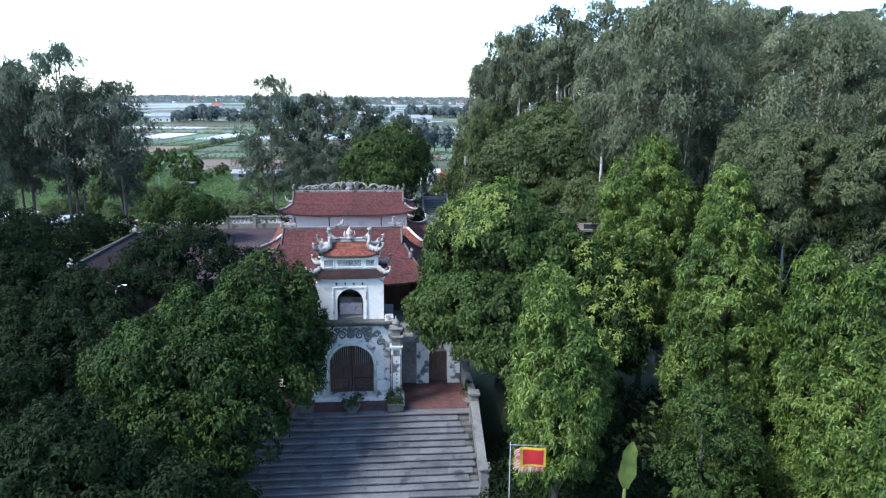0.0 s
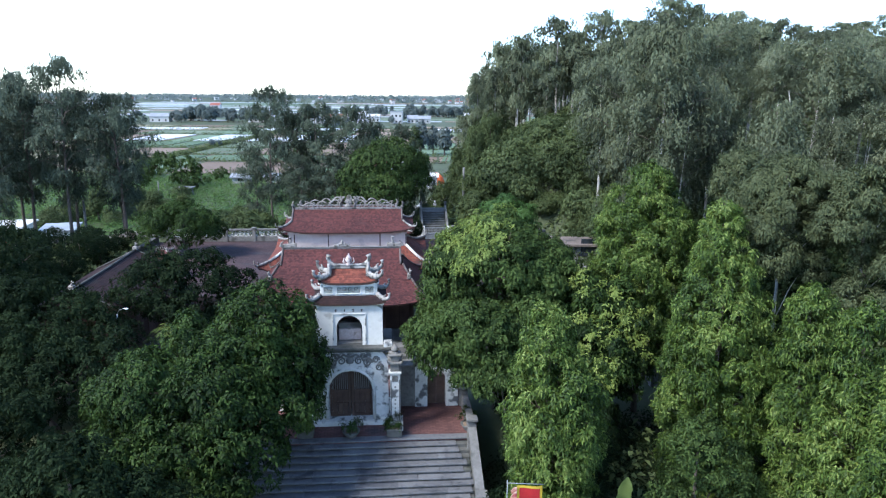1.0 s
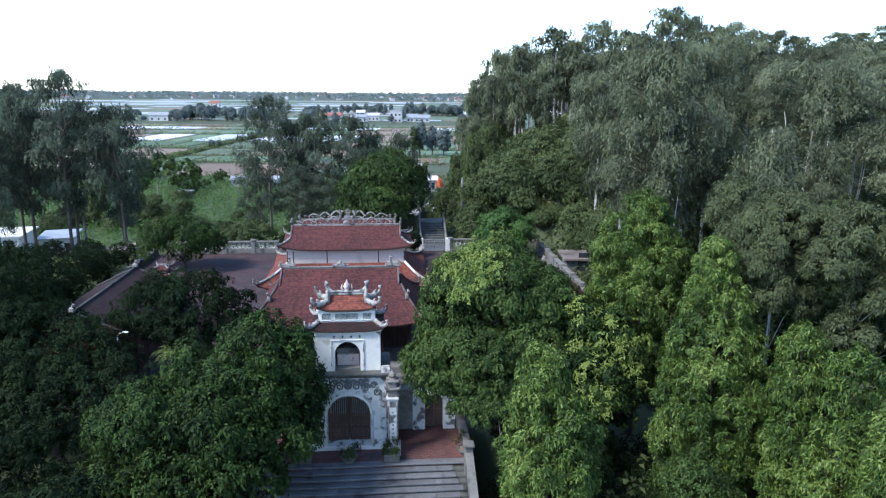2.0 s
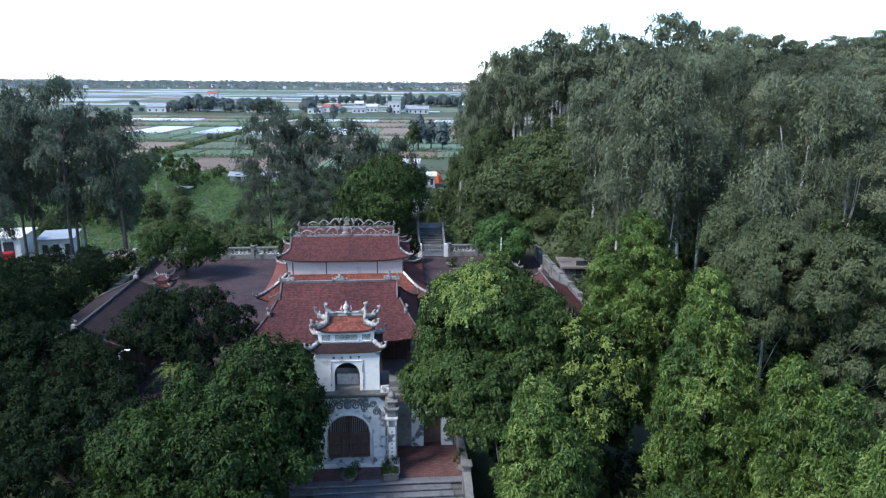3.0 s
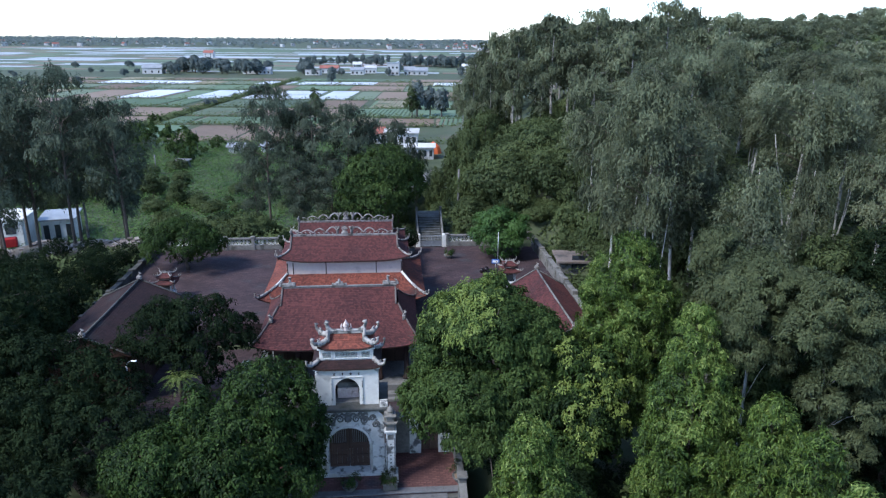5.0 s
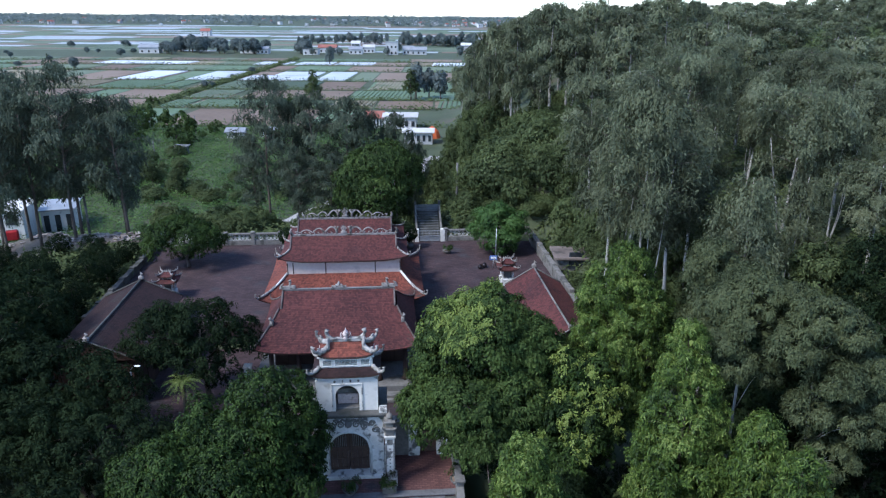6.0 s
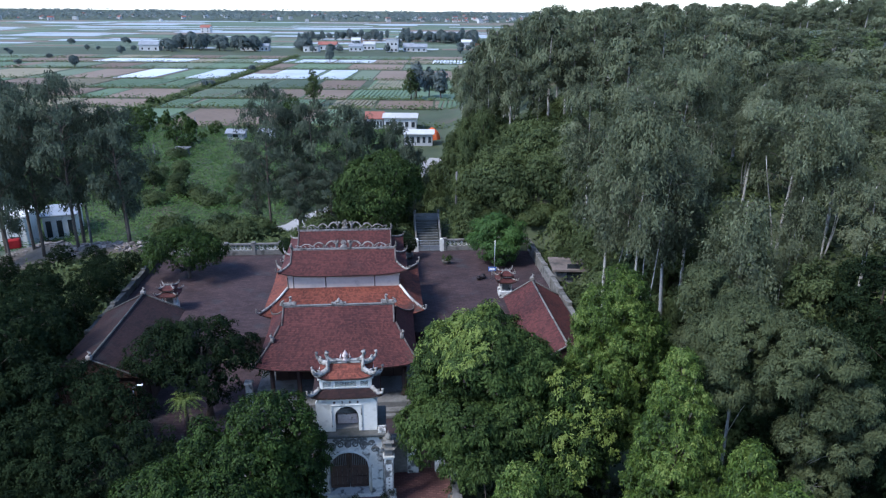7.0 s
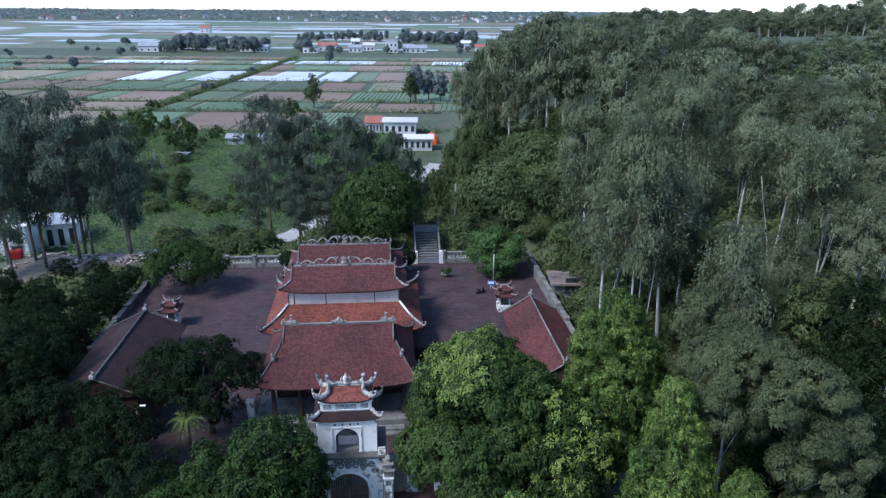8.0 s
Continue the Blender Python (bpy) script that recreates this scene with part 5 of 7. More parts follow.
tree("mango_tree", "broad rounded mango tree with pale young leaf tips", AT,
     about(AT, [(5.7, 33.5, 7.6, 2.7, 2.6, 2.7), (4.0, 33.2, 7.4, 1.8, 1.9, 2.0), (3.4, 33.6, 6.2, 1.5, 1.7, 1.6), (7.5, 32.6, 7.2, 1.8, 1.9, 1.9), (5.4, 31.8, 8.0, 1.9, 1.6, 1.9), (8.4, 33.4, 6.2, 1.6, 1.9, 1.9), (4.4, 30.7, 5.3, 2.0, 1.8, 1.8), (2.5, 31.5, 4.8, 1.4, 1.5, 1.3), (6.7, 30.9, 5.6, 1.8, 1.6, 1.8), (5.2, 30.2, 3.8, 1.9, 1.5, 1.4), (7.6, 31.4, 4.0, 1.7, 1.6, 1.6)]),
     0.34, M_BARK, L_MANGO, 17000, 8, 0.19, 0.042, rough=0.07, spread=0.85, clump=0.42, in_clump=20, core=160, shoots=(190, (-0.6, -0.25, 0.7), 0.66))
AT = (9.9, 31.4, -0.6)
tree("young_mango_tree", "smaller mango tree with bright yellow-green shoots", AT,
     about(AT, [(9.7, 31.4, 6.3, 1.5, 1.4, 1.5), (10.9, 30.9, 6.0, 1.2, 1.2, 1.5), (9.0, 30.3, 4.6, 1.5, 1.3, 1.5), (10.5, 29.9, 4.2, 1.5, 1.3, 1.5), (9.5, 29.4, 2.8, 1.7, 1.3, 1.4), (8.6, 28.6, 1.9, 1.5, 1.3, 1.2)]),
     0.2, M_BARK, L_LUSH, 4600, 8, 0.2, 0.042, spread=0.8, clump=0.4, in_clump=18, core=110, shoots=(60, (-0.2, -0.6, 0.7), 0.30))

# --- tall yellow-green columnar trees
COL = "tall dense tree with drooping yellow-green leaves"
COLUMNS = (
    ((5.8, 22.2, -3.0), COL + " beside the steps", dict(top=9.3, foot=1.7, wide=1.62, seed=1, belly=0.52, lean=(-0.5, -0.3), waist=0.72), 4300),
    ((12.8, 32.9, -0.5), COL + ", the highest of the group", dict(top=12.8, foot=2.6, wide=2.65, seed=2, belly=0.40, lean=(0.1, 0.0), waist=0.85, lump=0.74), 9000),
    ((12.8, 24.7, -1.8), COL + ", leaning over its neighbours", dict(top=12.3, foot=1.0, wide=1.95, seed=3, belly=0.55, lean=(0.0, 0.7), waist=0.85, lump=0.7), 7200),
    ((14.4, 21.9, -2.2), COL + " at the wood's edge", dict(top=9.9, foot=1.0, wide=0.72, seed=4, belly=0.5, waist=0.9, lump=0.5), 2500),
    ((14.7, 19.4, -2.2), COL + " at the wood's edge", dict(top=10.0, foot=0.5, wide=1.2, seed=5, belly=0.6, lean=(-0.2, 0.0), waist=1.0, lump=0.55), 3700),
    ((14.3, 17.0, -2.2), COL + ", lowest of the group", dict(top=9.6, foot=2.0, wide=0.8, seed=6, belly=0.5, waist=1.0, lump=0.5), 1900),
)
for at, lab, form, amount in COLUMNS:
    tree("columnar_tree", lab, at, about(at, spire_lobes(at[0], at[1], **form)), 0.13, M_BARK, L_COLUMN, int(amount * 1.5), 10, 0.165, 0.028, inner=0.12, rough=0.06, droop=0.42, spread=0.95, group="columnar trees", clump=0.22, in_clump=8, core=14, trunk_top=(0, 0, form["top"] - at[2] - 2.5), under=0.5)
AT = (10.7, 20.9, -2.8)
tree("young_tree", "small soft-leaved green tree under the tall ones", AT,
     about(AT, [(10.4, 20.9, 4.7, 0.8, 0.8, 1.0), (11.2, 21.0, 3.5, 1.2, 1.1, 1.2), (10.1, 20.6, 2.6, 1.1, 1.0, 1.2), (10.9, 20.4, 1.4, 1.4, 1.2, 1.2)]),
     0.12, M_BARK, L_MANGO, 1500, 10, 0.14, 0.028, rough=0.12, clump=0.28, in_clump=9, core=60)
tree("young_tree", "low leafy tree at the foot of the balustrade", (5.4, 25.6, -3.0),
     [(0, 0, 2.4, 1.2, 1.2, 1.2), (1.2, -0.6, 2.0, 1.3, 1.2, 1.1), (-0.6, -0.8, 1.6, 1.2, 1.0, 1.0)],
     0.1, M_BARK, L_DARK, 800, 10, 0.18, 0.034)

# --- broad tree that hides the flank of the gate
AT = (-8.0, 28.8, -1.5)
tree("broad_tree", "large spreading green tree leaning over the steps", AT,
     about(AT, [(-5.3, 30.1, 6.1, 1.8, 1.8, 1.8), (-4.5, 30.3, 4.5, 1.5, 1.6, 1.8), (-7.6, 29.6, 5.0, 1.9, 1.7, 1.6), (-6.1, 28.5, 4.9, 1.8, 1.6, 1.6), (-9.6, 27.6, 4.2, 1.7, 1.6, 1.5), (-6.9, 27.0, 4.0, 1.8, 1.5, 1.6), (-10.7, 28.6, 3.4, 1.6, 1.6, 1.5), (-4.6, 28.7, 3.0, 1.5, 1.5, 1.5), (-8.5, 26.6, 2.4, 2.0, 1.5, 1.6), (-6.0, 26.4, 1.9, 1.7, 1.4, 1.4), (-10.6, 26.6, 2.1, 1.6, 1.5, 1.4), (-7.6, 25.9, 0.6, 1.8, 1.4, 1.2)]),
     0.36, M_BARK, L_LUSH, 12500, 8, 0.18, 0.044, rough=0.1, spread=0.9, clump=0.5, in_clump=22, core=120)
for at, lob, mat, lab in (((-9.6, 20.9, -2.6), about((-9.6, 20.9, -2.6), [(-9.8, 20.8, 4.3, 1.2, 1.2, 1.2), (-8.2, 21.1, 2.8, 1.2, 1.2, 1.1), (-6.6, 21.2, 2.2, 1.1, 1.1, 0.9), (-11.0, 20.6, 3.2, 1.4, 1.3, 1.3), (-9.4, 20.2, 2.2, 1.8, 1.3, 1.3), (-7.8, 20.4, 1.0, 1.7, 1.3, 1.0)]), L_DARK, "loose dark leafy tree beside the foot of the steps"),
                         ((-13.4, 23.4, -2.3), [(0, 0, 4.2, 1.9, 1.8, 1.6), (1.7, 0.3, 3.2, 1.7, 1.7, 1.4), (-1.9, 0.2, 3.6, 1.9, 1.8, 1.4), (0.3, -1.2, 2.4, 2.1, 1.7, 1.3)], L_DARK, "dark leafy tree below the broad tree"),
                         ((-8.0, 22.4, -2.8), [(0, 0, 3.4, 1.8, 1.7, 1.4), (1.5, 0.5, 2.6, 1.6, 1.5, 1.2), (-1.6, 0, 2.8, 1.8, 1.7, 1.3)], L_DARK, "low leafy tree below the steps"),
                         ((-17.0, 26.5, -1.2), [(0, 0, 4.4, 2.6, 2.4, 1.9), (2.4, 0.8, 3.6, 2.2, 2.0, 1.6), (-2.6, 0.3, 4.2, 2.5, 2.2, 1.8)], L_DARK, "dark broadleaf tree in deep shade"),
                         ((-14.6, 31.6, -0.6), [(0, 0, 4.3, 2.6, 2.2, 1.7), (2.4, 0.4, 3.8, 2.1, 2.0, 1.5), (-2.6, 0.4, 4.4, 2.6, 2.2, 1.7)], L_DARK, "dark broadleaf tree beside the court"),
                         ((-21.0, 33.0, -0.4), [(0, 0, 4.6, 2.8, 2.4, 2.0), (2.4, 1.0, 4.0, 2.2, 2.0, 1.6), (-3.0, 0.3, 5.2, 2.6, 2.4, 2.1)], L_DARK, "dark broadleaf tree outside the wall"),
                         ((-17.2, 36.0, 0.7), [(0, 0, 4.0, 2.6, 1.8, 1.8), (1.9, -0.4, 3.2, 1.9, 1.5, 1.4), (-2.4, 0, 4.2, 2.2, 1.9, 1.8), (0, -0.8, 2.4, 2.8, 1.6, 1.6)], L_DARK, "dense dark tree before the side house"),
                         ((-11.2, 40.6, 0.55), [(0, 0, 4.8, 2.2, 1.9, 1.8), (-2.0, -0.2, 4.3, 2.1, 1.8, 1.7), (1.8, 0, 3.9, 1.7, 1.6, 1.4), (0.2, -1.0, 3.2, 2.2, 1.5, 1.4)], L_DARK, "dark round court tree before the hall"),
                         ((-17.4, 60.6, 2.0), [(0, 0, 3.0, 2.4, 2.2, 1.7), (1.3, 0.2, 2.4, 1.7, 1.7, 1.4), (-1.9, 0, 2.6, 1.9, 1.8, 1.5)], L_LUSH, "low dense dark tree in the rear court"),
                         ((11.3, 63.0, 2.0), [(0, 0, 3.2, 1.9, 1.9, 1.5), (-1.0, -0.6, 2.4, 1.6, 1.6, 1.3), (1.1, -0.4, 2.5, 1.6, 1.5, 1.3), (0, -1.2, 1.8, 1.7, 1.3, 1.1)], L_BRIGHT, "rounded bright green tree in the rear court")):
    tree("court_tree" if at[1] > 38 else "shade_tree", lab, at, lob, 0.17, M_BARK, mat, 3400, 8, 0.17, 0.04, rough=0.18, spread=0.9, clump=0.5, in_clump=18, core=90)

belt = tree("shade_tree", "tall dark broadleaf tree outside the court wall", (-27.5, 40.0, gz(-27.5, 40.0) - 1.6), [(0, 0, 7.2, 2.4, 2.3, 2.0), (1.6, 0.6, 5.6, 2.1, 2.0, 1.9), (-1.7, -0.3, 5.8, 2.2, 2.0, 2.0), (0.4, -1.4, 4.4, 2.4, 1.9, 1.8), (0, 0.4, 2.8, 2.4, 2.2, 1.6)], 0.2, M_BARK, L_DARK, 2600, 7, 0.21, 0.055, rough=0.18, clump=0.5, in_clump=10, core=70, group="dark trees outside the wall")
# copies at x > 0 fill the wood's dark gaps, shade by leaf colour
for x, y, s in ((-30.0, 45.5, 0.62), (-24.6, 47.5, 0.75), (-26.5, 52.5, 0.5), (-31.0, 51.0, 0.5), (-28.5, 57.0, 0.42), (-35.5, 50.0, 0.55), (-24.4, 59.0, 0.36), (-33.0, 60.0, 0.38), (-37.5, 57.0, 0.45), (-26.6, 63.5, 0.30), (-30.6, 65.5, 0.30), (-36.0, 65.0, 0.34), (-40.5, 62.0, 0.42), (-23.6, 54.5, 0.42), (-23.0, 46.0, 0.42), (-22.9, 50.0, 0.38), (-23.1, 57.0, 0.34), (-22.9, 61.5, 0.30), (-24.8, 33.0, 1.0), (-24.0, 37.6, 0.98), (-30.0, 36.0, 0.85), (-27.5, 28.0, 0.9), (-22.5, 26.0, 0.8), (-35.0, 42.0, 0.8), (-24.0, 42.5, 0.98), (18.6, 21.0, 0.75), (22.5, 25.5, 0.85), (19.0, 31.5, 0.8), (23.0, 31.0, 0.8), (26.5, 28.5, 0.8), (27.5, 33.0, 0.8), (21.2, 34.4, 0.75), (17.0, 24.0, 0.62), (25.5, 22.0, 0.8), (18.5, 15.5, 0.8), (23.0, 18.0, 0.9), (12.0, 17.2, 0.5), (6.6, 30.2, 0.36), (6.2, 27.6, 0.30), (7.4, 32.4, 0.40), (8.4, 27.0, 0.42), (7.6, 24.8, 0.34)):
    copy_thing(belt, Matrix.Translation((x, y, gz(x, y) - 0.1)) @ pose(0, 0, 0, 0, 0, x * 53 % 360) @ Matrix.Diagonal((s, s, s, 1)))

# --- palm of the court
palm = thing("cycad_palm", "short palm with a tuft of arching yellow-green fronds", "palm", (-11.7, 37.5, 0.4))
Geo().tube([(0, 0, -0.1), (0.05, 0, 1.6), (0.0, 0, 3.4)], [0.2, 0.17, 0.15], 9).done("trunk", M_BARK, palm, smooth=True)
rng = np.random.default_rng(8)
for k in range(16):
    a = k * 2.4
    elev = 0.9 - 0.055 * k
    bb, ww = [], []
    for i in range(22):
        t = (i + 1) / 22
        r = 1.5 * t * math.cos(elev * (1 - 0.6 * t))
        zc = 3.4 + 1.3 * t * math.sin(elev) - 0.9 * t * t
        c = np.array((r * math.cos(a), r * math.sin(a), zc))
        for s in (-1, 1):
            bb.append(c)
            ww.append((math.cos(a) * 0.5 - s * math.sin(a), math.sin(a) * 0.5 + s * math.cos(a), 0.1))
    bb, ww = np.array(bb), unit(np.array(ww))
    n = len(bb)
    v, f = leaf_mesh(bb, ww, np.full(n, 0.42), np.full(n, 0.028), rng, 0.3)
    make("frond", v, f, L_BANANA, palm)

palm.scale = (0.72, 0.72, 0.9)

# --- banana leaf
ban = thing("banana_plant", "young banana plant with one tall upright leaf", "banana plant", (7.9, 21.0, -1.05))
Geo().tube([(0, 0, 0), (0, 0.02, 1.6), (0.03, 0, 3.0)], [0.14, 0.11, 0.05], 9).done("stalk", L_BANANA, ban, smooth=True)
vs, fs = [], []
n = 12
for i in range(n + 1):
    t = i / n
    w = 0.34 * math.sin(math.pi * min(1, t * 0.93 + 0.05)) ** 0.6
    w *= 0.78 + 0.22 * math.sin(i * 2.7) ** 2
    cx, cz = 0.03 + 0.12 * t * t, 3.0 + 1.7 * t
    for k, s in enumerate((-1, -0.5, 0, 0.5, 1)):
        vs.append((cx + s * w, -0.05 - 0.16 * abs(s) * w + 0.03 * math.sin(i * 2.1 + k), cz + 0.03 * math.sin(i * 3 + k)))
for i in range(n):
    for k in range(4):
        fs.append([i * 5 + k, i * 5 + k + 1, (i + 1) * 5 + k + 1, (i + 1) * 5 + k])
make("leaf", vs, fs, L_BANANA, ban, smooth=True)
for q in (-1, 1):
    vs2 = [(q * (0.2 + 0.25 * z) + 0.5 * x, y - 0.2, 1.9 + (z - 3.0) * 0.45 - abs(q) * 0.15 * (z - 3)) for x, y, z in vs]
    make("leaf", vs2, fs, L_BANANA, ban, smooth=True)

# --- flag on its pole
flag = thing("festival_flag", "square red festival flag with yellow band and ragged fringe", "flag", (4.42, 19.8, -0.46))
Geo().tube([(-0.62, 0.2, -4.4), (-0.62, 0.2, 4.8)], [0.018, 0.014], 7).done("pole", M_DARKMETAL, flag, smooth=True)
Geo().tube([(-0.66, 0.2, 4.70), (0.52, 0.06, 4.68)], 0.012, 6).done("crossbar", M_DARKMETAL, flag, smooth=True)


def cloth(x0, x1, z0, z1, off, mat, name, lab=""):
    vs, fs = [], []
    nu, nv = 10, 8
    for k in (0, 1):
        for j in range(nv + 1):
            for i in range(nu + 1):
                x, z = x0 + (x1 - x0) * i / nu, z0 + (z1 - z0) * j / nv
                y = 0.05 + 0.05 * math.sin(x * 6 + z * 2) + off - 0.006 * k
                vs.append((x, y, z))
    m = (nu + 1) * (nv + 1)
    for j in range(nv):
        for i in range(nu):
            a = j * (nu + 1) + i
            fs.append([a, a + 1, a + nu + 2, a + nu + 1])
            fs.append([m + a + nu + 1, m + a + nu + 2, m + a + 1, m + a])
    make(name, vs, fs, mat, flag, lab)


cloth(-0.34, 0.46, 4.00, 4.66, 0.0, M_YELLOW, "yellow_band", "yellow cloth band")
cloth(-0.25, 0.38, 4.08, 4.58, -0.015, M_RED, "red_field", "red cloth field")
g = Geo()
rngf = random.Random(2)
for k in range(20):
    z = 4.00 + k * 0.033
    g.tube([(-0.34, 0.05, z), (-0.44, 0.06, z - 0.04), (-0.52 + rngf.uniform(-0.04, 0.04), 0.07, z - 0.14)], [0.022, 0.02, 0.008], 4)
for k in range(22):
    x = -0.34 + k * 0.036
    g.tube([(x, 0.05, 4.00), (x - 0.02, 0.05, 3.91), (x + rngf.uniform(-0.03, 0.02), 0.06, 3.80)], [0.022, 0.02, 0.008], 4)
g.done("fringe", M_FRINGE, flag, "ragged multicoloured fringe")

# --- furled banner below the steps
ban2 = thing("furled_banner", "furled dull red banner on a thin pole", "banner", (-6.5, 22.0, gz(-6.5, 22.0)))
Geo().tube([(0, 0, -0.2), (0.03, 0, 5.9)], [0.035, 0.025], 7).done("pole", M_METAL, ban2, smooth=True)
g = Geo()
for k in range(4):
    a = k * 1.6
    g.tube([(0.02, 0, 5.75), (0.06 + 0.07 * math.cos(a), 0.07 * math.sin(a), 5.2), (0.12 + 0.13 * math.cos(a), 0.12 * math.sin(a), 4.5)], [0.03, 0.10, 0.05], 6)
g.done("cloth", M_RED, ban2, smooth=True)

# --- clipped shrubs in pots beside the rear hall
for x, y in ((-9.0, 64.4), (2.75, 64.4)):
    p = thing("clipped_shrub", "dark round clipped shrub in a stone pot", "potted plant", (x, y, 2.2), 0, "potted plants of the temple")
    Geo().lathe((0, 0, 0), [(0.3, 0), (0.4, 0.12), (0.5, 0.5), (0.42, 0.5)], 12).done("pot", M_CONC, p, smooth=True)
    Geo().tube([(0, 0, 0.4), (0, 0, 1.1)], [0.07, 0.05], 6).done("stem", M_BARK, p)
    rng = np.random.default_rng(12)
    d = unit(rng.normal(size=(420, 3)))
    v, f = rosettes(d * 0.72 + np.array((0, 0, 1.55)), d, 8, 0.13, 0.035, rng)
    make("foliage", v, f, L_DARK, p)

# --- gums and acacias of the hill: a few shapes, repeated
def gum(name, label, at, height, wide, bark, leaf_mat, seed, limbs=20, low=0.34, twigs=7, leaves=9, size=0.26, trunk_r=0.15, hang=1.2, group="", crown=0.5, stems=1):
    """A slender tree whose arching limbs carry hanging sprays of narrow leaves."""
    rng = np.random.default_rng(seed)
    t = thing(name, label, "tree", at, 0, group)
    wood, limb = Geo(), Geo()
    n = 10
    stem = []
    bend = rng.uniform(0, 6.28)
    for i in range(n):
        k = i / (n - 1)
        stem.append(np.array((math.sin(k * 3.1 + bend) * 0.35 * k, math.cos(k * 2.6 + bend) * 0.35 * k, height * 0.95 * k - 0.3 * (1 - k))))
    wood.tube([tuple(p) for p in stem], [trunk_r * (1.15 - 1.02 * i / (n - 1)) + 0.012 for i in range(n)], 8)
    for q in range(1, stems):
        a = rng.uniform(0, 6.28)
        far = wide * 0.55
        pts = [(far * k * math.cos(a) + 0.2 * math.sin(k * 5), far * k * math.sin(a) + 0.2 * math.cos(k * 4), height * 0.74 * k) for k in np.linspace(0, 1, 7)]
        wood.tube(pts, [trunk_r * (0.8 - 0.65 * i / 6) for i in range(7)], 6)
    starts, outs = [], []
    for k in range(limbs):
        u = (k + rng.uniform(0.1, 0.9)) / limbs
        h = low + (0.95 - low) * u
        f = min(h / 0.95, 0.999) * (n - 1)
        root = stem[int(f)] * (1 - f % 1) + stem[min(int(f) + 1, n - 1)] * (f % 1)
        a = k * 2.4 + rng.uniform(-0.5, 0.5)
        out = np.array((math.cos(a), math.sin(a), 0.0))
        w = (u / crown) ** 0.5 if u < crown else ((1.02 - u) / (1.02 - crown)) ** 0.7
        reach = wide * (0.25 + 0.75 * w) * rng.uniform(0.7, 1.15)
        rise = reach * rng.uniform(0.35, 0.75)
        pts = [root + out * reach * s + np.array((0, 0, rise * (1.55 * s - 0.75 * s * s))) for s in (0, 0.3, 0.6, 0.85, 1.0)]
        r0 = trunk_r * (0.5 - 0.3 * h)
        limb.tube([tuple(p) for p in pts], [r0, r0 * 0.8, r0 * 0.6, r0 * 0.4, r0 * 0.15], 5)
        for s in np.linspace(0.35, 1.0, 5):
            i = min(int(s * 4), 3)
            p = pts[i] * (1 - (s * 4 - i)) + pts[i + 1] * (s * 4 - i)
            for q in range(twigs):
                starts.append(p + rng.normal(size=3) * np.array((0.36, 0.36, 0.22)) * (0.6 + wide * 0.14))
                outs.append(out)
    for q in range(twigs * 3):
        starts.append(stem[-1] + rng.normal(size=3) * np.array((0.28, 0.28, 0.3)) - np.array((0, 0, 0.3)))
        outs.append(unit(rng.normal(size=3) * np.array((1, 1, 0.1))))
    starts, outs = np.array(starts), np.array(outs)
    m = len(starts)
    drop = hang * rng.uniform(0.45, 1.15, m)
    way = unit(outs * 0.3 + rng.normal(size=(m, 3)) * 0.22 + np.array((0, 0, -0.9)))
    along = np.tile((np.arange(leaves) + 0.5) / leaves, m)
    base = np.repeat(starts, leaves, 0) + np.repeat(way * drop[:, None], leaves, 0) * along[:, None] + rng.normal(size=(m * leaves, 3)) * 0.06
    face = np.repeat(outs, leaves, 0) + np.array((0, 0, 0.55))
    aim = unit(np.repeat(way, leaves, 0) * 0.75 + rng.normal(size=(m * leaves, 3)) * 0.48)
    ln = size * rng.uniform(0.65, 1.25, m * leaves)
    v, f = leaf_mesh(base, aim, ln, ln * 0.19, rng, 0.25, face)
    wood.done("trunk", bark, t, smooth=True)
    limb.done("branchwork", M_BARK, t, smooth=True)
    make("crown", v, f, leaf_mat, t)
    return t


def canopy(x, y):
    """Height of the wood's upper surface over the hill."""
    top = float(np.interp(y, (28, 36, 45, 55, 72, 85, 97, 120, 165), (10.5, 15.5, 19.0, 21.5, 24.6, 24.2, 22.8, 24.5, 28.0)))
    if y > 78:
        top -= 0.75 * max(0.0, 16.5 - x)
    return top + 0.09 * max(0.0, x - 0.58 * y) * (1 if y > 90 else 0)


GUM = "slender gum tree with grey-green hanging leaves and pale trunk"
ACA = "rounded silvery-green acacia with pale forked stems"
HILL = "gum trees of the hill"
g0 = gz(16.4, 40.0)
gum_a = gum("gum_tree", "tall pointed gum tree with hanging leaves and several pale stems", (16.4, 40.0, g0), 21.6 - g0, 2.7, M_WHITEBARK, L_GUM, 1, 31, 0.55, 10, 13, 0.21, 0.095, 1.4, HILL, 0.36, 3)
g0 = gz(18.9, 60.2)
gum_b = gum("gum_tree", "leaning gum tree with a long bare white trunk", (18.9, 60.2, g0), 19.8 - g0, 2.7, M_WHITEBARK, L_GUM, 2, 25, 0.52, 10, 12, 0.21, 0.13, 1.1, HILL, 0.5)
g0 = gz(20.4, 35.6)
gum_c = gum("gum_tree", "weeping gum tree with thin pale stems", (20.4, 35.6, g0), 16.6 - g0, 2.1, M_PALE, L_GUM, 3, 24, 0.44, 9, 13, 0.20, 0.075, 1.7, HILL, 0.38, 3)
g0 = gz(27.9, 44.0)
gum_d = gum("gum_tree", "broad open gum tree with a forked white trunk", (27.9, 44.0, g0), 19.8 - g0, 3.4, M_WHITEBARK, L_GUM, 4, 26, 0.53, 10, 12, 0.21, 0.12, 1.0, HILL, 0.6, 2)
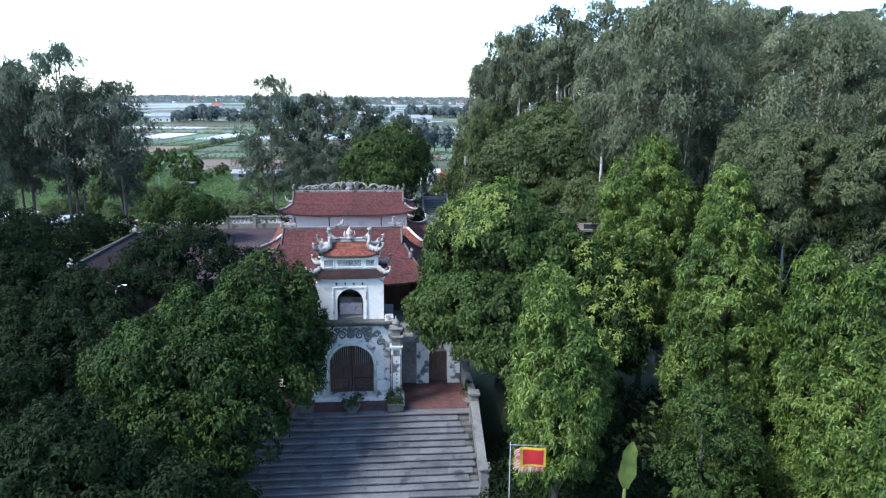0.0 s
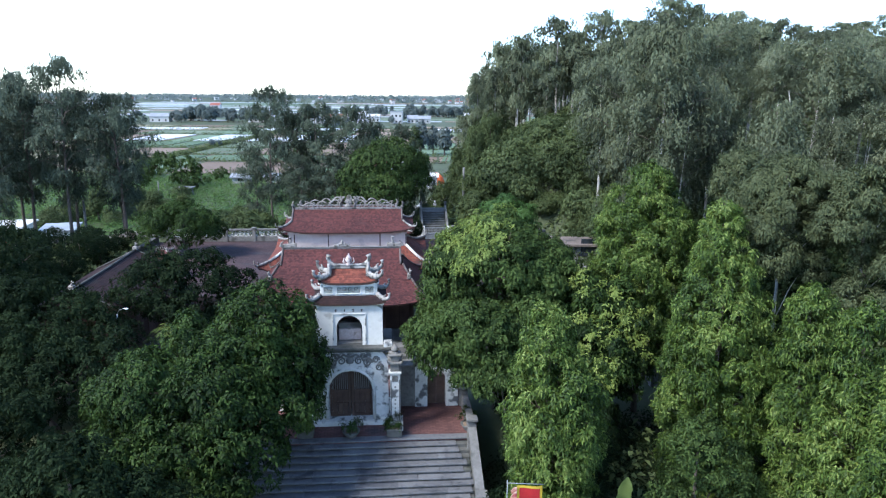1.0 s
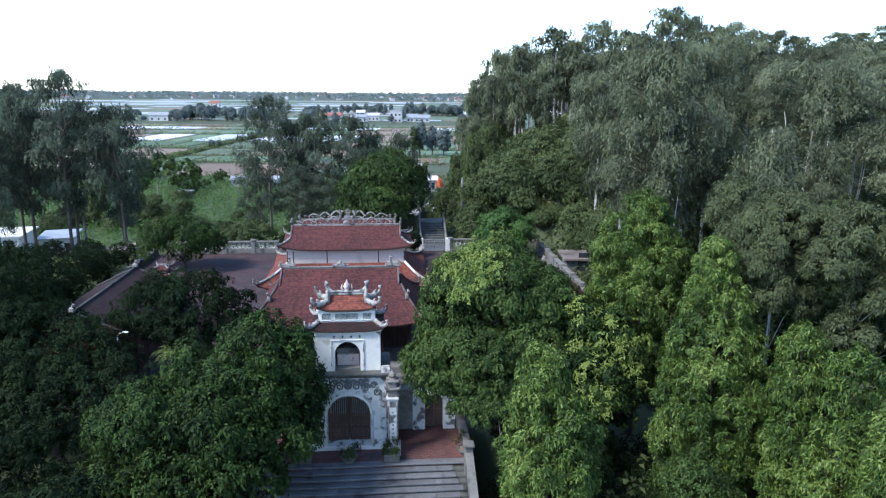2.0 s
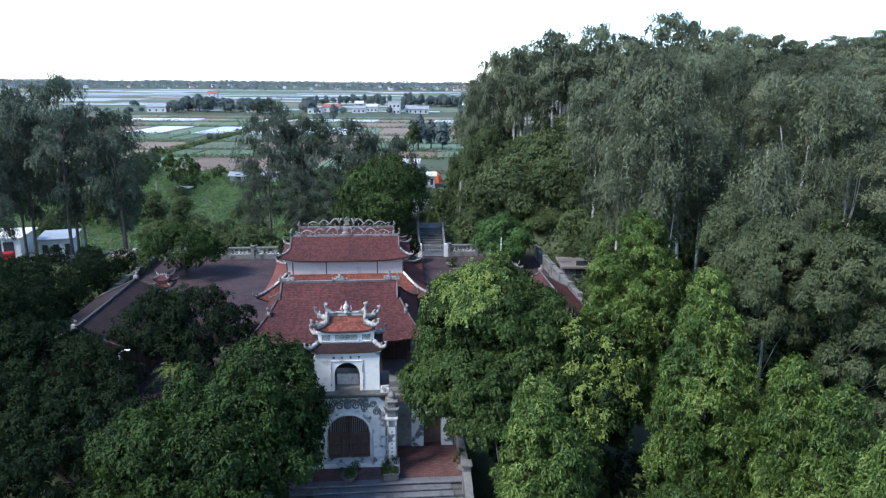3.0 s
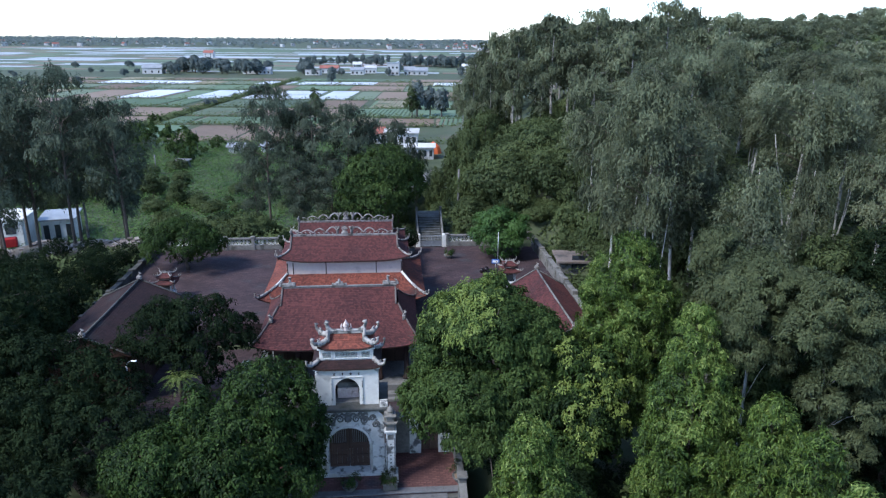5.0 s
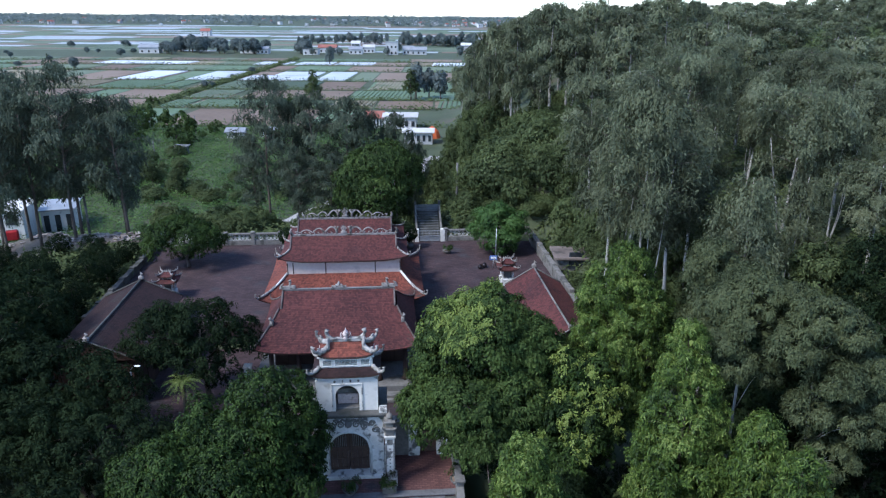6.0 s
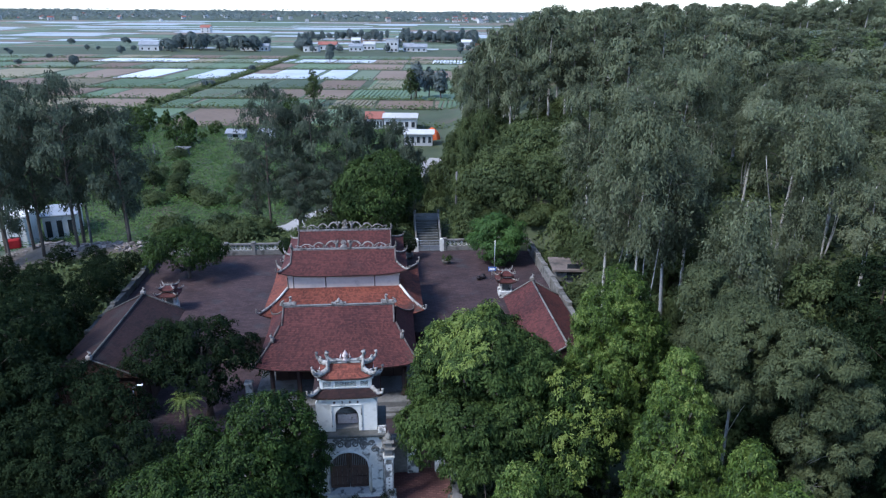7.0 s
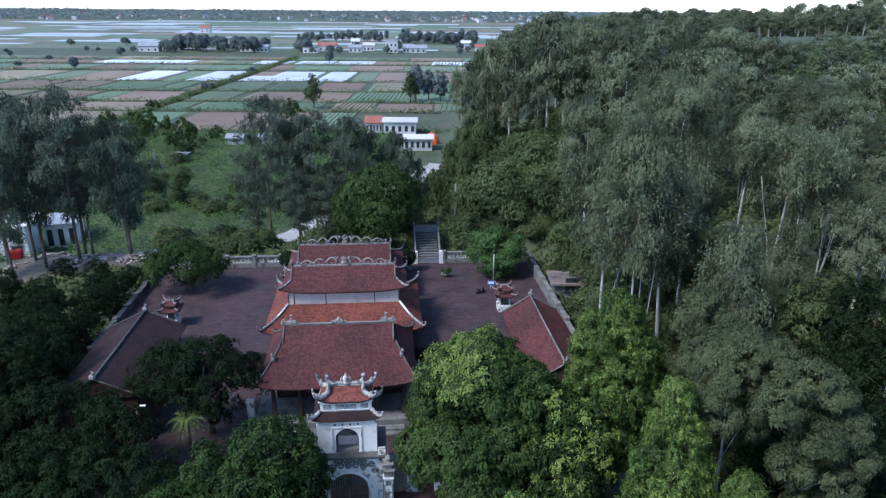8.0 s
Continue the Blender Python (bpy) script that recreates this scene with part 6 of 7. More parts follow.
g0 = gz(23.6, 87.0)
gum_e = gum("gum_tree", GUM, (23.6, 87.0, g0), 24.2 - g0, 2.9, M_PALE, L_GUM, 5, 18, 0.45, 7, 6, 0.44, 0.15, 1.2, HILL, 0.62)
g0 = gz(20.3, 82.0)
gum_f = gum("gum_tree", GUM, (20.3, 82.0, g0), 25.4 - g0, 2.7, M_PALE, L_GUM, 6, 18, 0.5, 7, 6, 0.42, 0.16, 1.1, HILL, 0.6)
HEIGHT = {}
for o, h in ((gum_a, 21.6 - gz(16.4, 40.0)), (gum_b, 19.8 - gz(18.9, 60.2)), (gum_c, 16.6 - gz(20.4, 35.6)), (gum_d, 19.8 - gz(27.9, 44.0)), (gum_e, 24.2 - gz(23.6, 87.0)), (gum_f, 25.4 - gz(20.3, 82.0))):
    HEIGHT[o.name] = h
AT = (16.0, 26.8, -0.6)
aca = tree("acacia_tree", ACA, AT,
           about(AT, [(16.2, 26.9, 12.9, 1.32, 1.23, 0.88), (14.9, 26.7, 12.3, 0.97, 0.97, 0.79), (17.6, 26.8, 12.4, 0.88, 0.97, 0.75), (15.9, 25.8, 11.8, 1.14, 0.88, 0.79), (14.6, 26.1, 11.1, 0.84, 0.84, 0.66), (17.4, 26, 11.2, 0.84, 0.84, 0.66), (15.3, 25.9, 10, 0.79, 0.79, 0.62), (16.7, 26.1, 9.5, 0.79, 0.79, 0.62)]),
           0.10, M_PALE, L_ACACIA, 7400, 9, 0.14, 0.026, inner=0.08, rough=0.05, droop=0.45, clump=0.27, in_clump=24, core=36, group="acacias of the wood edge", under=0.1)
AT = (18.3, 23.8, -0.4)
aca2 = tree("acacia_tree", ACA, AT,
            about(AT, [(17.6, 24.3, 12.8, 0.88, 0.88, 0.79), (18.8, 24.2, 12.1, 0.84, 0.84, 0.70), (16.7, 24, 11.6, 0.84, 0.84, 0.70), (19.6, 23.9, 10.5, 0.92, 0.88, 0.70), (18, 23.4, 10.4, 0.97, 0.88, 0.70), (20.2, 23.7, 9, 0.84, 0.79, 0.62), (17.2, 23.5, 8.9, 0.84, 0.79, 0.62), (19, 23, 8.5, 0.88, 0.79, 0.62), (18.2, 23, 7.1, 0.97, 0.79, 0.62)]),
            0.10, M_PALE, L_ACACIA, 7400, 9, 0.14, 0.026, inner=0.08, rough=0.05, droop=0.45, clump=0.27, in_clump=24, core=36, group="acacias of the wood edge", under=0.1)
AT = (16.6, 31.2, 0.2)
tree("acacia_tree", "small round acacia between the tall trees", AT,
            about(AT, [(16.5, 31.3, 13, 0.79, 0.79, 0.70), (15.8, 31.1, 12.2, 0.66, 0.66, 0.62), (17.4, 31.1, 12.2, 0.70, 0.70, 0.62), (16.6, 30.7, 11.2, 0.84, 0.75, 0.70), (16, 30.9, 9.8, 0.70, 0.70, 0.62)]),
            0.09, M_PALE, L_ACACIA, 3400, 9, 0.14, 0.026, inner=0.08, rough=0.05, droop=0.45, clump=0.25, in_clump=22, core=36, group="acacias of the wood edge", under=0.1)
AT = (25.0, 35.0, gz(25.0, 35.0))
leafy = tree("broadleaf_tree", "dense dark green broadleaf tree within the wood", AT,
             about(AT, [(25.0, 35.0, 10.6, 1.3, 1.3, 1.4), (25.9, 35.2, 9.2, 1.4, 1.3, 1.4), (24.2, 34.8, 9.0, 1.3, 1.3, 1.3), (25.2, 34.2, 7.8, 1.6, 1.3, 1.4)]),
             0.14, M_BARK, L_SHRUB, 2000, 8, 0.2, 0.05, rough=0.1, clump=0.45, in_clump=14, core=80, group="dark trees of the hill")

for x, y, s, a in ((26.2, 29.4, 0.95, aca2), (31.0, 32.0, 1.0, aca), (30.5, 25.0, 0.9, aca2)):
    copy_thing(a, Matrix.Translation((x, y, gz(x, y) - 0.3)) @ pose(0, 0, 0, 0, 0, x * 71 % 360) @ Matrix.Diagonal((s, s, s, 1)))


def stand(src, x, y, top, wide=1.0, turn=0.0, tilt=0.0):
    """Another tree of the same kind, grown to the given height."""
    s = (top - gz(x, y)) / HEIGHT[src.name]
    w = wide * (0.45 + 0.55 * s)
    copy_thing(src, Matrix.Translation((x, y, gz(x, y) - 0.1)) @ pose(0, 0, 0, tilt, tilt * 0.6, turn) @ Matrix.Diagonal((w, w, s, 1)))


HEIGHT[leafy.name] = 12.2 - gz(25.0, 35.0)
rw = random.Random(11)
placed = [(16.4, 40.0), (18.9, 60.2), (20.4, 35.6), (27.9, 44.0), (23.6, 87.0), (20.3, 82.0), (16.0, 26.8), (18.3, 23.8), (16.6, 31.2), (25.0, 35.0), (26.2, 29.4), (31.0, 32.0)]
for x, y, top, w, src in ((16.9, 47.2, 18.0, 0.9, gum_d), (22.6, 46.8, 18.8, 0.9, gum_b), (31.2, 43.8, 18.8, 0.95, gum_a), (19.6, 50.6, 20.6, 0.8, gum_c), (25.6, 38.6, 15.6, 0.9, gum_c), (30.2, 38.4, 16.2, 0.95, gum_d), (29.4, 72.0, 26.6, 1.0, gum_f), (33.0, 75.0, 26.0, 0.9, gum_f), (38.0, 76.0, 25.4, 1.0, gum_e), (25.2, 82.0, 26.2, 0.95, gum_f), (27.6, 78.0, 24.8, 0.9, gum_f), (17.6, 90.0, 24.2, 0.85, gum_f), (15.4, 93.0, 23.6, 0.8, gum_f), (18.4, 97.5, 23.4, 0.95, gum_e), (22.5, 80.5, 22.2, 1.0, gum_e), (13.6, 86.5, 19.8, 0.62, gum_f), (12.2, 91.0, 18.8, 0.6, gum_f), (16.2, 84.5, 20.4, 0.8, gum_e), (18.4, 79.5, 19.0, 0.75, gum_f), (13.4, 98.0, 19.4, 0.7, gum_f), (33.5, 47.0, 19.6, 1.0, gum_b), (24.6, 54.0, 21.4, 1.0, gum_d), (22.6, 59.5, 20.4, 0.9, gum_a), (26.5, 62.0, 22.0, 0.9, gum_d), (37.0, 52.0, 20.8, 1.0, gum_d)):
    placed.append((x, y))
    stand(src, x, y, top, w, x * 91 % 360)
for x, y, top, w in ((10.6, 80.9, 12.4, 0.62), (12.8, 84.0, 14.2, 0.7), (14.6, 88.0, 15.6, 0.8), (12.0, 90.0, 13.0, 0.7), (10.6, 96.0, 9.6, 0.8), (13.4, 99.0, 12.6, 0.9), (16.4, 81.2, 13.0, 0.75), (19.6, 84.6, 15.0, 0.8), (6.0, 99.0, 1.0, 0.7), (8.6, 106.0, 3.0, 0.8), (2.6, 91.0, 1.8, 0.8), (-2.6, 92.0, 2.4, 0.8), (-6.0, 93.5, 2.0, 0.8), (0.4, 101.0, 0.4, 0.8), (12.4, 112.0, 6.0, 1.0), (16.0, 120.0, 8.0, 1.1), (-36.0, 122.0, -2.0, 0.8), (-42.0, 128.0, -1.6, 0.9), (-47.0, 134.0, -1.2, 1.0), (-38.0, 132.0, -2.4, 0.8), (-52.0, 128.0, -0.8, 1.0)):
    stand(leafy, x, y, top, w, x * 57 % 360)
tries = 0
while len(placed) < 300 and tries < 12000:
    tries += 1
    y = rw.uniform(30, 190)
    x = rw.uniform(17.0, 0.78 * y + 16)
    if y > 78:
        x = rw.uniform(22.0 if y > 112 else 16.0, 0.8 * y + 12)
    if y < 42 and x < 23 + (42 - y) * 0.5 or y < 62 and x < 20.0 or 60 < y < 80 and x < 23.0:
        continue
    near = 3.9 if y < 60 else (4.0 if y < 100 else 5.6)
    if any((x - a) ** 2 + (y - b) ** 2 < near * near for a, b in placed):
        continue
    top = canopy(x, y) - abs(rw.gauss(0, 1.8)) + (0.8 if rw.random() < 0.2 else 0.0)
    top = min(top, gz(x, y) + 15.5)
    if top - gz(x, y) < 4.5:
        continue
    placed.append((x, y))
    k = rw.random()
    if k < 0.12 and 42 < y < 60:
        s = min(1.0, (top - gz(x, y)) / 14.0)
        copy_thing(rw.choice((aca, aca2)), Matrix.Translation((x, y, gz(x, y) - 0.1)) @ pose(0, 0, 0, 0, 0, rw.uniform(0, 360)) @ Matrix.Diagonal((s, s, s, 1)))
    elif k < 0.2 and y < 62:
        stand(leafy, x, y, min(top, gz(x, y) + 8.0), 1.1, rw.uniform(0, 360))
    else:
        stand(rw.choice((gum_a, gum_b, gum_c, gum_d)) if y < 62 else rw.choice((gum_e, gum_f)), x, y, top, rw.uniform(0.85, 1.15), rw.uniform(0, 360), rw.uniform(-3, 3))

# --- gums and dark trees beyond the court
FAR_GUM = "tall open gum tree with dark feathery crown"
FIELD = "gum trees by the fields"


def field_gum(x, y, top, wide, leaf, seed, label=FAR_GUM, low=0.32, crown=0.5, limbs=28):
    g0 = gz(x, y)
    o = gum("gum_tree", label, (x, y, g0), top - g0, wide, M_BARK, leaf, seed, limbs, low, 9, 10, 0.27, 0.15, 1.1, FIELD, crown)
    HEIGHT[o.name] = top - g0
    return o


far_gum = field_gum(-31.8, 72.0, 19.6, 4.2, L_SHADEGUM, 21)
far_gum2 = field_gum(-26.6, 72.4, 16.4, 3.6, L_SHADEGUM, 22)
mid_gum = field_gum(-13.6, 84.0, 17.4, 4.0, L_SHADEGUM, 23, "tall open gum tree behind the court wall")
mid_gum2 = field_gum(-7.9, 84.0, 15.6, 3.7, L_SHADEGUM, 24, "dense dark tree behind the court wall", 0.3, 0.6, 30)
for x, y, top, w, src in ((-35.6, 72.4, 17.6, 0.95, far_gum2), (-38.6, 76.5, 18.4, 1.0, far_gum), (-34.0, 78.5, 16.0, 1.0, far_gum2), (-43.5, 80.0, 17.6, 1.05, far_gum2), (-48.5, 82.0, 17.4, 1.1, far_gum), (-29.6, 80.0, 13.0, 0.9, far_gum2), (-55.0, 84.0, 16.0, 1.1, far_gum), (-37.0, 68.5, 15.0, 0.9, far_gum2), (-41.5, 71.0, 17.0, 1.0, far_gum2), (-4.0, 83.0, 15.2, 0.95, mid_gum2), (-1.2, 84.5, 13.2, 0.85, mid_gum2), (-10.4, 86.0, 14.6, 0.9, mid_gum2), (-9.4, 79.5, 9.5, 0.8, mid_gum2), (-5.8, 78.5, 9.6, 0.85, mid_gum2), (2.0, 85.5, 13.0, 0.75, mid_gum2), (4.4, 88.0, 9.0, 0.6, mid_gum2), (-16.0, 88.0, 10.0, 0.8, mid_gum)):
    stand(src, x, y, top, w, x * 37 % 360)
tree("mango_tree", "dense dark mango tree behind the rear court wall", (0.4, 70.2, gz(0.4, 70.2)),
     [(0, 0, 7.6, 3.2, 2.8, 2.4), (-2.4, 0.2, 6.2, 2.4, 2.4, 2.2), (2.0, 0.2, 6.3, 2.2, 2.4, 2.2), (-0.4, -1.2, 4.9, 3.2, 2.2, 2.2), (-3.2, 0, 4.2, 2.0, 2.0, 1.8)],
     0.3, M_BARK, L_MANGO, 2200, 12, 0.32, 0.06, rough=0.15)
shrub = tree("bush", "dark green leafy bush beside the court", (-24.5, 44.0, gz(-24.5, 44.0)), [(0, 0, 1.3, 1.5, 1.4, 1.2), (0.9, 0.4, 1.0, 1.2, 1.1, 0.9), (-0.9, 0.2, 1.1, 1.2, 1.1, 1.0)], 0.08, M_BARK, L_SHRUB, 420, 8, 0.22, 0.05, group="bushes outside the court", category="bush")
rb = random.Random(4)
spots = []
for k in range(300):
    q = (0, 1, 2, 2, 3, 3, 4, 5, 5, 6, 6, 7, 7)[k % 13]
    if q == 0:
        x, y = rb.uniform(-42, -23.5), rb.uniform(36, 54)
    elif q == 1:
        x, y = rb.uniform(-24, 2), rb.uniform(68.5, 78)
    elif q == 2:
        x, y = rb.uniform(9.0, 22), rb.uniform(68.5, 80)
    elif q == 3:
        x, y = rb.uniform(18.6, 24), rb.uniform(40, 68)
    elif q == 7:
        x, y = rb.uniform(-62, -30), rb.uniform(118, 158)
        if rb.random() < 0.35:
            x, y = rb.uniform(-30, -10), rb.uniform(112, 135)
    elif q == 6:
        x, y = rb.uniform(13, 27), rb.uniform(66, 92)
    elif q == 5:
        x, y = rb.uniform(2.5, 13), rb.uniform(74.5, 128)
        if abs(x - (-5 + (y - 119) * 0.67)) < 4 and y > 112:
            continue
    else:
        x, y = rb.uniform(-80, -58), rb.uniform(78, 96)
    s = rb.uniform(0.6, 1.5) * (0.9 if q != 0 else 1.0)
    copy_thing(shrub, Matrix.Translation((x, y, gz(x, y) - 0.1)) @ pose(0, 0, 0, 0, 0, rb.uniform(0, 360)) @ Matrix.Diagonal((s, s, s * rb.uniform(0.8, 1.2), 1)))

for k in range(34):
    x, y = rb.uniform(10.5, 18.5), rb.uniform(68, 86)
    s = rb.uniform(1.0, 1.7)
    copy_thing(shrub, Matrix.Translation((x, y, gz(x, y) - 0.1)) @ pose(0, 0, 0, 0, 0, rb.uniform(0, 360)) @ Matrix.Diagonal((s, s, s, 1)))

for k in range(54):
    x, y = (rb.uniform(16.2, 19.5), rb.uniform(43, 66)) if k < 26 else (rb.uniform(11.5, 19.5), rb.uniform(66.9, 70.5))
    if 15.0 < x < 19.6 and 55.6 < y < 59.6:
        continue
    s = rb.uniform(0.4, 0.8)
    copy_thing(shrub, Matrix.Translation((x, y, gz(x, y) - 0.1)) @ pose(0, 0, 0, 0, 0, rb.uniform(0, 360)) @ Matrix.Diagonal((s, s, s, 1)))

# --- undergrowth: countless small leaves over the slopes
rng = np.random.default_rng(77)
n = 21000
ux = np.concatenate([rng.uniform(6, 75, n), rng.uniform(-44, -22, n // 3), rng.uniform(-20, 3, n // 5)])
uy = np.concatenate([rng.uniform(24, 100, n), rng.uniform(20, 67, n // 3), rng.uniform(67.5, 92, n // 5)])
ok = ~((ux > -22) & (ux < 15.6) & (uy > 30) & (uy < 67)) & ~((ux > 3.4) & (ux < 6.5) & (uy > 65) & (uy < 75)) & ~((ux > -8) & (ux < 4.6) & (uy < 35))
ux, uy = ux[ok], uy[ok]
hgt = np.abs(rng.normal(0.25, 0.35, len(ux)))
pp = np.stack([ux, uy, ground_z(ux, uy) + hgt], -1)
v, f = rosettes(pp, np.tile(np.array((0, -0.2, 1.0)), (len(pp), 1)), 5, 0.5, 0.12, rng, 0.9, 0.4, 0.25)
tagged(make("undergrowth", v, f, L_SHRUB), "tangled green undergrowth over the hillside", "undergrowth", kind="stuff")
ux, uy = rng.uniform(4.6, 24, 9000), rng.uniform(11, 33, 9000)
ok = ~((ux < 15.4) & (uy > 31.5))
ux, uy = ux[ok], uy[ok]
pp = np.stack([ux, uy, ground_z(ux, uy) + np.abs(rng.normal(0.25, 0.35, len(ux)))], -1)
# darker leaves than the hillside's: shade beside the steps put into the colour
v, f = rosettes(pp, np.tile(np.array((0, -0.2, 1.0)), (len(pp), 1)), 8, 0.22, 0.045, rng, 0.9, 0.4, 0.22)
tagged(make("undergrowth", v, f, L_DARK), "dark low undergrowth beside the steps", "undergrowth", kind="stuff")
# ---------------------------------------------------------------- the plain: fields, ponds, villages
FX, FY = Vector((0.996, -0.0895, 0)), Vector((0.0895, 0.996, 0))   # across and along the field rows
ORG = Vector((0.5, 0.85, 0))


def field_point(a, b, z=PLAIN):
    p = ORG + FX * a + FY * b
    return (p.x, p.y, z)


def plot(a0, a1, b0, b1, mat, label, z=0.08, skew=0.0):
    g = Geo()
    c = [field_point(a0, b0), field_point(a1, b0), field_point(a1 + skew, b1), field_point(a0 + skew, b1)]
    vs = [(x, y, PLAIN - 0.4) for x, y, _ in c] + [(x, y, PLAIN + z) for x, y, _ in c]
    g.add(vs, [[3, 2, 1, 0], [4, 5, 6, 7], [0, 1, 5, 4], [1, 2, 6, 5], [2, 3, 7, 6], [3, 0, 4, 7]])
    return tagged(g.done("field_plot", mat), label, "field", kind="structure")


def beds(a0, a1, b0, b1, n, label, mat=M_FILM, name="film_beds"):
    """Raised crop beds, bare, green or covered in white film."""
    g = Geo()
    for k in range(n):
        w = (a1 - a0) / n
        x0, x1 = a0 + k * w + w * 0.16, a0 + (k + 1) * w - w * 0.16
        p = [field_point(x0, b0), field_point(x1, b0), field_point(x1 + 0.8, b1), field_point(x0 + 0.8, b1)]
        vs = [(x, y, PLAIN + 0.05) for x, y, _ in p] + [(x, y, PLAIN + 0.36) for x, y, _ in p]
        g.add(vs, [[4, 5, 6, 7], [0, 1, 5, 4], [1, 2, 6, 5], [2, 3, 7, 6], [3, 0, 4, 7]])
    return tagged(g.done(name, mat), label, "crop beds", kind="stuff")


rf = random.Random(31)
rows = [(196, 230), (234, 254), (258, 286), (290, 324), (328, 377), (383, 418), (424, 452), (458, 486)]
for b0, b1 in rows:
    a = -340.0
    while a < 90:
        w = rf.uniform(9, 36)
        if a < -100 < a + w:
            w = -101.5 - a
        if w < 3:
            a += 3.5
            continue
        k = rf.random()
        mat, lab = ((M_SOIL, "brown ploughed field"), (M_CROP, "green vegetable field"), (M_STUBBLE, "dry straw-coloured field"), (M_RICE, "bright green field of young rice"))[0 if k < 0.36 else (1 if k < 0.60 else (2 if k < 0.78 else 3))]
        if b0 < 240 and -92 < a < -40:
            mat, lab = M_SOIL, "brown ploughed field"
        if not (b0 < 200 and a > -40):
            plot(a, a + w - 0.9, b0, b1, mat, lab, rf.uniform(0.05, 0.14))
            if b0 < 325 and rf.random() < 0.5 and a > -240:
                beds(a + 0.6, a + w - 1.5, b0 + 0.8, b1 - 0.8, max(3, int(w / 1.7)), "ridged rows of vegetables", rf.choice((M_CROP, M_RICE, M_STUBBLE, M_SOIL)), "crop_rows")
        a += w + (3.0 if rf.random() < 0.15 else 0.0)
for a0, a1, b0, b1, n in ((-160, -134, 329, 376, 1), (-122, -103.5, 329, 376, 12), (-97, -64, 329, 352, 18), (-86, -64, 353, 376, 12), (-61, -47, 329, 376, 9), (-226, -144, 426, 450, 1), (-116, -95, 426, 450, 8), (-91, -69, 426, 450, 9), (-67, -44, 426, 450, 12), (-8, 21, 426, 450, 14)):
    beds(a0, a1, b0, b1, n, "field beds under white plastic film")
# paddies further out
rf = random.Random(44)
b0 = 566.0
while b0 < 1480:
    b1 = b0 * rf.uniform(1.022, 1.05)
    a = -b1 * 0.85
    while a < b1 * 0.45:
        w = rf.uniform(0.04, 0.16) * b0
        k = rf.random()
        wet = 0.08 if b0 < 690 else 0.30
        if a > -60:
            wet *= 0.5
        mat, lab = (M_WATER, "flooded paddy with the pale sky painted into its colour") if k < wet else ((M_CROP, "green paddy field") if k < 0.72 else ((M_RICE, "bright green field of young rice") if k < 0.84 else (M_SOIL, "bare brown field")))
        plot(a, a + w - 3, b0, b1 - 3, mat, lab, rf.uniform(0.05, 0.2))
        a += w
    b0 = b1

# meadow below the court, and the pale track
rng = np.random.default_rng(5)
n = 62000
mx, my = rng.uniform(-85, 4, n), rng.uniform(86, 196, n)
okm = (np.abs(mx + 0.34 * my - 12) < 60) & (mx < 8 - (my - 86) * 0.02)
TRACK = [(-48, 91), (-34, 93), (-27, 95), (-21, 96.3), (-17.3, 98.5), (-13, 105), (-5, 119), (3, 131), (7.4, 138.5), (10, 147)]
for (xa, ya), (xb, yb) in zip(TRACK, TRACK[1:]):
    tt = np.clip(((mx - xa) * (xb - xa) + (my - ya) * (yb - ya)) / ((xb - xa) ** 2 + (yb - ya) ** 2), 0, 1)
    okm &= np.hypot(mx - xa - tt * (xb - xa), my - ya - tt * (yb - ya)) > 2.6
mx, my = mx[okm], my[okm]
pp = np.stack([mx, my, ground_z(mx, my) + 0.05 + 0.5 * np.maximum(0, np.sin(mx * 0.7 + np.sin(my * 0.4)) * np.sin(my * 0.55 + 1.2))], -1)
v, f = rosettes(pp, np.tile(np.array((0, 0, 1.0)), (len(pp), 1)), 3, 0.6, 0.085, rng, 0.75, 0.3, 0.5)
tagged(make("meadow_grass", v, f, L_GRASS), "rank green meadow grass below the temple", "grass", kind="stuff")


def ribbon(name, pts, width, mat, label, lift=0.12):
    g = Geo()
    vs, fs = [], []
    P = [Vector((x, y, 0)) for x, y in pts]
    fine = []
    for i in range(len(P) - 1):
        for k in range(8):
            fine.append(P[i].lerp(P[i + 1], k / 8))
    fine.append(P[-1])
    for i, p in enumerate(fine):
        d = (fine[min(i + 1, len(fine) - 1)] - fine[max(i - 1, 0)]).normalized()
        nrm = Vector((-d.y, d.x, 0))
        for k in range(5):
            q = p + nrm * width * (k / 4 - 0.5) * (1 + 0.12 * math.sin(i * 1.3))
            vs.append((q.x, q.y, gz(q.x, q.y) + lift + 0.06 * (1 - abs(k / 2 - 1))))
    for i in range(len(fine) - 1):
        for k in range(4):
            a = i * 5 + k
            fs.append([a, a + 5, a + 6, a + 1])
    return tagged(g.add(vs, fs).done(name, mat, smooth=True), label, "road", kind="structure")


ribbon("track", [(-70, 89)] + TRACK + [(13, 153)], 4.2, M_ROAD, "pale dirt track winding past the temple hill", 0.25)


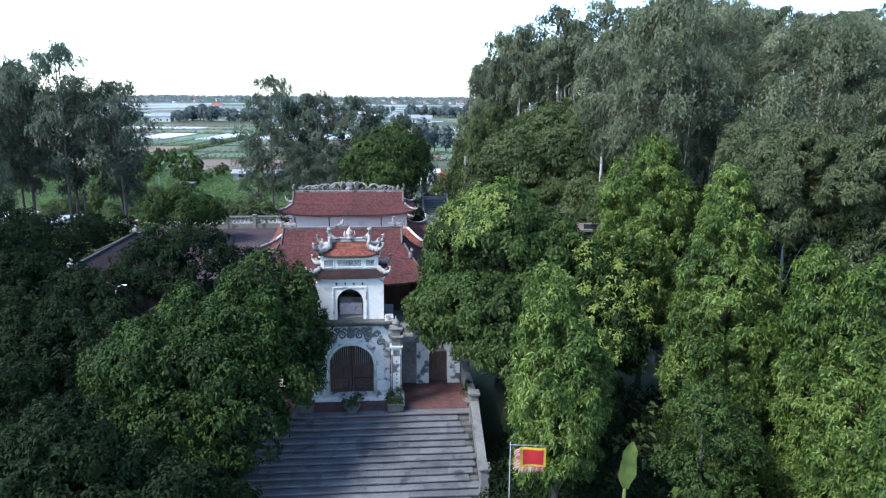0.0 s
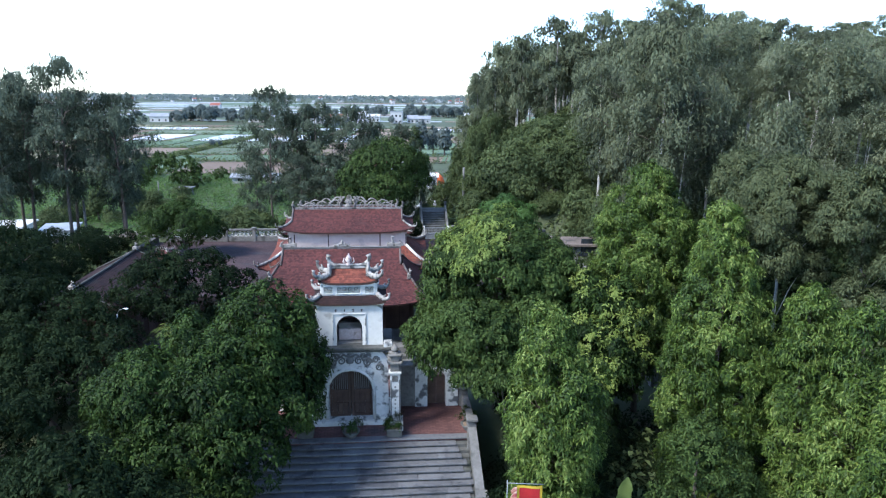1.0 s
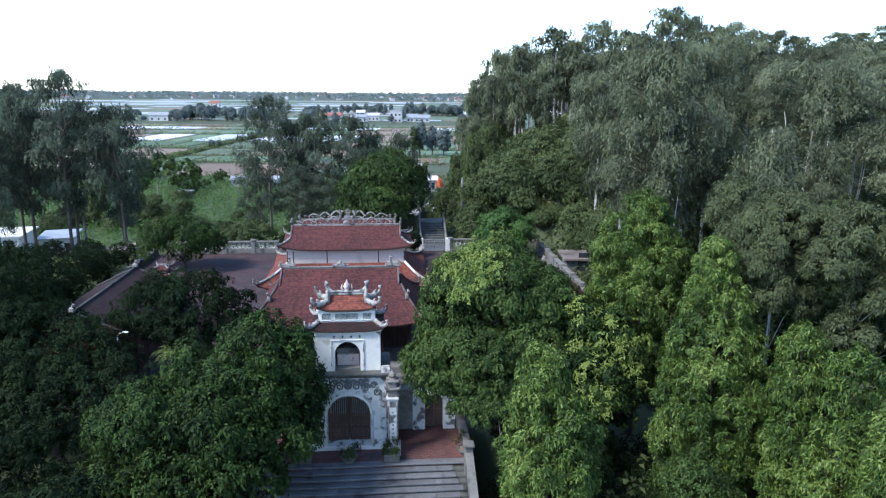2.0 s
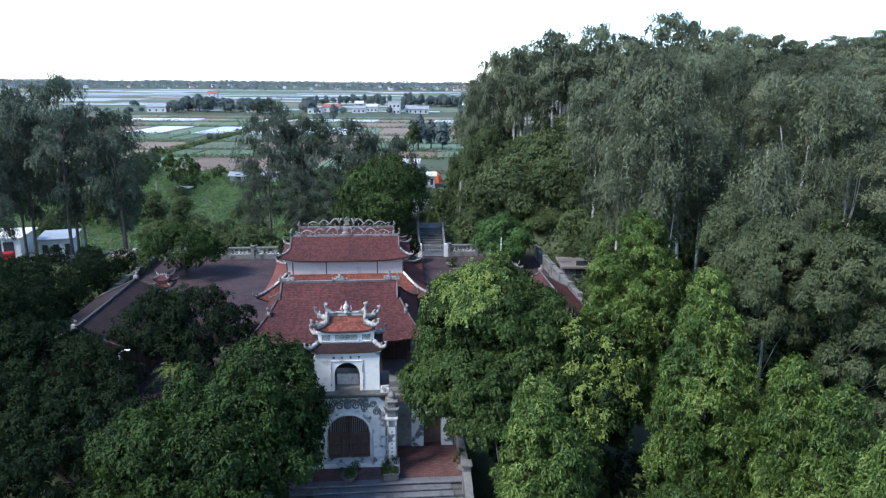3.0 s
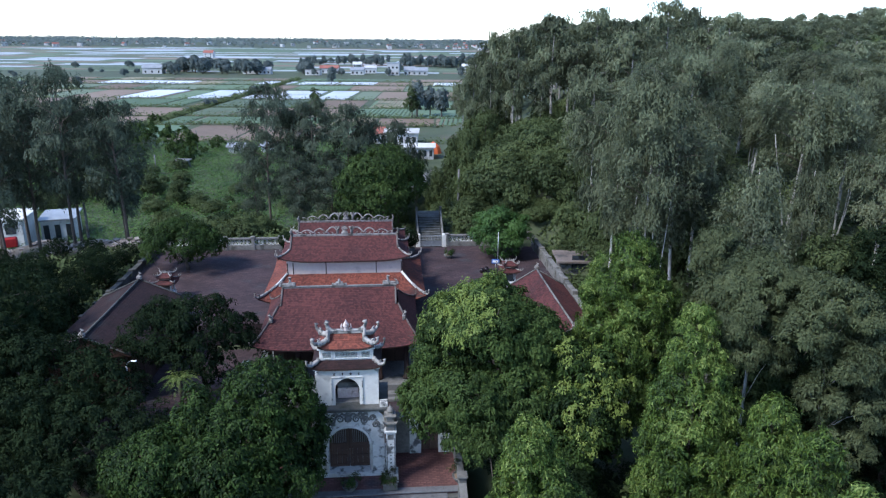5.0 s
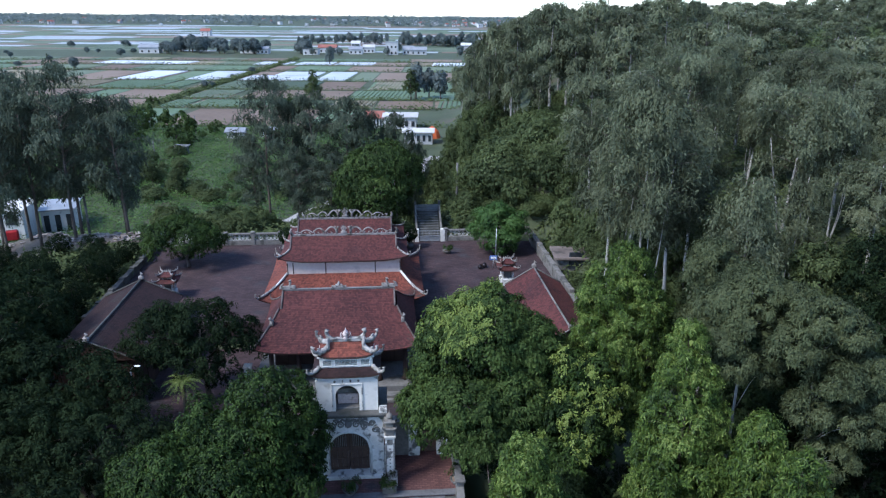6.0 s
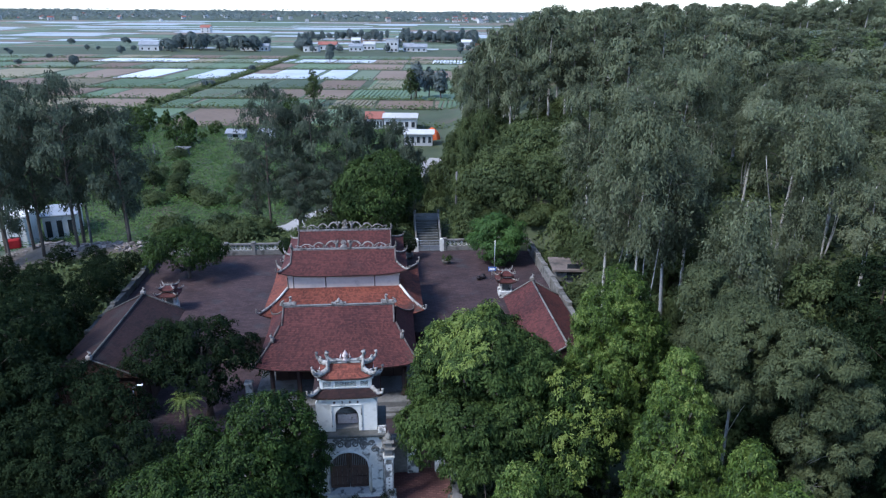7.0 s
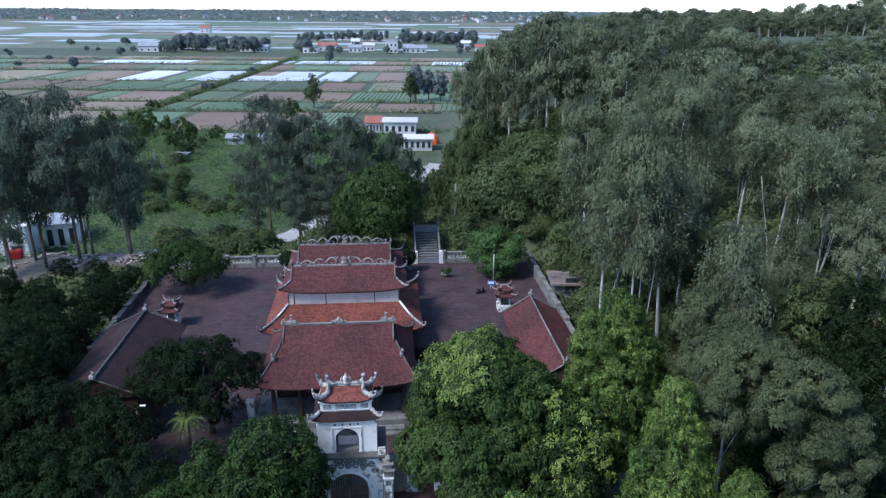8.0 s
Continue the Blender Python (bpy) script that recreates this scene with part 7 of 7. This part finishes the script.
# ---------------------------------------------------------------- houses
def house(name, at, w, d, h, roof_h, wall, roof, label, rz=5.1, flat=False, windows=3, door=1.5):
    t = thing(name, label, "house", at, -rz, "village houses")
    Geo().box((0, 0, h / 2 - 0.5), (w, d, h + 1.0), 0.05).done("wall", wall, t)
    if flat:
        Geo().box((0, 0, h + 0.12), (w + 0.7, d + 0.7, 0.24), 0.04).done("roof", roof, t)
    else:
        e = 0.5
        vs = [(-w / 2 - e, -d / 2 - e, h - 0.15), (w / 2 + e, -d / 2 - e, h - 0.15), (w / 2 + e, d / 2 + e, h - 0.15), (-w / 2 - e, d / 2 + e, h - 0.15), (-w / 2 - e, 0, h + roof_h), (w / 2 + e, 0, h + roof_h)]
        vs += [(x, y, z + 0.22) for x, y, z in vs]
        Geo().add(vs, [[1, 0, 4, 5], [3, 2, 5, 4], [6, 7, 11, 10], [8, 9, 10, 11], [0, 1, 7, 6], [2, 3, 9, 8], [0, 6, 10, 4], [4, 10, 9, 3], [1, 5, 11, 7], [5, 2, 8, 11]]).done("roof", roof, t)
        vs = [(-w / 2, -d / 2, h - 0.2), (-w / 2, d / 2, h - 0.2), (-w / 2, 0, h + roof_h - 0.1), (w / 2, -d / 2, h - 0.2), (w / 2, d / 2, h - 0.2), (w / 2, 0, h + roof_h - 0.1)]
        Geo().add(vs, [[0, 2, 1], [3, 4, 5], [0, 3, 5, 2], [1, 2, 5, 4]]).done("gable_wall", wall, t)
    for k in range(windows):
        x = -w / 2 + w * (k + 0.5) / windows
        for z in ([1.5] if h < 5 else [1.5, h * 0.5 + 1.3]):
            Geo().box((x, -d / 2 - 0.02, z), (min(1.3, w / windows * 0.5), 0.12, door), 0.03).done("window", M_GLASS, t)
    return t


M_REDROOF = surface("village_red_roof", (0.20, 0.07, 0.05), (0.30, 0.12, 0.09), big=0.3, fine=2)
for a, b, w, d, h, rh, rf_m, fl, lab in ((-222, 536, 15, 7, 4.2, 2.4, M_TIN, False, "long pale farmhouse with a grey roof"), (-150, 545, 12, 8, 3.2, 1.5, M_TIN, False, "low shed with a pale sheet roof"), (-138, 540, 9, 7, 3.6, 1.6, M_TIN, False, "white farmhouse among trees"),
                                      (-100, 533, 11, 8, 4.0, 0, M_CONC, True, "flat-roofed white house beside the fields"), (-92, 560, 14, 8, 4.0, 2.0, M_REDROOF, False, "white house with a red roof"), (-68, 545, 10, 8, 3.6, 1.8, M_TIN, False, "white house with a grey roof"), (-60, 565, 9, 7, 4.2, 1.8, M_FARWALL, False, "pale gabled house among trees"),
                                      (-40, 540, 9, 9, 9.0, 0, M_TIN, True, "two-storey house with a wide flat roof"), (-28, 548, 8, 8, 3.4, 2.6, M_TIN, False, "small house with a steep grey roof"), (-20, 545, 12, 8, 3.4, 2.2, M_TIN, False, "low house with a hipped grey roof"), (-76, 610, 7, 6, 5.0, 2.0, M_FARWALL, False, "pale gabled house beyond the paddies"),
                                      (18, 600, 8, 7, 4.6, 1.8, M_FARWALL, False, "white gabled house by the trees"), (30, 560, 12, 8, 3.6, 1.8, M_REDROOF, False, "house with a faded red roof"), (48, 590, 10, 8, 4.2, 0, M_CONC, True, "flat-roofed white house beside the fields")):
    x, y, z = field_point(a, b)
    house("village_house", (x, y, z), w, d, h, rh, M_FARWALL, rf_m, lab, flat=fl)
proto_h = house("village_house", field_point(-300, 900), 12, 9, 6, 3, M_FARWALL, M_REDROOF, "far pale village house with a red roof", windows=2)
proto_h2 = house("village_house", field_point(-260, 1700), 12, 10, 9, 0, M_FARWALL, M_CONC, "far pale flat-roofed village house", flat=True, windows=2)
for k in range(150):
    b = rf.uniform(1500, 2500)
    a = rf.uniform(-0.85, 0.35) * b
    if rf.random() < 0.35:
        a = rf.uniform(-0.12, 0.2) * b
    s = rf.uniform(0.45, 1.0)
    copy_thing(proto_h if rf.random() < 0.4 else proto_h2, Matrix.Translation(field_point(a, b)) @ pose(0, 0, 0, 0, 0, rf.uniform(-40, 40)) @ Matrix.Diagonal((s, s, s, 1)))

# trees of the plain; the two far kinds carry haze in their leaf colour
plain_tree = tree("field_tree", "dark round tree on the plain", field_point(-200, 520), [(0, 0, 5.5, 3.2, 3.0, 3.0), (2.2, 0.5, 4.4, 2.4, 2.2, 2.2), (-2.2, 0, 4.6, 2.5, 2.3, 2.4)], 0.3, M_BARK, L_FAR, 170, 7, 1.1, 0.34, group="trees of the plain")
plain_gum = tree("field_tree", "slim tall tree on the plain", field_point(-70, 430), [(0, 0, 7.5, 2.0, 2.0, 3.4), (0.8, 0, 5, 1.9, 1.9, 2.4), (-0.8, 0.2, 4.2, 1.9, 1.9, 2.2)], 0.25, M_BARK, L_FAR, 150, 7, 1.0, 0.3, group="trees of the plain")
near_tree = tree("field_tree", "rounded green tree at the meadow's edge", field_point(-66, 168), [(0, 0, 5.5, 2.8, 2.6, 2.8), (2.2, 0.5, 4.0, 2.2, 2.0, 2.2), (-2.2, 0, 4.2, 2.3, 2.1, 2.3), (0, 0, 2.4, 2.8, 2.4, 1.8)], 0.25, M_BARK, L_MANGO, 520, 7, 0.6, 0.14, rough=0.2, clump=0.7, in_clump=8, group="trees of the plain")
near_gum = tree("field_tree", "slim tall tree at the meadow's edge", field_point(-12.5, 258), [(0, 0, 8.2, 1.5, 1.5, 2.6), (0.9, 0, 5.6, 1.6, 1.6, 2.4), (-0.9, 0.2, 4.6, 1.7, 1.7, 2.4)], 0.2, M_BARK, L_SHRUB, 420, 7, 0.6, 0.14, rough=0.2, clump=0.7, in_clump=8, group="trees of the plain")
rp = random.Random(9)
spots = [(-45 + 0.2 * rp.uniform(-10, 10), 240, 1.0, 1)]
for k in range(34):
    spots.append((rp.uniform(-210, -105), rp.uniform(528, 600), rp.uniform(0.8, 1.4), 0))
for k in range(16):
    spots.append((rp.uniform(-100, 60), rp.uniform(520, 600), rp.uniform(0.5, 0.9), 0))
for k in range(44):
    spots.append((rp.uniform(-42, 32), rp.uniform(660, 720), rp.uniform(0.8, 1.3), rp.randrange(2)))
for k in range(26):
    spots.append((rp.uniform(-150, -60), rp.uniform(690, 760), rp.uniform(0.6, 1.1), rp.randrange(2)))
for k in range(14):
    spots.append((rp.uniform(-102.5, -99), rp.uniform(230, 420), rp.uniform(0.15, 0.4), 0))
for k in range(18):
    spots.append((rp.uniform(-330, -200), rp.uniform(330, 640), rp.uniform(0.3, 0.8), 0))
for k in range(22):
    spots.append((rp.uniform(-130, -58), rp.uniform(150, 194), rp.uniform(0.25, 0.55), 0))
for a, b, s in ((12.3, 262, 1.15), (17.0, 268, 0.95), (21.5, 262, 1.1), (-24.5, 214, 0.75), (-70, 190, 0.7), (-63, 192, 0.8), (-58, 186, 0.8)):
    spots.append((a - 23.0, b, s, 1 if s > 0.9 else 0))
for a, b, s, k in spots:
    copy_thing((near_gum if k else near_tree) if b < 262 else (plain_gum if k else plain_tree), Matrix.Translation(field_point(a, b)) @ pose(0, 0, 0, 0, 0, rp.uniform(0, 360)) @ Matrix.Diagonal((s, s, s * rp.uniform(0.85, 1.15), 1)))
# far woods at the skyline, paled and blued in colour like haze
rng = np.random.default_rng(15)
n = 9000
b = rng.uniform(1480, 3300, n)
a = rng.uniform(-0.95, 0.75, n) * b
keep = np.array([noise.noise(Vector((p / 130, q / 260, 0.3))) for p, q in zip(a, b)]) > -0.12
a, b = a[keep], b[keep]
pts = np.stack([ORG.x + FX.x * a + FY.x * b, ORG.y + FX.y * a + FY.y * b, PLAIN + rng.uniform(1, 9, len(a)) + b * 0.0012], -1)
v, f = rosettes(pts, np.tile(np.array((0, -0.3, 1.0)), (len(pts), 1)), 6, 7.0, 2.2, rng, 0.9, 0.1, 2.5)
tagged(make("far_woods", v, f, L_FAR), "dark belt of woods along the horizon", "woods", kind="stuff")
# hedges along the field rows
n = 9000
b = np.concatenate([rng.choice([194.5, 232, 256, 288, 326, 380, 421, 455], n) + rng.normal(0, 0.7, n), rng.uniform(195, 480, n // 3)])
a = np.concatenate([rng.uniform(-330, 60, n), -100 + rng.normal(0, 0.8, n // 3)])
pts = np.stack([ORG.x + FX.x * a + FY.x * b, ORG.y + FX.y * a + FY.y * b, PLAIN + np.abs(rng.normal(0.2, 0.35, len(a)))], -1)
v, f = rosettes(pts, np.tile(np.array((0, -0.3, 1.0)), (len(pts), 1)), 5, 0.9, 0.3, rng, 0.9, 0.3, 0.6)
tagged(make("field_verges", v, f, L_SHRUB), "weedy green verges between the fields", "verge", kind="stuff")

# huts and works beyond the court
M_RUST = surface("stained_brown_slab", (0.10, 0.078, 0.066), (0.19, 0.155, 0.135), big=0.7, fine=5, stain=(0.06, 0.055, 0.048), stain_scale=1.0, stain_at=0.55, bump=0.3)
house("field_hut", field_point(-53.5, 176), 4.2, 3, 1.8, 0.7, M_FARWALL, M_TIN, "low pale hut with a sheet roof in the meadow", windows=1)
house("field_hut", field_point(-46, 178), 3.4, 3, 1.8, 0.6, M_FARWALL, M_TIN, "open pale shed beside the hut", windows=1)
house("field_hut", (-45.5, 160.2, PLAIN), 2.8, 2.6, 1.7, 0, M_CONC, M_CONC, "small ruined concrete hut in the meadow", flat=True, windows=1)
house("white_house", (-47.9, 104.2, gz(-47.9, 104.2)), 4.4, 6.0, 3.4, 0, M_PLASTER, M_TIN, "small white house with tall dark doors and pale roof", rz=-14, flat=True, windows=3, door=2.5)
house("white_house", (-54.0, 98.0, gz(-54.0, 98.0)), 9, 6, 5.0, 0, M_PLASTER, M_PLASTER, "white house behind the gum trees", rz=-8, flat=True, windows=3)
house("hill_hut", (17.3, 57.6, 2.0), 3.2, 2.6, 1.6, 0, M_CONC, M_RUST, "small low hut with a stained brownish flat roof below the hill", flat=True, windows=1)
tarp = Geo()
vs, fs = [], []
for i in range(9):
    for j in range(7):
        x, y = -40.4 + i * 0.22, 85.2 + j * 0.34
        vs.append((x, y, gz(x, y) + 0.9 + 0.3 * math.sin(i * 1.1) * math.cos(j * 0.9) - 0.12 * i))
for i in range(8):
    for j in range(6):
        q = i * 7 + j
        fs.append([q, q + 7, q + 8, q + 1])
tagged(tarp.add(vs, fs).done("tarpaulin", M_BLUE, smooth=True), "crumpled blue tarpaulin over building material", "tarpaulin")
rr = random.Random(6)
for x, y, s, n in ((-25.6, 71.0, 1.9, 60), (-28.6, 73.6, 2.0, 60), (-31.2, 76.6, 2.2, 60), (-32.6, 71.6, 1.8, 46), (-37.5, 78.6, 2.2, 50), (-27.6, 79.0, 2.2, 50), (-41.0, 75.0, 2.2, 50), (-31.5, 86.0, 2.4, 50)):
    g = Geo()
    for k in range(n):
        a, d = rr.uniform(0, 6.28), s * math.sqrt(rr.random())
        px, py = x + d * math.cos(a), y + d * math.sin(a)
        q = rr.uniform(0.15, 0.6)
        g.box((px, py, gz(px, py) + 0.12 + 0.6 * (1 - d / s) * rr.random()), (q * rr.uniform(0.5, 2.2), q * 0.7, q * rr.uniform(0.25, 0.7)), 0.02, rr.uniform(0, 180))
    tagged(g.done("rubble_heap", M_RUBBLE), "heap of pale building rubble", "rubble", kind="stuff")
# bare yard where the building material lies, and a pale slab beyond it
M_YARD = surface("trodden_earth", (0.060, 0.050, 0.040), (0.110, 0.092, 0.076), big=0.5, fine=3, stain=(0.070, 0.066, 0.050), stain_scale=0.5, stain_at=0.56, bump=0.5)
vs, fs = [], []
for i in range(19):
    for j in range(17):
        x, y = -43.0 + i * 1.08, 68.2 + j * 1.0
        edge = min(i, 18 - i, j, 16 - j)
        if edge == 0:
            x, y = x + 0.5 * math.sin(j * 1.9), y + 0.5 * math.sin(i * 2.3)
        vs.append((x, y, gz(x, y) + (0.10 if edge else -0.25)))
for i in range(18):
    for j in range(16):
        q = i * 17 + j
        fs.append([q, q + 17, q + 18, q + 1])
tagged(Geo().add(vs, fs).done("yard", M_YARD, smooth=True), "bare earth yard strewn with building material", "yard", kind="structure")
x, y = -27.2, 87.0
tagged(Geo().box((x, y, gz(x, y) + 1.3), (4.2, 2.6, 0.16), 0.03, 12).box((x - 1.4, y + 0.2, gz(x, y) + 0.5), (0.3, 1.8, 1.6), 0.02, 12).box((x + 1.4, y + 0.4, gz(x, y) + 0.5), (0.3, 1.8, 1.6), 0.02, 12).done("sheet_shelter", M_TIN), "low shelter with a pale sheet roof by the track", "shelter")
tagged(Geo().box((-42.6, 80.2, gz(-42.6, 80.2) + 0.9), (1.3, 0.9, 1.1), 0.12, 20).done("covered_crate", M_RED), "crate under a red cover beside the white house", "crate")
# works beside the track beyond the hill stair
for x, y, w, d, h, rh, roof, lab in ((9.4, 172, 7.0, 5, 3.0, 0.5, M_FARWALL, "long open shed stacked with pierced white blocks"), (5.6, 196, 9, 6, 3.4, 0.7, M_FARWALL, "pale shed with stacked white blocks"), (-1.6, 197, 4.5, 5, 3.0, 1.4, M_REDROOF, "small shed with a faded red roof")):
    house("works_shed", (x, y, PLAIN), w, d, h, rh, M_FARWALL, roof, lab, windows=5)
orange = Geo()
orange.lathe((13.3, 179.0, PLAIN), [(2.2, 0), (2.0, 0.8), (1.6, 1.8), (0.9, 2.5), (0.1, 3.0)], 12)
tagged(orange.done("orange_heap", surface("orange_cover", (0.50, 0.09, 0.03), (0.65, 0.16, 0.06), big=0.6, fine=4)), "bright orange covered heap beside the track", "heap")
# poles
for x, y, h in ((-49.3, 153.5, 4.2), (-47.9, 183.4, 5.5), (8.6, 75.5, 5.2), (-33.0, 78.0, 5.0)):
    p = thing("utility_pole", "plain pale concrete utility pole", "pole", (x, y, gz(x, y)))
    Geo().tube([(0, 0, -0.2), (0.02, 0, h)], [0.16, 0.11], 8).done("shaft", M_CONC, p, smooth=True)
wp = thing("court_pole", "thin metal pole standing by the court tree", "pole", (10.4, 58.8, 2.2))
Geo().tube([(0, 0, 0), (0, 0, 3.6)], [0.04, 0.03], 7).done("shaft", M_METAL, wp, smooth=True)
for x, y, s in ((8.9, 58.2, 0.55), (9.35, 58.5, 0.6)):
    jar = thing("water_jar", "dark round earthen water jar on the court", "jar", (x, y, 2.2), 0, "water jars")
    Geo().lathe((0, 0, 0), [(0.2 * s, 0), (0.36 * s, 0.2 * s), (0.4 * s, 0.42 * s), (0.3 * s, 0.62 * s), (0.24 * s, 0.68 * s), (0.27 * s, 0.72 * s)], 12).done("body", M_GLAZE, jar, smooth=True)
sign = thing("court_sign", "small white and blue notice board on a post", "sign", (10.1, 58.2, 2.2))
Geo().tube([(0, 0, 0), (0, 0, 0.9)], 0.03, 6).done("post", M_METAL, sign, smooth=True)
board = Geo().box((0, -0.03, 1.05), (0.7, 0.04, 0.42), 0.01).done("board", M_BLUE, sign)
Geo().box((0, -0.06, 1.05), (0.5, 0.02, 0.2), 0.005).done("panel", M_LAMP, board, "blank white panel")
